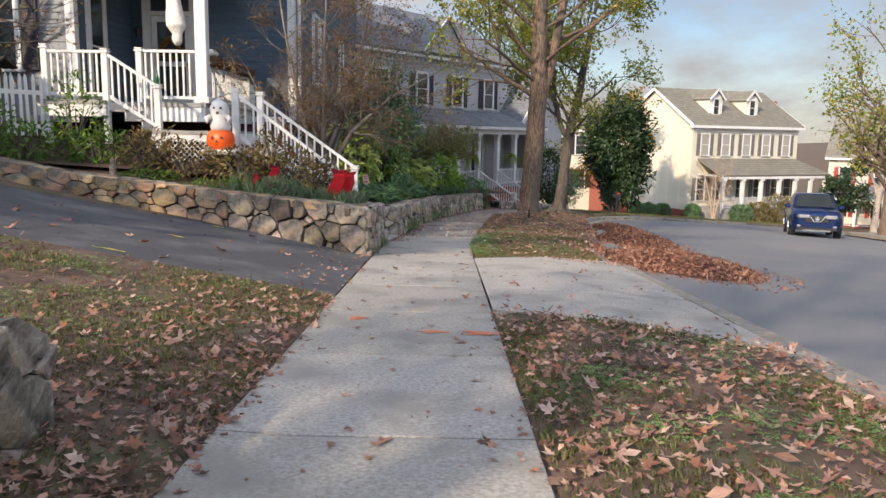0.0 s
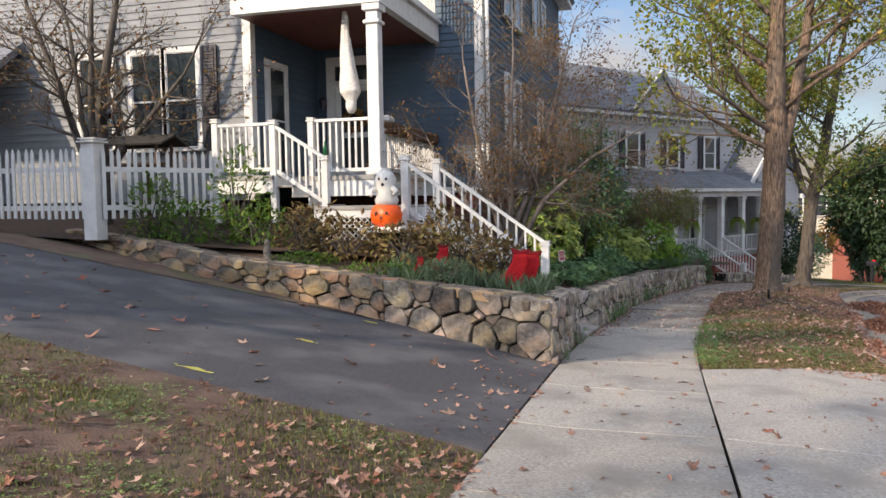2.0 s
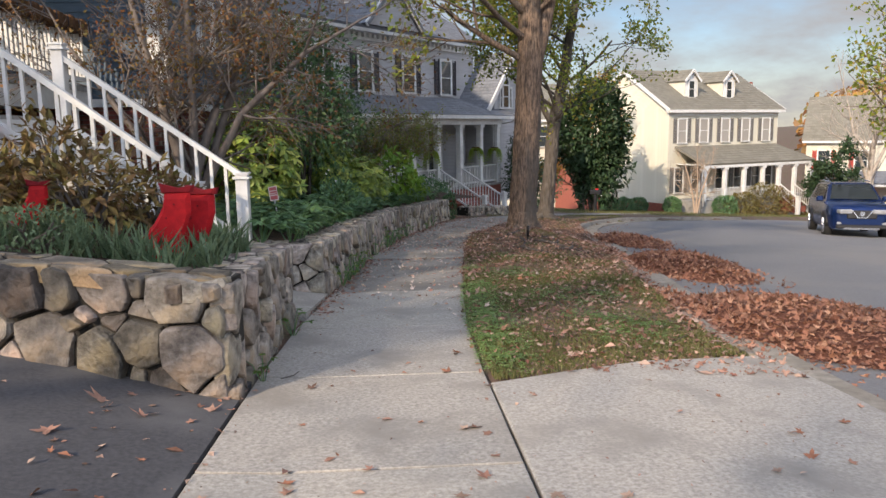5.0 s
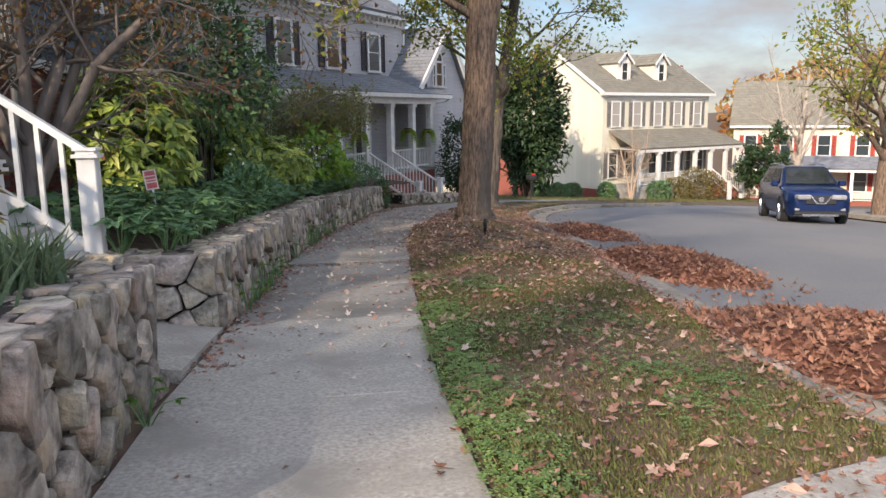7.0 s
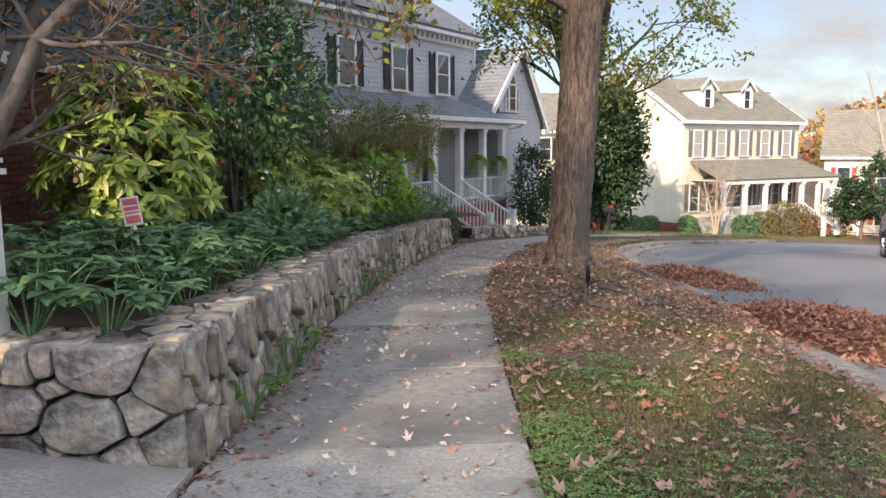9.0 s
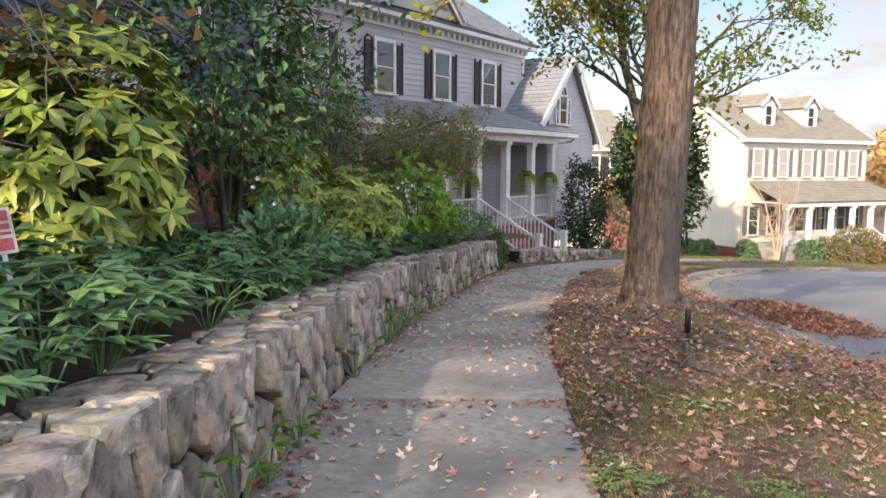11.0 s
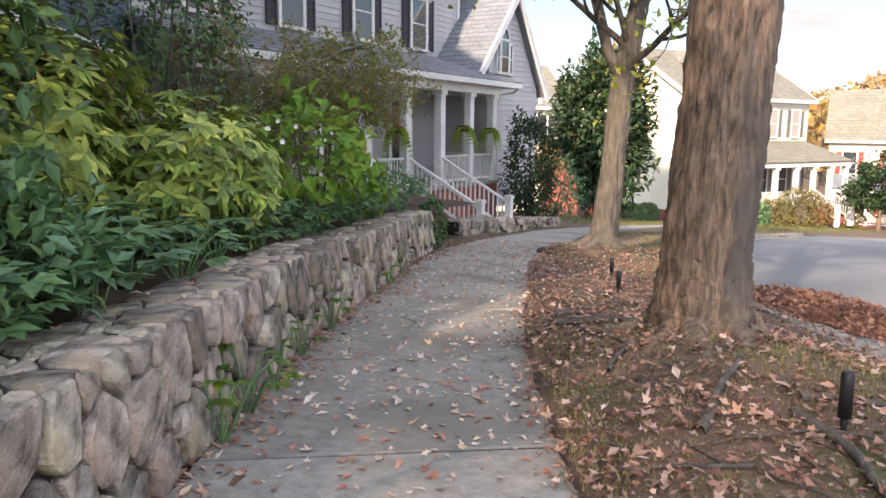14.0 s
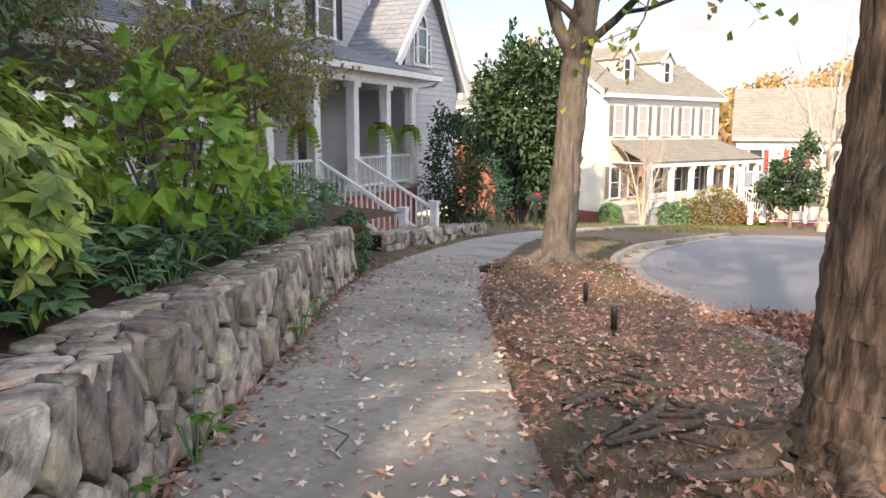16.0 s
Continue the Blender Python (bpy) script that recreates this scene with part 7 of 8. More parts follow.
        part("fog_lamp", box(s * 0.62 - 0.08, 0.0, 0.42, s * 0.62 + 0.08, 0.1, 0.5, bevel=0.02), M_LAMPGLASS, t)
        part("mirror", box(s * 0.98 - 0.11, 1.42, 1.06, s * 0.98 + 0.11, 1.56, 1.22, bevel=0.03), M_CARBLUE, t)
        r = bmesh.new()
        ring_tube(r, [(s * 0.62, 2.1, 1.67), (s * 0.64, 3.0, 1.70), (s * 0.62, 3.9, 1.67)], [0.02] * 3, 6)
        part("roof_rail", r, M_CHROME, t)
    part("grille", box(-0.42, -0.045, 0.60, 0.42, 0.05, 0.84, bevel=0.02), M_BLACK, t)
    b = bmesh.new()
    beam(b, (-0.28, -0.055, 0.84), (-0.12, -0.06, 0.63), 0.03, 0.05, (0, 1, 0))
    beam(b, (0.28, -0.055, 0.84), (0.12, -0.06, 0.63), 0.03, 0.05, (0, 1, 0))
    beam(b, (-0.13, -0.06, 0.63), (0.13, -0.06, 0.63), 0.03, 0.05, (0, 1, 0))
    bmesh.ops.create_cone(b, segments=16, radius1=0.075, radius2=0.075, depth=0.02, cap_ends=True, matrix=Matrix.Translation((0, -0.06, 0.74)) @ Matrix.Rotation(math.pi / 2, 4, "X"))
    part("grille_trim", b, M_CHROME, t)
    part("lower_bumper", box(-0.72, -0.03, 0.30, 0.72, 0.15, 0.42, bevel=0.03), M_BLACK, t)
    part("skid_strip", box(-0.5, -0.045, 0.28, 0.5, 0.0, 0.33), M_CHROME, t)


CAR_X, CAR_Y = 14.45, 29.0
car(pose(CAR_X, CAR_Y, ground_z(CAR_X, CAR_Y + 1) - 0.15, -3.2, 0, -21) @ Matrix.Diagonal((1, 1, 1.07, 1)))


def mailbox(x, y, rz):
    t = thing("mailbox", "black mailbox on a dark post by the street", "mailbox", m=pose(x, y, ground_z(x, y), 0, 0, rz))
    part("post", box(-0.06, -0.06, -0.2, 0.06, 0.06, 1.15), M_BLACK, t)
    b = bmesh.new()
    bx(b, -0.1, -0.32, 1.0, 0.1, 0.3, 1.14)
    bmesh.ops.create_cone(b, segments=16, radius1=0.1, radius2=0.1, depth=0.62, cap_ends=True, matrix=Matrix.Translation((0, -0.01, 1.14)) @ Matrix.Rotation(math.pi / 2, 4, "X"))
    part("box", b, M_BLACK, t)
    part("flag", box(0.105, -0.1, 1.1, 0.115, 0.1, 1.3), M_RED, t)


mailbox(10.73, 46.6, 40)


def path_light(x, y, top):
    t = thing("path_light", "small black garden path light beside the walk", "garden light", "path lights", pose(x, y, top - 0.26))
    b = bmesh.new()
    ring_tube(b, [(0, 0, -0.15), (0, 0, 0.2)], [0.014, 0.014], 8)
    part("stake", b, M_BLACK, t)
    b = bmesh.new()
    ring_tube(b, [(0, 0, 0.07), (0, 0, 0.25), (0, 0, 0.262)], [0.026, 0.026, 0.018], 12)
    part("lamp_head", b, M_BLACK, t)


for x, y in ((2.23, 19.6), (3.16, 24.75), (3.66, 26.4)):
    path_light(x, y, soil_z(x, y) + 0.25)

# ---- spray paint on the walk ----
M_SPRAY = material("orange_spray_paint", (0.75, 0.16, 0.06), 0.85, (0.45, 0.26, 0.18), 25, 8, 0.2, 100)


def spray(x, y, w, h, seed, label, mat=None):
    rnd = random.Random(seed)
    b = bmesh.new()
    for k in range(46):
        px, py = rnd.gauss(0, w * 0.36), rnd.gauss(0, h * 0.36)
        r = rnd.uniform(0.010, 0.032) * max(0.4, 1 - abs(px / w))
        vs = []
        for j in range(7):
            a = j * 0.8976
            rr = r * rnd.uniform(0.6, 1.2)
            xx, yy = x + px + rr * 2.2 * math.cos(a), y + py + rr * math.sin(a)
            vs.append(b.verts.new((xx, yy, ground_z(xx, yy) + 0.004 + 0.0004 * (k % 9))))
        b.faces.new(vs)
    me = bpy.data.meshes.new("spray_mark")
    b.to_mesh(me)
    b.free()
    me.materials.append(mat or M_SPRAY)
    tagged(link("spray_mark", me), label, "paint mark", "spray marks")


spray(0.30, 5.62, 0.30, 0.09, 1, "smudged orange spray paint on grey concrete")
spray(-0.05, 5.65, 0.16, 0.05, 2, "short orange spray paint streak on concrete")
M_YELLOW = material("yellow_marking_paint", (0.62, 0.58, 0.10), 0.8, (0.35, 0.33, 0.12), 25, 8, 0.2, 100)
for i, (x, y, r) in enumerate(((-3.32, 9.26, 0.15), (-3.35, 7.5, 0.2), (-3.3, 11.0, 0.12))):
    spray(x, y, r, 0.03, 11 + i, "short yellow paint dash on the driveway", M_YELLOW)
spray(-0.75, 6.15, 0.2, 0.12, 3, "faint orange spray blotch on concrete edge")


# ---- lawn, litter and leaf piles ----
def on_walk(x, y, e=0.0):
    return abs(x - walk_x(y)) < 0.74 + e


def green(x, y):
    return noise.noise((x * 0.8 + 3.1, y * 0.8, 0.7)) + 0.5 * noise.noise((x * 2.7, y * 2.7, 4.2))


def blades(name, label, x0, x1, y0, y1, n, hgt, mat, seed, cut=-0.1, inside=None):
    rnd = random.Random(seed)
    v, f = [], []
    for k in range(n):
        x, y = rnd.uniform(x0, x1), rnd.uniform(y0, y1)
        if on_walk(x, y, 0.02) or x > curb_x(y) - 0.2 or (inside and not inside(x, y)):
            continue
        g = green(x, y)
        if g < cut + rnd.gauss(0, 0.12):
            continue
        z = soil_z(x, y) + 0.03 * noise.noise((x * 1.1, y * 1.1, 0.3)) - 0.01
        h = hgt * rnd.uniform(0.5, 1.3) * (0.8 + 0.5 * max(0, g))
        a = rnd.uniform(0, 6.283)
        dx, dy = math.cos(a), math.sin(a)
        lean = rnd.uniform(0.1, 0.9) * h
        w = 0.0035 + 0.06 * h * rnd.uniform(0.5, 1)
        b = len(v)
        v += [(x - dy * w, y + dx * w, z), (x + dy * w, y - dx * w, z), (x + dx * lean * 0.4 + dy * w * 0.7, y + dy * lean * 0.4 - dx * w * 0.7, z + h * 0.6), (x + dx * lean, y + dy * lean, z + h)]
        f += [(b, b + 1, b + 2), (b, b + 2, b + 3)]
    ob = link(name, mesh_of(name, v, f, [mat]), kind="stuff", label=label)
    ob["category"] = "grass"


def clover(name, label, spots, mat, seed):
    """Low ground cover: small three-leaved sprigs in clumps."""
    rnd = random.Random(seed)
    v, f = [], []
    for cx, cy, rx, ry, n in spots:
        for k in range(n):
            x, y = rnd.gauss(cx, rx), rnd.gauss(cy, ry)
            if on_walk(x, y, -0.03) or not not_apron(x, y):
                continue
            lump = 0.5 + noise.noise((x * 5, y * 5, seed))
            z = soil_z(x, y) + 0.03 * noise.noise((x * 1.1, y * 1.1, 0.3)) + rnd.uniform(0.01, 0.045) * max(0.2, lump + 0.5)
            a = rnd.uniform(0, 6.283)
            r = rnd.uniform(0.008, 0.017)
            for j in range(3):
                c, q = math.cos(a + 2.094 * j), math.sin(a + 2.094 * j)
                up = rnd.uniform(-0.25, 0.5) * r
                b = len(v)
                v += [(x, y, z), (x + r * (c - 0.55 * q), y + r * (q + 0.55 * c), z + up * 0.7), (x + 1.35 * r * c, y + 1.35 * r * q, z + up), (x + r * (c + 0.55 * q), y + r * (q - 0.55 * c), z + up * 0.5)]
                f.append((b, b + 1, b + 2, b + 3))
    ob = link(name, mesh_of(name, v, f, [mat]), kind="stuff", label=label)
    ob["category"] = "ground cover"


not_apron = lambda x, y: not (0.3 < x and apron_near(x) - 0.04 < y < apron_far(x) + 0.03)
not_drive = lambda x, y: y < 7.2
blades("grass", "short green lawn grass between walk and curb", 0.4, 2.8, 0.3, 6.7, 36000, 0.045, M_GRASS, 1, -0.12, not_apron)
blades("grass", "patchy lawn grass above the driveway edge", -5.5, -1.0, 0.8, 7.2, 60000, 0.04, M_GRASS, 2, -0.12, not_drive)
blades("grass", "green and dry grass on the strip past the driveway", 0.5, 4.0, 11.0, 18.5, 75000, 0.042, M_GRASS, 3, -0.12, not_apron)
blades("dry_grass", "dry brown grass on the strip past the driveway", 0.5, 4.6, 11.0, 22, 90000, 0.032, M_GRASSDRY, 4, -0.75, not_apron)
blades("grass", "clover and grass crowding the walk's edge", 0.5, 1.1, 11.1, 16.5, 14000, 0.045, M_GRASS, 5, -0.3, not_apron)
blades("grass", "lawn round the far street tree", 3.0, 9.0, 27, 38, 22000, 0.06, M_GRASS, 6, -0.1)
blades("grass", "lawn before the far houses", 8, 34, 42, 60, 30000, 0.12, M_GRASS, 7, -0.3, lambda x, y: not on_walk(x, y, 0.1))


M_CLOVER = ramp_material("clover_leaves", [(0.14, 0.25, 0.07), (0.21, 0.32, 0.09), (0.10, 0.18, 0.06), (0.28, 0.37, 0.12), (0.14, 0.26, 0.11)], 0.6, 0.3)
crng = random.Random(61)
clover("clover", "bright green clover crowding the strip's edge", [(walk_x(y) + 0.9, y, 0.13, 0.25, 520) for y in (11.6, 12.1, 12.6, 13.1, 13.6, 14.1, 14.6, 15.0)] + [(crng.uniform(1.0, 2.4), crng.uniform(11.6, 15.8), 0.16, 0.18, 130) for k in range(14)] + [(crng.uniform(0.9, 1.8), crng.uniform(16, 18), 0.12, 0.15, 160) for k in range(6)], M_CLOVER, 3)
clover("clover", "low green weeds scattered through the near lawn", [(crng.uniform(0.7, 2.5), crng.uniform(2.0, 5.8), 0.15, 0.15, 150) for k in range(16)] + [(crng.uniform(-4.6, -1.6), crng.uniform(3.6, 7.0), 0.2, 0.16, 110) for k in range(16)], M_CLOVER, 4)


def litter(name, label, x0, x1, y0, y1, n, r0, r1, mat, seed, where=None, tilt=0.35, lobes=5, lift=0.0, height=None):
    rnd = random.Random(seed)
    lv = Leaves()
    for k in range(n):
        x, y = rnd.uniform(x0, x1), rnd.uniform(y0, y1)
        if where and not where(x, y, rnd):
            continue
        if height:
            z = height(x, y)
        elif on_walk(x, y, 0.02):
            z = ground_z(x, y) + 0.002
        elif x > curb_x(y) - 0.02:
            z = ground_z(x, y) - 0.148
        elif -14 < x < -1.05 and 7.25 < y < 11.3 or (0.4 < x and apron_near(x) < y < apron_far(x)):
            z = ground_z(x, y) + 0.002
        else:
            z = soil_z(x, y) + 0.03 * noise.noise((x * 1.1, y * 1.1, 0.3)) + lift * rnd.random()
        lv.star(Vector((x, y, z)), r0 + (r1 - r0) * rnd.random() ** 1.7, rnd, tilt, lobes)
    ob = link(name, lv.mesh(name, mat), kind="stuff", label=label)
    ob["category"] = "leaves"


off_walk = lambda x, y, r: not on_walk(x, y, -0.02) and x < curb_x(y)
litter("leaf_litter", "dry reddish maple leaves over the near lawn strip", 0.35, 2.8, 0.4, 6.6, 3000, 0.018, 0.066, M_LEAF_FALL, 1, lambda x, y, r: off_walk(x, y, r) and y < apron_near(x) + 0.05, 0.4, lift=0.05)
litter("leaf_litter", "dry brown leaves over the bank beside the walk", -5.0, -0.95, 0.5, 7.2, 3200, 0.018, 0.066, M_LEAF_FALL, 2, lambda x, y, r: off_walk(x, y, r) and (y > 2.0 or x > -3) and r.random() < 0.25 + 0.75 * max(0, 1 - (y - 2) / 6), 0.4, lift=0.04)
litter("leaf_litter", "scattered maple leaves on the concrete walk", -1.1, 0.5, 1.0, 12.0, 230, 0.02, 0.07, M_LEAF_FALL, 3, lambda x, y, r: on_walk(x, y) and r.random() < 0.35 + 0.65 * abs((x + 0.3) / 0.74) ** 2, 0.2)
litter("leaf_litter", "oak and maple leaves scattered on the driveway", -9, -1.1, 7.3, 11.2, 110, 0.025, 0.12, M_LEAF_FALL, 4, lambda x, y, r: True, 0.3)
litter("leaf_litter", "leaves gathered where driveway meets the walk", -1.7, -1.0, 7.2, 10.8, 80, 0.02, 0.06, M_LEAF_FALL, 14, lambda x, y, r: True, 0.3)
litter("leaf_litter", "leaves scattered over the concrete apron and gutter", 0.5, 3.4, 6.7, 11.5, 90, 0.02, 0.06, M_LEAF_FALL, 5, lambda x, y, r: True, 0.3)
litter("leaf_litter", "brown leaves among the grass of the strip", 0.5, 5.2, 11.2, 20, 5200, 0.012, 0.06, M_LEAF_FALL, 6, lambda x, y, r: off_walk(x, y, r), 0.4, lift=0.04)
litter("leaf_litter", "thick brown leaf cover round the street trees", 0.6, 5.6, 18.5, 30, 16000, 0.013, 0.038, M_LEAF_FALL, 7, lambda x, y, r: off_walk(x, y, r), 0.45, lift=0.03)
litter("leaf_litter", "pinkish maple leaves crowding the walk's upper edge", -2.4, -0.75, 0.6, 7.0, 1900, 0.02, 0.07, M_LEAF_FALL, 41, lambda x, y, r: x + 1.03 < 0.12 * r.random() and r.random() < 1.1 + 0.75 * (x + 1.0), 0.4, lift=0.03)
litter("leaf_litter", "pale dry maple leaves over the near lawn strip", 0.4, 2.8, 0.4, 6.6, 560, 0.02, 0.062, M_LEAF_PINK, 42, lambda x, y, r: off_walk(x, y, r) and y < apron_near(x) + 0.03, 0.45, lift=0.06)
litter("leaf_litter", "pale dry leaves over the bank beside the walk", -4.6, -0.95, 0.5, 7.1, 520, 0.02, 0.06, M_LEAF_PINK, 43, lambda x, y, r: off_walk(x, y, r) and r.random() < 0.3 + 0.7 * max(0, 1 - (y - 2) / 5), 0.45, lift=0.05)
litter("leaf_litter", "pale and rust maple leaves on the strip grass", 0.6, 4.2, 11.4, 19, 420, 0.018, 0.058, M_LEAF_PINK, 44, lambda x, y, r: off_walk(x, y, r), 0.45, lift=0.06)
litter("leaf_litter", "leaf crumbs and soil spilling over the walk's edges", -1.3, 1.4, 0.8, 17.5, 9000, 0.006, 0.03, M_LEAF_FALL, 45, lambda x, y, r: abs(abs(x - walk_x(y)) - 0.74) < abs(r.gauss(0, 0.05)) and not (x > 0.3 and 6.5 < y < 11.0), 0.4, lift=0.012)
litter("leaf_litter", "crumbled dry leaf bits through the strip grass", 0.5, 5.0, 11.2, 20, 9000, 0.006, 0.02, M_LEAF_FALL, 36, lambda x, y, r: off_walk(x, y, r), 0.5, 3, lift=0.035)
litter("leaf_litter", "pale curled leaves strewn on the shaded walk", -1.0, 4.5, 13.0, 31, 11000, 0.016, 0.046, M_LEAF_PALE, 8, lambda x, y, r: on_walk(x, y) and y > 13 + 6 * r.random(), 0.35)
litter("leaf_litter", "leaf drift along the foot of the long wall", -1.0, 2.0, 13.5, 28, 30000, 0.016, 0.045, M_LEAF_FALL, 9, lambda x, y, r: -0.04 < x - (walk_x(y) - 0.74) < abs(r.gauss(0, 0.13)), 0.4)
litter("leaf_litter", "leaf drift along the walk's right edge", 0.2, 4.0, 16, 30, 16000, 0.016, 0.042, M_LEAF_FALL, 10, lambda x, y, r: abs(x - (walk_x(y) + 0.74)) < abs(r.gauss(0, 0.08)), 0.4, lift=0.02)
litter("leaf_litter", "pale leaves on the strip round the trees", 0.6, 5.6, 17, 30, 3600, 0.014, 0.045, M_LEAF_PINK, 11, lambda x, y, r: off_walk(x, y, r), 0.45, lift=0.05)
litter("leaf_litter", "leaves drifted along the gutter", 2.6, 8, 11, 34, 7000, 0.02, 0.06, M_LEAF_PILE, 12, lambda x, y, r: -0.25 < x - curb_x(y) < abs(r.gauss(0, 0.6)), 0.4)
litter("leaf_litter", "debris and leaves in the cracked walk joint", -0.6, 0.95, 17.9, 18.35, 160, 0.015, 0.045, M_LEAF_FALL, 13, lambda x, y, r: on_walk(x, y), 0.4)
litter("leaf_litter", "leaves lying on top of the long stone wall", -2, 2, 14.7, 28, 700, 0.02, 0.05, M_LEAF_PALE, 15, lambda x, y, r: -0.36 < x - wall2_x(y) < -0.03, 0.3, height=lambda x, y: wall2_top(y) + 0.012)


M_CHIP = ramp_material("bark_mulch", [(0.13, 0.08, 0.062), (0.19, 0.115, 0.085), (0.08, 0.052, 0.042), (0.27, 0.18, 0.135), (0.15, 0.10, 0.08)], 0.9, 0.0)
litter("bark_mulch", "dark shredded bark mulch on the near bank", -3.6, -1.0, 0.4, 5.2, 20000, 0.008, 0.026, M_CHIP, 31, lambda x, y, r: off_walk(x, y, r) and r.random() < 1.25 - 0.22 * y + 0.2 * (x + 1), 0.6, 2, lift=0.015)
litter("bark_mulch", "crumbled bark and leaf debris round the street trees", 0.6, 5.6, 17.0, 29, 15000, 0.008, 0.028, M_CHIP, 32, lambda x, y, r: off_walk(x, y, r), 0.6, 2, lift=0.015)
litter("leaf_crumbs", "crumbled leaf bits over the walk and apron", -1.1, 3.2, 1.0, 30, 2600, 0.005, 0.013, M_LEAF_FALL, 33, lambda x, y, r: x < 0.6 or on_walk(x, y) or 6.7 < y < 11.2, 0.4, 3)


def leaf_pile(cx, cy, rx, ry, h, n, seed, label):
    rnd = random.Random(seed)

    def hz(x, y):
        q = ((x - cx) / rx) ** 2 + ((y - cy) / ry) ** 2
        g = ground_z(x, y) - 0.15 if x > curb_x(y) else soil_z(x, y)
        return g + h * max(0, 1 - q) ** 0.8 * (1 + 0.5 * noise.noise((x * 1.5, y * 1.5, seed))) - 0.01
    t = thing("leaf_pile", label, "leaf pile", "leaf piles")
    v, f = [], []
    n1 = 24
    for i in range(n1 + 1):
        for j in range(n1 + 1):
            x, y = cx + rx * (2 * i / n1 - 1), cy + ry * (2 * j / n1 - 1)
            v.append((x, y, hz(x, y) - 0.02))
    for i in range(n1):
        for j in range(n1):
            a = i * (n1 + 1) + j
            f.append((a, a + n1 + 1, a + n1 + 2, a + 1))
    link("core", mesh_of("core", v, f, [M_PILECORE], True), t)
    lv = Leaves()
    for k in range(n):
        a, q = rnd.uniform(0, 6.283), math.sqrt(rnd.random()) * (1.08 if rnd.random() < 0.85 else 1.45)
        x, y = cx + rx * q * math.cos(a), cy + ry * q * math.sin(a)
        lv.star(Vector((x, y, hz(x, y) + rnd.uniform(-0.01, 0.05))), rnd.uniform(0.028, 0.06), rnd, 0.7)
    tagged(link("leaves", lv.mesh("leaves", M_LEAF_PILE), t), kind="stuff")


M_PILECORE = material("matted_leaves", (0.16, 0.06, 0.035), 0.95, (0.09, 0.035, 0.022), 30, 8, 1.0, 60)
leaf_pile(4.3, 13.9, 1.4, 2.1, 0.24, 4600, 1, "long heap of raked rust-brown leaves on the road edge")
leaf_pile(4.98, 19.3, 0.95, 1.9, 0.24, 3200, 2, "heap of raked rust-brown leaves against the curb")
leaf_pile(5.75, 24.9, 0.85, 1.7, 0.16, 2000, 3, "small heap of raked leaves near the street tree")


def twigs():
    rnd = random.Random(21)
    tb = Tubes()
    for k in range(420):
        x, y = rnd.uniform(-3.5, 4.5), rnd.uniform(1, 28)
        if x > curb_x(y) - 0.2 or (-14 < x < -1.05 and y > 7.2) or (x > 0.4 and 6.5 < y < 11.5):
            continue
        if on_walk(x, y) and rnd.random() < 0.97:
            continue
        a, L = rnd.uniform(0, 6.283), rnd.uniform(0.06, 0.4)
        z = (ground_z(x, y) if on_walk(x, y) else soil_z(x, y)) + 0.012
        d = Vector((math.cos(a), math.sin(a), rnd.gauss(0, 0.05)))
        s = Vector((-d.y, d.x, 0)) * rnd.gauss(0, 0.05)
        tb.add([Vector((x, y, z)), Vector((x, y, z)) + d * L * 0.5 + s, Vector((x, y, z)) + d * L], [0.005, 0.004, 0.002], 4)
    for k in range(64):
        a0 = rnd.uniform(0, 6.283)
        x, y = walk_x(21) + 1.6 + rnd.gauss(0, 0.6), rnd.uniform(18.6, 25)
        pts = []
        for i in range(8):
            a0 += rnd.gauss(0, 0.25)
            x, y = x + 0.13 * math.cos(a0), y + 0.13 * math.sin(a0)
            if on_walk(x, y, 0.05):
                break
            pts.append(Vector((x, y, soil_z(x, y) + 0.012)))
        root_r = rnd.uniform(0.01, 0.034)
        if len(pts) > 3:
            tb.add(pts, [root_r * (1 - 0.6 * i / len(pts)) for i in range(len(pts))], 6)
    ob = link("twigs", tb.mesh("twigs", M_BARKG), kind="stuff", label="fallen twigs and surface roots over the soil")
    ob["category"] = "twigs"


twigs()


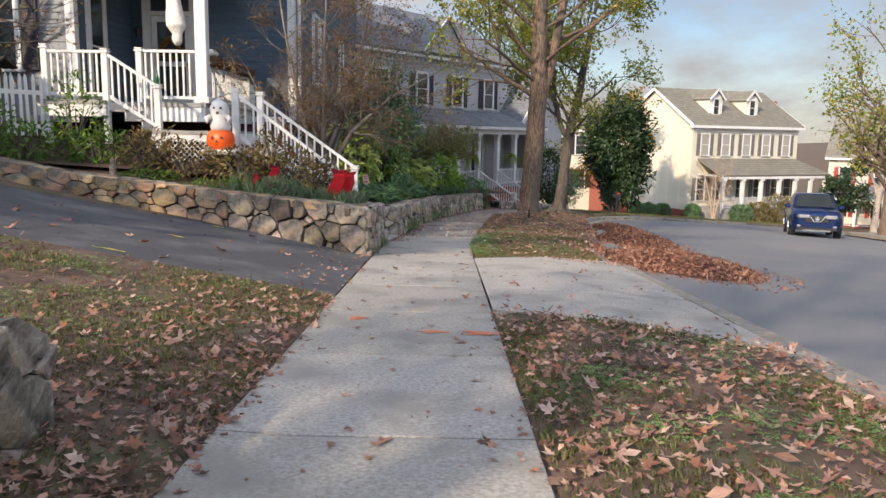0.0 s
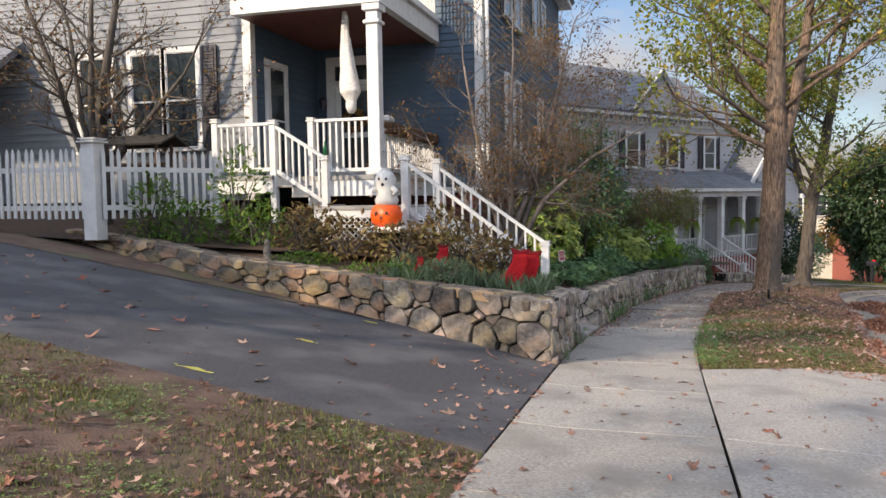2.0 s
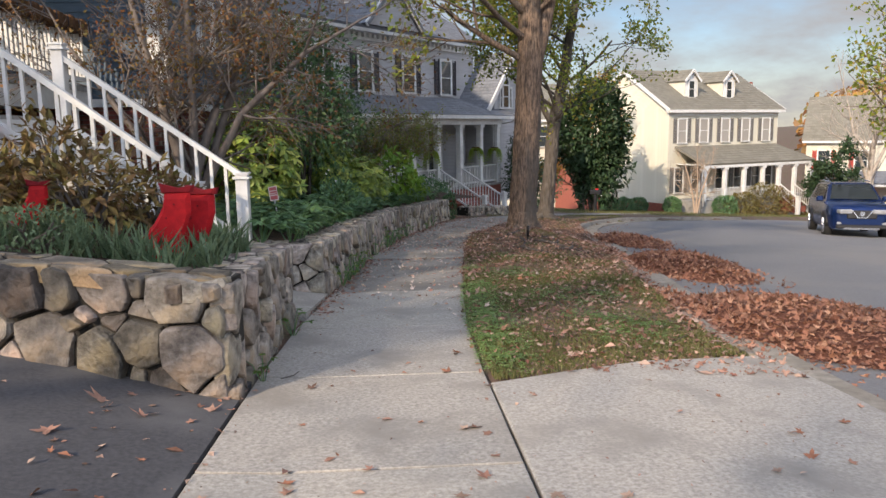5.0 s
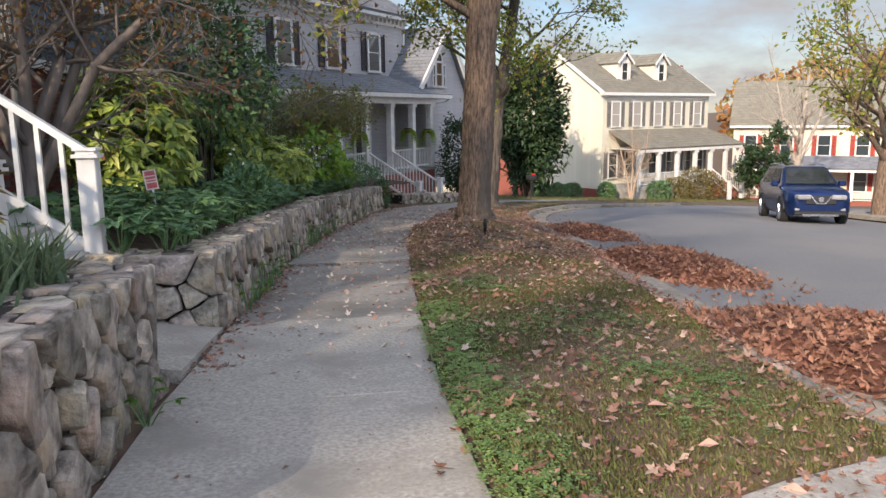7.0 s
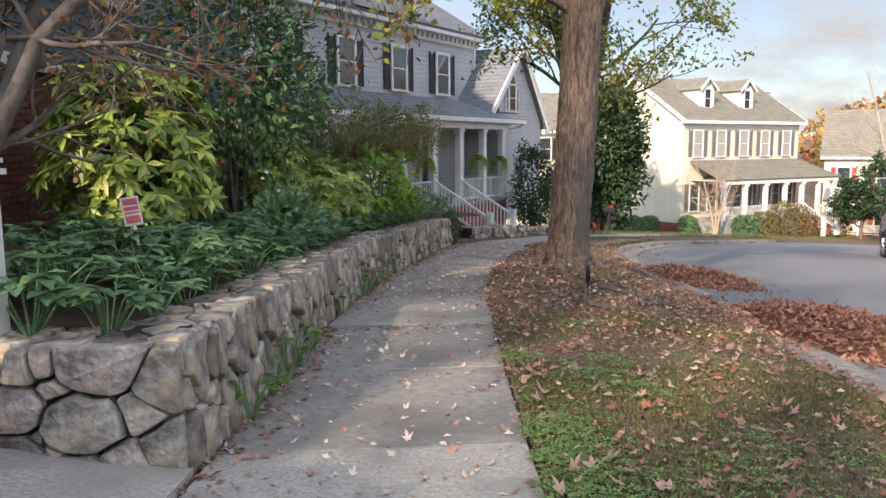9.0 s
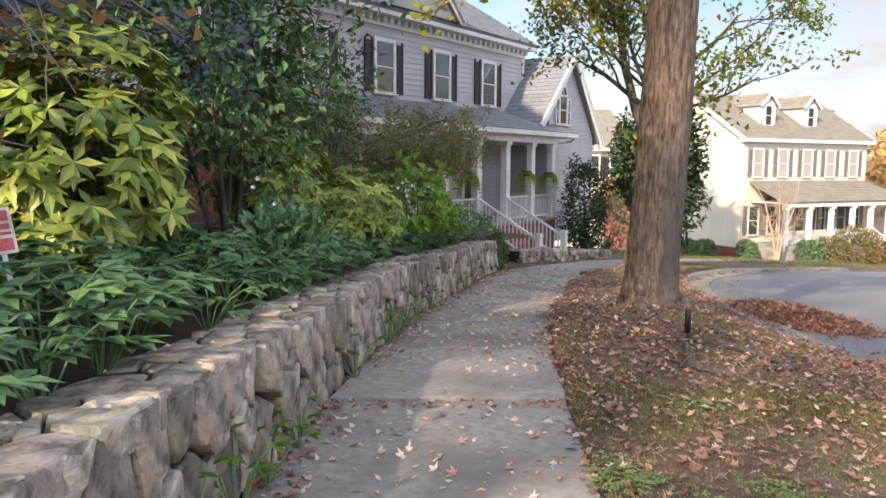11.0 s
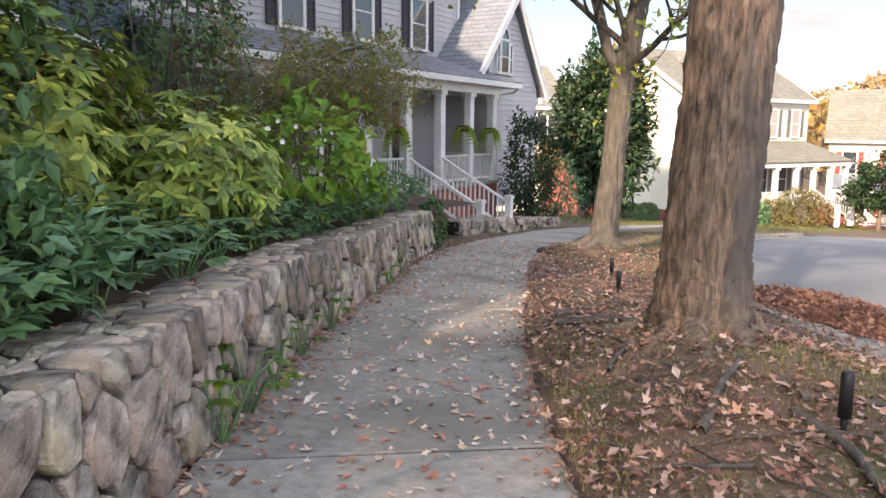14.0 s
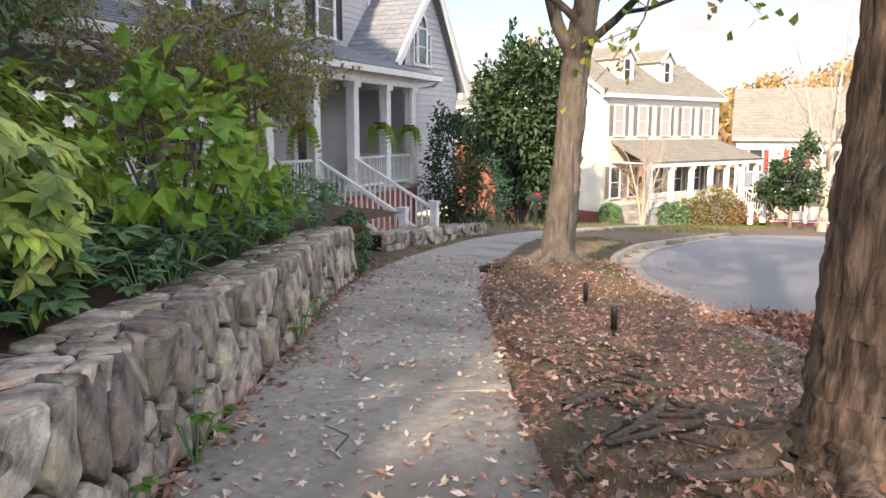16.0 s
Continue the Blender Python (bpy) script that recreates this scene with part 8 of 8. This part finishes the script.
# ---- paving pieces ----
def slab_mesh(corners, thick=0.1, bev=0.004, grid=4):
    """A slab over four corners on the land, its upper edges rounded off; vertices are relative to its middle."""
    c = Vector((sum(p[0] for p in corners) / 4, sum(p[1] for p in corners) / 4, 0))
    c.z = ground_z(c.x, c.y)
    v, f = [], []
    n = grid

    def at(u, w):
        a, b, d, e = [Vector((p[0], p[1], 0)) for p in corners]
        q = a.lerp(b, u).lerp(e.lerp(d, u), w)
        return q
    for j in range(n + 1):
        for i in range(n + 1):
            q = at(min(max(i / n, bev), 1 - bev), min(max(j / n, bev * 0.8), 1 - bev * 0.8))
            v.append(Vector((q.x, q.y, ground_z(q.x, q.y))) - c)
    for j in range(n):
        for i in range(n):
            a = j * (n + 1) + i
            f.append((a, a + 1, a + n + 2, a + n + 1))
    rim = [i for i in range(n)] + [(n + 1) * i + n for i in range(n)] + [(n + 1) * n + n - i for i in range(n)] + [(n + 1) * (n - i) for i in range(n)]
    uv = [(i / n, 0) for i in range(n)] + [(1, i / n) for i in range(n)] + [(1 - i / n, 1) for i in range(n)] + [(0, 1 - i / n) for i in range(n)]
    o1 = len(v)
    for u, w in uv:
        q = at(u, w)
        v.append(Vector((q.x, q.y, ground_z(q.x, q.y) - 0.005)) - c)
    o2 = len(v)
    for u, w in uv:
        q = at(u, w)
        v.append(Vector((q.x, q.y, ground_z(q.x, q.y) - thick)) - c)
    m = len(rim)
    for k in range(m):
        f.append((rim[k], o1 + k, o1 + (k + 1) % m, rim[(k + 1) % m]))
        f.append((o1 + k, o2 + k, o2 + (k + 1) % m, o1 + (k + 1) % m))
    return v, f, c


def paving():
    walk_ob = tagged(strip("pavement", lambda y: walk_x(y) - 0.71, lambda y: walk_x(y) + 0.71, -9, 62, -0.010, M_MORTAR, "worn concrete sidewalk slabs with dark joints", 0.06), kind="structure")
    ys = [-7.9 + 1.6 * i for i in range(13)] + [12.9, 14.9, 16.5, 18.1, 19.9, 21.5, 23.1] + [24.7 + 1.6 * i for i in range(23)]
    rnd = random.Random(5)
    for y0, y1 in zip(ys, ys[1:]):
        g = 0.009
        cor = [(walk_x(y0 + g) - 0.74, y0 + g), (walk_x(y0 + g) + 0.74, y0 + g), (walk_x(y1 - g) + 0.74, y1 - g), (walk_x(y1 - g) - 0.74, y1 - g)]
        v, f, c = slab_mesh(cor)
        ob = link("slab", mesh_of("slab", v, f, [M_CONC if y0 < 14.5 else M_CONCDARK]), walk_ob)
        lift = 0.022 if abs(y0 - 18.1) < 0.05 else 0.0
        ob.matrix_basis = Matrix.Translation((c.x, c.y, c.z + lift * 0.5)) @ Matrix.Rotation(-lift / 0.8 * 0.5 + rnd.gauss(0, 0.0012), 4, "X") @ Matrix.Rotation(rnd.gauss(0, 0.0015), 4, "Y")
    ap = tagged(strip("apron", lambda y: walk_x(y) + 0.76, lambda y: curb_x(y) - 0.02, 6.95, 11.0, -0.012, M_MORTAR, "pale concrete driveway apron between walk and road", 0.06), kind="structure")
    x0, x2 = 0.468, 2.74
    for a, b in ((x0, x2),):
        for k, (ya, yb) in enumerate(((0.0, 0.32), (0.32, 1.0))):
            e = lambda x, t: apron_near(x) + (apron_far(x) - apron_near(x)) * t
            g = 0.006
            cor = [(a, e(a, ya) + g), (b, e(b, ya) + g), (b, e(b, yb) - g), (a, e(a, yb) - g)]
            v, f, c = slab_mesh(cor, 0.12)
            ob = link("slab", mesh_of("slab", v, f, [M_CONC]), ap, loc=Matrix.Translation(c))
    # kerb and gutter in cast lengths
    kb = tagged(strip("curb", lambda y: curb_x(y) - 0.14, lambda y: curb_x(y) - 0.02, -20, 46, -0.08, M_MORTAR, "cast concrete curb and gutter along the street", 0.2), kind="structure")
    y = -18.0
    while y < 45:
        y1 = y + 3.0
        low = 5.9 < y + 1.5 < 11.9
        n = 6
        v, f = [], []
        drop = 0.085 if low else 0.0
        for i in range(n + 1):
            yy = y + 0.006 + (y1 - y - 0.012) * i / n
            cx = curb_x(yy)
            prof = [(-0.16, -0.2), (-0.16, -0.012 - drop), (-0.145, 0.0 - drop), (-0.05, -0.002 - drop), (-0.02, -0.02 - drop), (0.02, -0.135), (0.45, -0.142), (0.46, -0.2)]
            for dx, dz in prof:
                v.append((cx + dx, yy, ground_z(cx, yy) + dz))
        k = len(prof)
        for i in range(n):
            for j in range(k - 1):
                a = i * k + j
                f.append((a, a + 1, a + k + 1, a + k))
        f.append(tuple(range(k)))
        f.append(tuple(reversed(range(n * k, n * k + k))))
        link("curb_length", mesh_of("curb_length", v, [tuple(reversed(q)) for q in f], [M_CURB]), kb)
        y = y1


paving()
tagged(strip("stair_landing", lambda y: -2.2, lambda y: walk_x(y) - 0.75, 13.44, 14.64, 0.035, M_CONC, "concrete landing between the two stone walls"), kind="structure")


# ---- stone walls ----
def clip(poly, px, py, nx, ny):
    """Keeps the part of a polygon where (p - P) . N <= 0."""
    out = []
    n = len(poly)
    for i in range(n):
        a, b = poly[i], poly[(i + 1) % n]
        da = (a[0] - px) * nx + (a[1] - py) * ny
        db = (b[0] - px) * nx + (b[1] - py) * ny
        if da <= 0:
            out.append(a)
        if da * db < 0:
            t = da / (da - db)
            out.append((a[0] + (b[0] - a[0]) * t, a[1] + (b[1] - a[1]) * t))
    return out


def stones(parent, length, height, place, cell_w, cell_h, seed, depth=(0.02, 0.07), gap=0.008, mat=None, name="stone", lean=0.09):
    """Rough field stones of mixed sizes over a face: place(s, h, out) gives the point s along, h up and out in front."""
    rnd = random.Random(seed)
    ax = cell_h / cell_w
    sites = []
    # large stones first, then smaller ones that fill between them
    for k in range(7):
        r = cell_h * (0.82, 0.70, 0.58, 0.48, 0.40, 0.33, 0.27)[k]
        tries = int(length * height / (cell_w * cell_h) * (1.2, 1.6, 2.5, 3.5, 6, 9, 9)[k]) + 2
        for q in range(tries):
            x, z = rnd.uniform(0, length), rnd.uniform(0.1, 0.9) * height
            if all(math.hypot((x - ox) * ax, z - oz) > 0.80 * (r + o) for ox, oz, o in sites):
                sites.append((x, z, r))
    for sx, sz, sr in sites:
        x0, x1 = max(0, sx - 2.2 * cell_w), min(length, sx + 2.2 * cell_w)
        if x1 - x0 < 0.02:
            continue
        poly = [(x0, 0), (x1, 0), (x1, height), (x0, height)]
        for ox, oz, o in sites:
            dx, dz = (ox - sx) * ax, oz - sz
            dd = dx * dx + dz * dz
            if dd < 1e-9 or dd > (cell_h * 4) ** 2:
                continue
            t = min(0.9, max(0.1, 0.5 + (sr * sr - o * o) / (2 * dd)))
            poly = clip(poly, sx + (ox - sx) * t, sz + (oz - sz) * t, dx * ax, dz)
            if len(poly) < 3:
                break
        if len(poly) < 3:
            continue
        cx, cz = sum(p[0] for p in poly) / len(poly), sum(p[1] for p in poly) / len(poly)
        R = sum(math.hypot(p[0] - cx, p[1] - cz) for p in poly) / len(poly)
        if R < 0.028:
            continue
        # knock off the corners and roughen the long edges
        pts = []
        n = len(poly)
        for i in range(n):
            a, b, c = poly[i - 1], poly[i], poly[(i + 1) % n]
            la, lc = math.hypot(a[0] - b[0], a[1] - b[1]), math.hypot(c[0] - b[0], c[1] - b[1])
            if la < 0.025 and pts:
                continue
            ka, kc = (min(0.25, rnd.uniform(0.006, 0.024) / max(q, 0.01)) for q in (la, lc))
            pts.append((b[0] + (a[0] - b[0]) * ka, b[1] + (a[1] - b[1]) * ka))
            pts.append((b[0] + (c[0] - b[0]) * kc, b[1] + (c[1] - b[1]) * kc))
            if lc > 0.16:
                u = rnd.uniform(0.35, 0.65)
                w = rnd.gauss(0, 0.012)
                pts.append((b[0] + (c[0] - b[0]) * u + w * (c[1] - b[1]) / lc, b[1] + (c[1] - b[1]) * u - w * (c[0] - b[0]) / lc))
        if len(pts) < 4:
            continue
        d = rnd.uniform(*depth)
        tilt = (rnd.gauss(0, lean), rnd.gauss(0, lean * 0.8))
        g = gap * rnd.uniform(0.7, 1.7)
        c3 = place(cx, cz, 0)
        v, f = [], []
        n = len(pts)
        ridge = rnd.uniform(0, 6.283)
        for inset, o in ((g, -0.08), (g + 0.001, d * 0.5), (g + 0.006, d * 0.88), (g + 0.017, d)):
            k = max(0.28, 1 - inset / R)
            for p in pts:
                x, z = cx + (p[0] - cx) * k, cz + (p[1] - cz) * k
                oo = o
                if o > 0:
                    rough = noise.noise((x * 9 + seed, z * 9, o * 30)) * 0.018 + noise.noise((x * 25, z * 25, seed)) * 0.010
                    oo = max(0.004, o + tilt[0] * (x - cx) + tilt[1] * (z - cz) + rough * (0.4 + 0.6 * o / d))
                v.append(place(x, z, oo) - c3)
        mx, mz = R * 0.3 * math.cos(ridge), R * 0.3 * math.sin(ridge)
        v.append(place(cx + mx, cz + mz, d + rnd.uniform(-0.008, 0.018)) - c3)
        for r in range(3):
            for i in range(n):
                a, b = r * n + i, r * n + (i + 1) % n
                f.append((a, b, b + n, a + n))
        for i in range(n):
            f.append((3 * n + i, 3 * n + (i + 1) % n, 4 * n))
        link(name, mesh_of(name, v, f, [mat or M_STONE]), parent, loc=Matrix.Translation(c3))


def core_strip(parent, path, thick, name="core"):
    """The dark mortared heart of a wall; path: rows of (x, y, normal x, normal y, foot, top)."""
    v, f = [], []
    for x, y, nx, ny, z0, z1 in path:
        v += [(x, y, z0), (x, y, z1), (x - nx * thick, y - ny * thick, z1), (x - nx * thick, y - ny * thick, z0)]
    for i in range(len(path) - 1):
        a = i * 4
        for k in range(4):
            f.append((a + k, a + (k + 1) % 4, a + 4 + (k + 1) % 4, a + 4 + k))
    f.append((0, 3, 2, 1))
    e = (len(path) - 1) * 4
    f.append((e, e + 1, e + 2, e + 3))
    me = mesh_of(name, v, f, [M_MORTAR])
    b = bmesh.new()
    b.from_mesh(me)
    bmesh.ops.recalc_face_normals(b, faces=b.faces)
    b.to_mesh(me)
    b.free()
    return link(name, me, parent)


def long_wall():
    w = thing("stone_wall", "grey fieldstone retaining wall running beside the sidewalk", "wall", "stone walls")
    Y0, Y1 = 14.66, 27.7
    path = []
    n = 40
    for i in range(n + 1):
        y = Y0 + 0.03 + (Y1 - Y0 - 0.06) * i / n
        t = Vector((wall2_x(y + 0.05) - wall2_x(y - 0.05), 0.1, 0)).normalized()
        path.append((wall2_x(y) - 0.01, y, t.y, -t.x, ground_z(0, y) - 0.3, wall2_top(y) - 0.015))
    core_strip(w, path, 0.36)

    def face(s, h, o):
        y = Y0 + s
        t = Vector((wall2_x(y + 0.05) - wall2_x(y - 0.05), 0.1, 0)).normalized()
        z0 = ground_z(0, y) - 0.04
        return Vector((wall2_x(y) + t.y * o, y - t.x * o, z0 + (wall2_top(y) - z0) * h / 0.64))
    stones(w, Y1 - Y0, 0.64, face, 0.18, 0.215, 3, (0.02, 0.065), 0.009)

    def cap(s, h, o):
        y = Y0 + s
        t = Vector((wall2_x(y + 0.05) - wall2_x(y - 0.05), 0.1, 0)).normalized()
        q = 0.02 - h
        return Vector((wall2_x(y) + t.y * q, y - t.x * q, wall2_top(y) - 0.035 + o))
    capper = part("cap", box(wall2_x(20) - 0.2, 20, wall2_top(20) - 0.05, wall2_x(20) - 0.18, 20.02, wall2_top(20) - 0.03), M_MORTAR, w)
    stones(capper, Y1 - Y0, 0.40, cap, 0.26, 0.16, 5, (0.028, 0.042), 0.006, name="cap_stone", lean=0.03)

    def end(s, h, o):
        x0 = wall2_x(Y0)
        z0 = ground_z(0, Y0) - 0.05
        return Vector((x0 - 1.15 + s, Y0 - o, z0 + (wall2_top(Y0) - z0) * h / 0.66))
    core_strip(w, [(wall2_x(Y0) - 1.2, Y0 + 0.02, 0, -1, ground_z(0, Y0) - 0.3, wall2_top(Y0) - 0.015), (wall2_x(Y0) - 0.02, Y0 + 0.02, 0, -1, ground_z(0, Y0) - 0.3, wall2_top(Y0) - 0.015)], 0.34)
    stones(w, 1.17, 0.66, end, 0.22, 0.17, 8, (0.02, 0.06))

    def endcap(s, h, o):
        return Vector((wall2_x(Y0) - 1.15 + s * 0.78, Y0 - 0.02 + h, wall2_top(Y0) - 0.03 + o))
    stones(capper, 1.0, 0.34, endcap, 0.25, 0.16, 9, (0.026, 0.04), name="cap_stone", lean=0.03)


long_wall()


def drive_wall():
    w = thing("stone_wall", "tan and grey fieldstone wall between driveway and garden", "wall", "stone walls")
    # along the driveway, from its left end to the corner
    xs = [-9.5 + 0.2 * i for i in range(43)]
    path = []
    for x in xs:
        x = min(x, -1.12)
        t = Vector((0.1, wall_y(x + 0.05) - wall_y(x - 0.05), 0)).normalized()
        path.append((x, wall_y(x) + 0.01, t.y, -t.x, ground_z(x, wall_y(x)) - 0.3, wall1_top(x) - 0.015))
    core_strip(w, path, 0.30)
    L = 8.45

    def face(s, h, o):
        x = -9.55 + s
        t = Vector((0.1, wall_y(x + 0.05) - wall_y(x - 0.05), 0)).normalized()
        z0 = ground_z(x, wall_y(x)) - 0.04
        return Vector((x + t.y * o, wall_y(x) - t.x * o, z0 + (wall1_top(x) - z0) * h / 0.62))
    stones(w, 6.3, 0.62, face, 0.27, 0.22, 13, (0.02, 0.08), 0.010, mat=M_STONETAN)
    # stretch towards the corner: shade on the face painted as darker stone
    stones(w, L - 6.3, 0.62, lambda s, h, o: face(s + 6.3, h, o), 0.24, 0.20, 14, (0.015, 0.09), 0.012, mat=M_STONESHADE)

    def cap(s, h, o):
        x = -9.55 + s
        return Vector((x, wall_y(x) - 0.02 + h, wall1_top(x) - 0.035 + o))
    capper = part("cap", box(-3, 11.6, 0.15, -2.98, 11.62, 0.17), M_MORTAR, w)
    stones(capper, L, 0.34, cap, 0.32, 0.16, 15, (0.028, 0.042), name="cap_stone", mat=M_STONETAN, lean=0.03)
    # return along the walk
    Y0, Y1 = 10.76, 13.42
    X = -1.10
    top = lambda y: lerp_table([(10.7, 0.13), (13.4, -0.04)], y)
    core_strip(w, [(X - 0.01, Y0 + 0.22, 1, 0, -1.1, top(Y0) - 0.015), (X - 0.01, Y1, 1, 0, -1.2, top(Y1) - 0.015)], 0.34)

    def side(s, h, o):
        y = Y0 + s
        z0 = ground_z(-0.9, y) - 0.04
        return Vector((X + o, y, z0 + (top(y) - z0) * h / 0.72))
    stones(w, Y1 - Y0, 0.72, side, 0.19, 0.20, 17, (0.015, 0.08), 0.011)

    def scap(s, h, o):
        y = Y0 + s
        return Vector((X + 0.02 - h, y, top(y) - 0.035 + o))
    stones(capper, Y1 - Y0, 0.36, scap, 0.26, 0.16, 19, (0.028, 0.042), name="cap_stone", lean=0.03)

    def send(s, h, o):
        z0 = ground_z(-0.9, Y1) - 0.04
        return Vector((X - s, Y1 + o, z0 + (top(Y1) - z0) * h / 0.7))
    stones(w, 0.36, 0.70, send, 0.25, 0.24, 21, (0.01, 0.04))


# field stone darkened to carry the shade on the wall's corner stretch
M_STONESHADE = material("shaded_field_stone", (0.25, 0.22, 0.19), 0.82, (0.062, 0.053, 0.045), 7, 14, 1.0, 24, spots=(0.30, 0.21, 0.12), spot_scale=2.6, spot_cut=0.63, random=0.5)
M_STONETAN = material("tan_field_stone", (0.27, 0.225, 0.175), 0.85, (0.10, 0.085, 0.068), 5, 12, 1.0, 18, spots=(0.46, 0.27, 0.12), spot_scale=1.2, spot_cut=0.57, random=0.40)
drive_wall()


def near_wall():
    w = thing("stone_wall", "low grey fieldstone wall end at the near lawn", "wall", "stone walls")
    X, Y1 = -1.62, 3.0
    top = lambda y: ground_z(-1, y) + 0.62
    core_strip(w, [(X - 0.01, -4.0, 1, 0, -0.3, top(-4) - 0.02), (X - 0.01, Y1 - 0.03, 1, 0, -0.5, top(Y1) - 0.1)], 0.4)

    def side(s, h, o):
        y = -1.0 + s
        z0 = ground_z(-1.6, y) - 0.05
        return Vector((X + o, y, z0 + (top(y) - z0 - (0.10 if y > 2.7 else 0)) * h / 0.7))
    stones(w, 4.0, 0.7, side, 0.3, 0.26, 31, (0.02, 0.06))

    def cap(s, h, o):
        y = -1.0 + s
        return Vector((X + 0.02 - h, y, top(y) - 0.04 + o - (0.1 if y > 2.75 else 0)))
    stones(w, 4.0, 0.42, cap, 0.4, 0.22, 33, (0.02, 0.05))

    def end(s, h, o):
        z0 = ground_z(-1.6, Y1) - 0.05
        return Vector((X - s, Y1 + o, z0 + (top(Y1) - 0.1 - z0) * h / 0.7))
    stones(w, 0.42, 0.7, end, 0.25, 0.24, 35, (0.01, 0.04))


near_wall()


def stacked_edge():
    """Low loose stone edging before the grey house steps."""
    w = thing("stone_edging", "low loose stacked stone edging beside the walk", "wall", "stone walls")
    a, b = Vector((2.3, 31.3, 0)), Vector((6.7, 39.2, 0))
    d = (b - a).normalized()
    n = Vector((d.y, -d.x, 0))
    L = (b - a).length
    for q, (s0, s1, back) in enumerate(((0.0, 4.6, 0.0), (4.2, L, 0.25))):
        path = []
        for i in range(9):
            p = a + d * (s0 + (s1 - s0) * i / 8) - n * back
            g = ground_z(p.x, p.y)
            path.append((p.x, p.y, n.x, n.y, g - 0.3, g + 0.26))
        core_strip(w, path, 0.4)

        def face(s, h, o):
            p = a + d * (s0 + s) + n * (o - back)
            g = ground_z(p.x, p.y)
            return Vector((p.x, p.y, g - 0.05 + h))
        stones(w, s1 - s0, 0.33, face, 0.4, 0.14, 41 + q, (0.02, 0.1))

        def cap(s, h, o):
            p = a + d * (s0 + s) + n * (0.04 - h - back)
            return Vector((p.x, p.y, ground_z(p.x, p.y) + 0.25 + o))
        stones(w, s1 - s0, 0.4, cap, 0.45, 0.22, 45 + q, (0.02, 0.06))


stacked_edge()


# ---- brick foundation of the blue house ----
def bricks():
    bw, bh, gap = 0.203, 0.068, 0.011
    v = [(x * (bw - gap) / 2, y * 0.05, z * (bh - gap) / 2) for x, y, z in ((-1, -1, -1), (1, -1, -1), (1, 1, -1), (-1, 1, -1), (-1, -1, 1), (1, -1, 1), (1, 1, 1), (-1, 1, 1))]
    f = [(0, 1, 5, 4), (1, 2, 6, 5), (3, 0, 4, 7), (4, 5, 6, 7), (0, 3, 2, 1), (2, 3, 7, 6)]
    me = mesh_of("brick", v, f, [M_BRICK])
    vj, fj = [], []
    rnd = random.Random(2)
    base = None
    holder = part("brick_face", box(-3.76, 20.0, 0.5, -3.75, 20.02, 0.52), M_MORTARL, BLUE)
    part("mortar", box(-3.78, 18.6, -0.7, -3.705, 31.3, 1.49), M_MORTARL, BLUE)
    part("mortar", box(-7.5, 18.565, -0.5, -3.70, 18.60, 1.49), M_MORTARL, BLUE)
    count = 0
    z, row = 1.45, 0
    while z > -0.5:
        y = 18.62 + (bw / 2 if row % 2 else 0)
        while y < 31.0:
            o = rnd.uniform(-0.002, 0.002)
            if 18.6 < y < 22.3 and 0.25 < z and count < 300:
                ob = new("brick", me)
                ob.parent = holder
                ob.matrix_basis = Matrix.Translation((-3.735 + o, y, z)) @ Matrix.Rotation(math.pi / 2, 4, "Z")
                count += 1
            else:
                b = len(vj)
                vj += [(-3.735 - q[1] + o, y + q[0], z + q[2]) for q in v]
                fj += [tuple(b + i for i in q) for q in f]
            y += bw
        x = -7.4 + (bw / 2 if row % 2 else 0)
        while x < -3.8:
            b = len(vj)
            vj += [(x + q[0], 18.60 + q[1], z + q[2]) for q in v]
            fj += [tuple(b + i for i in q) for q in f]
            x += bw
        z -= bh
        row += 1
    tagged(link("brickwork", mesh_of("brickwork", vj, fj, [M_BRICKI]), BLUE), kind="stuff")


M_MORTARL = material("brick_mortar", (0.24, 0.21, 0.18), 0.95, None, 20, 6, 0.4, 80)
bricks()
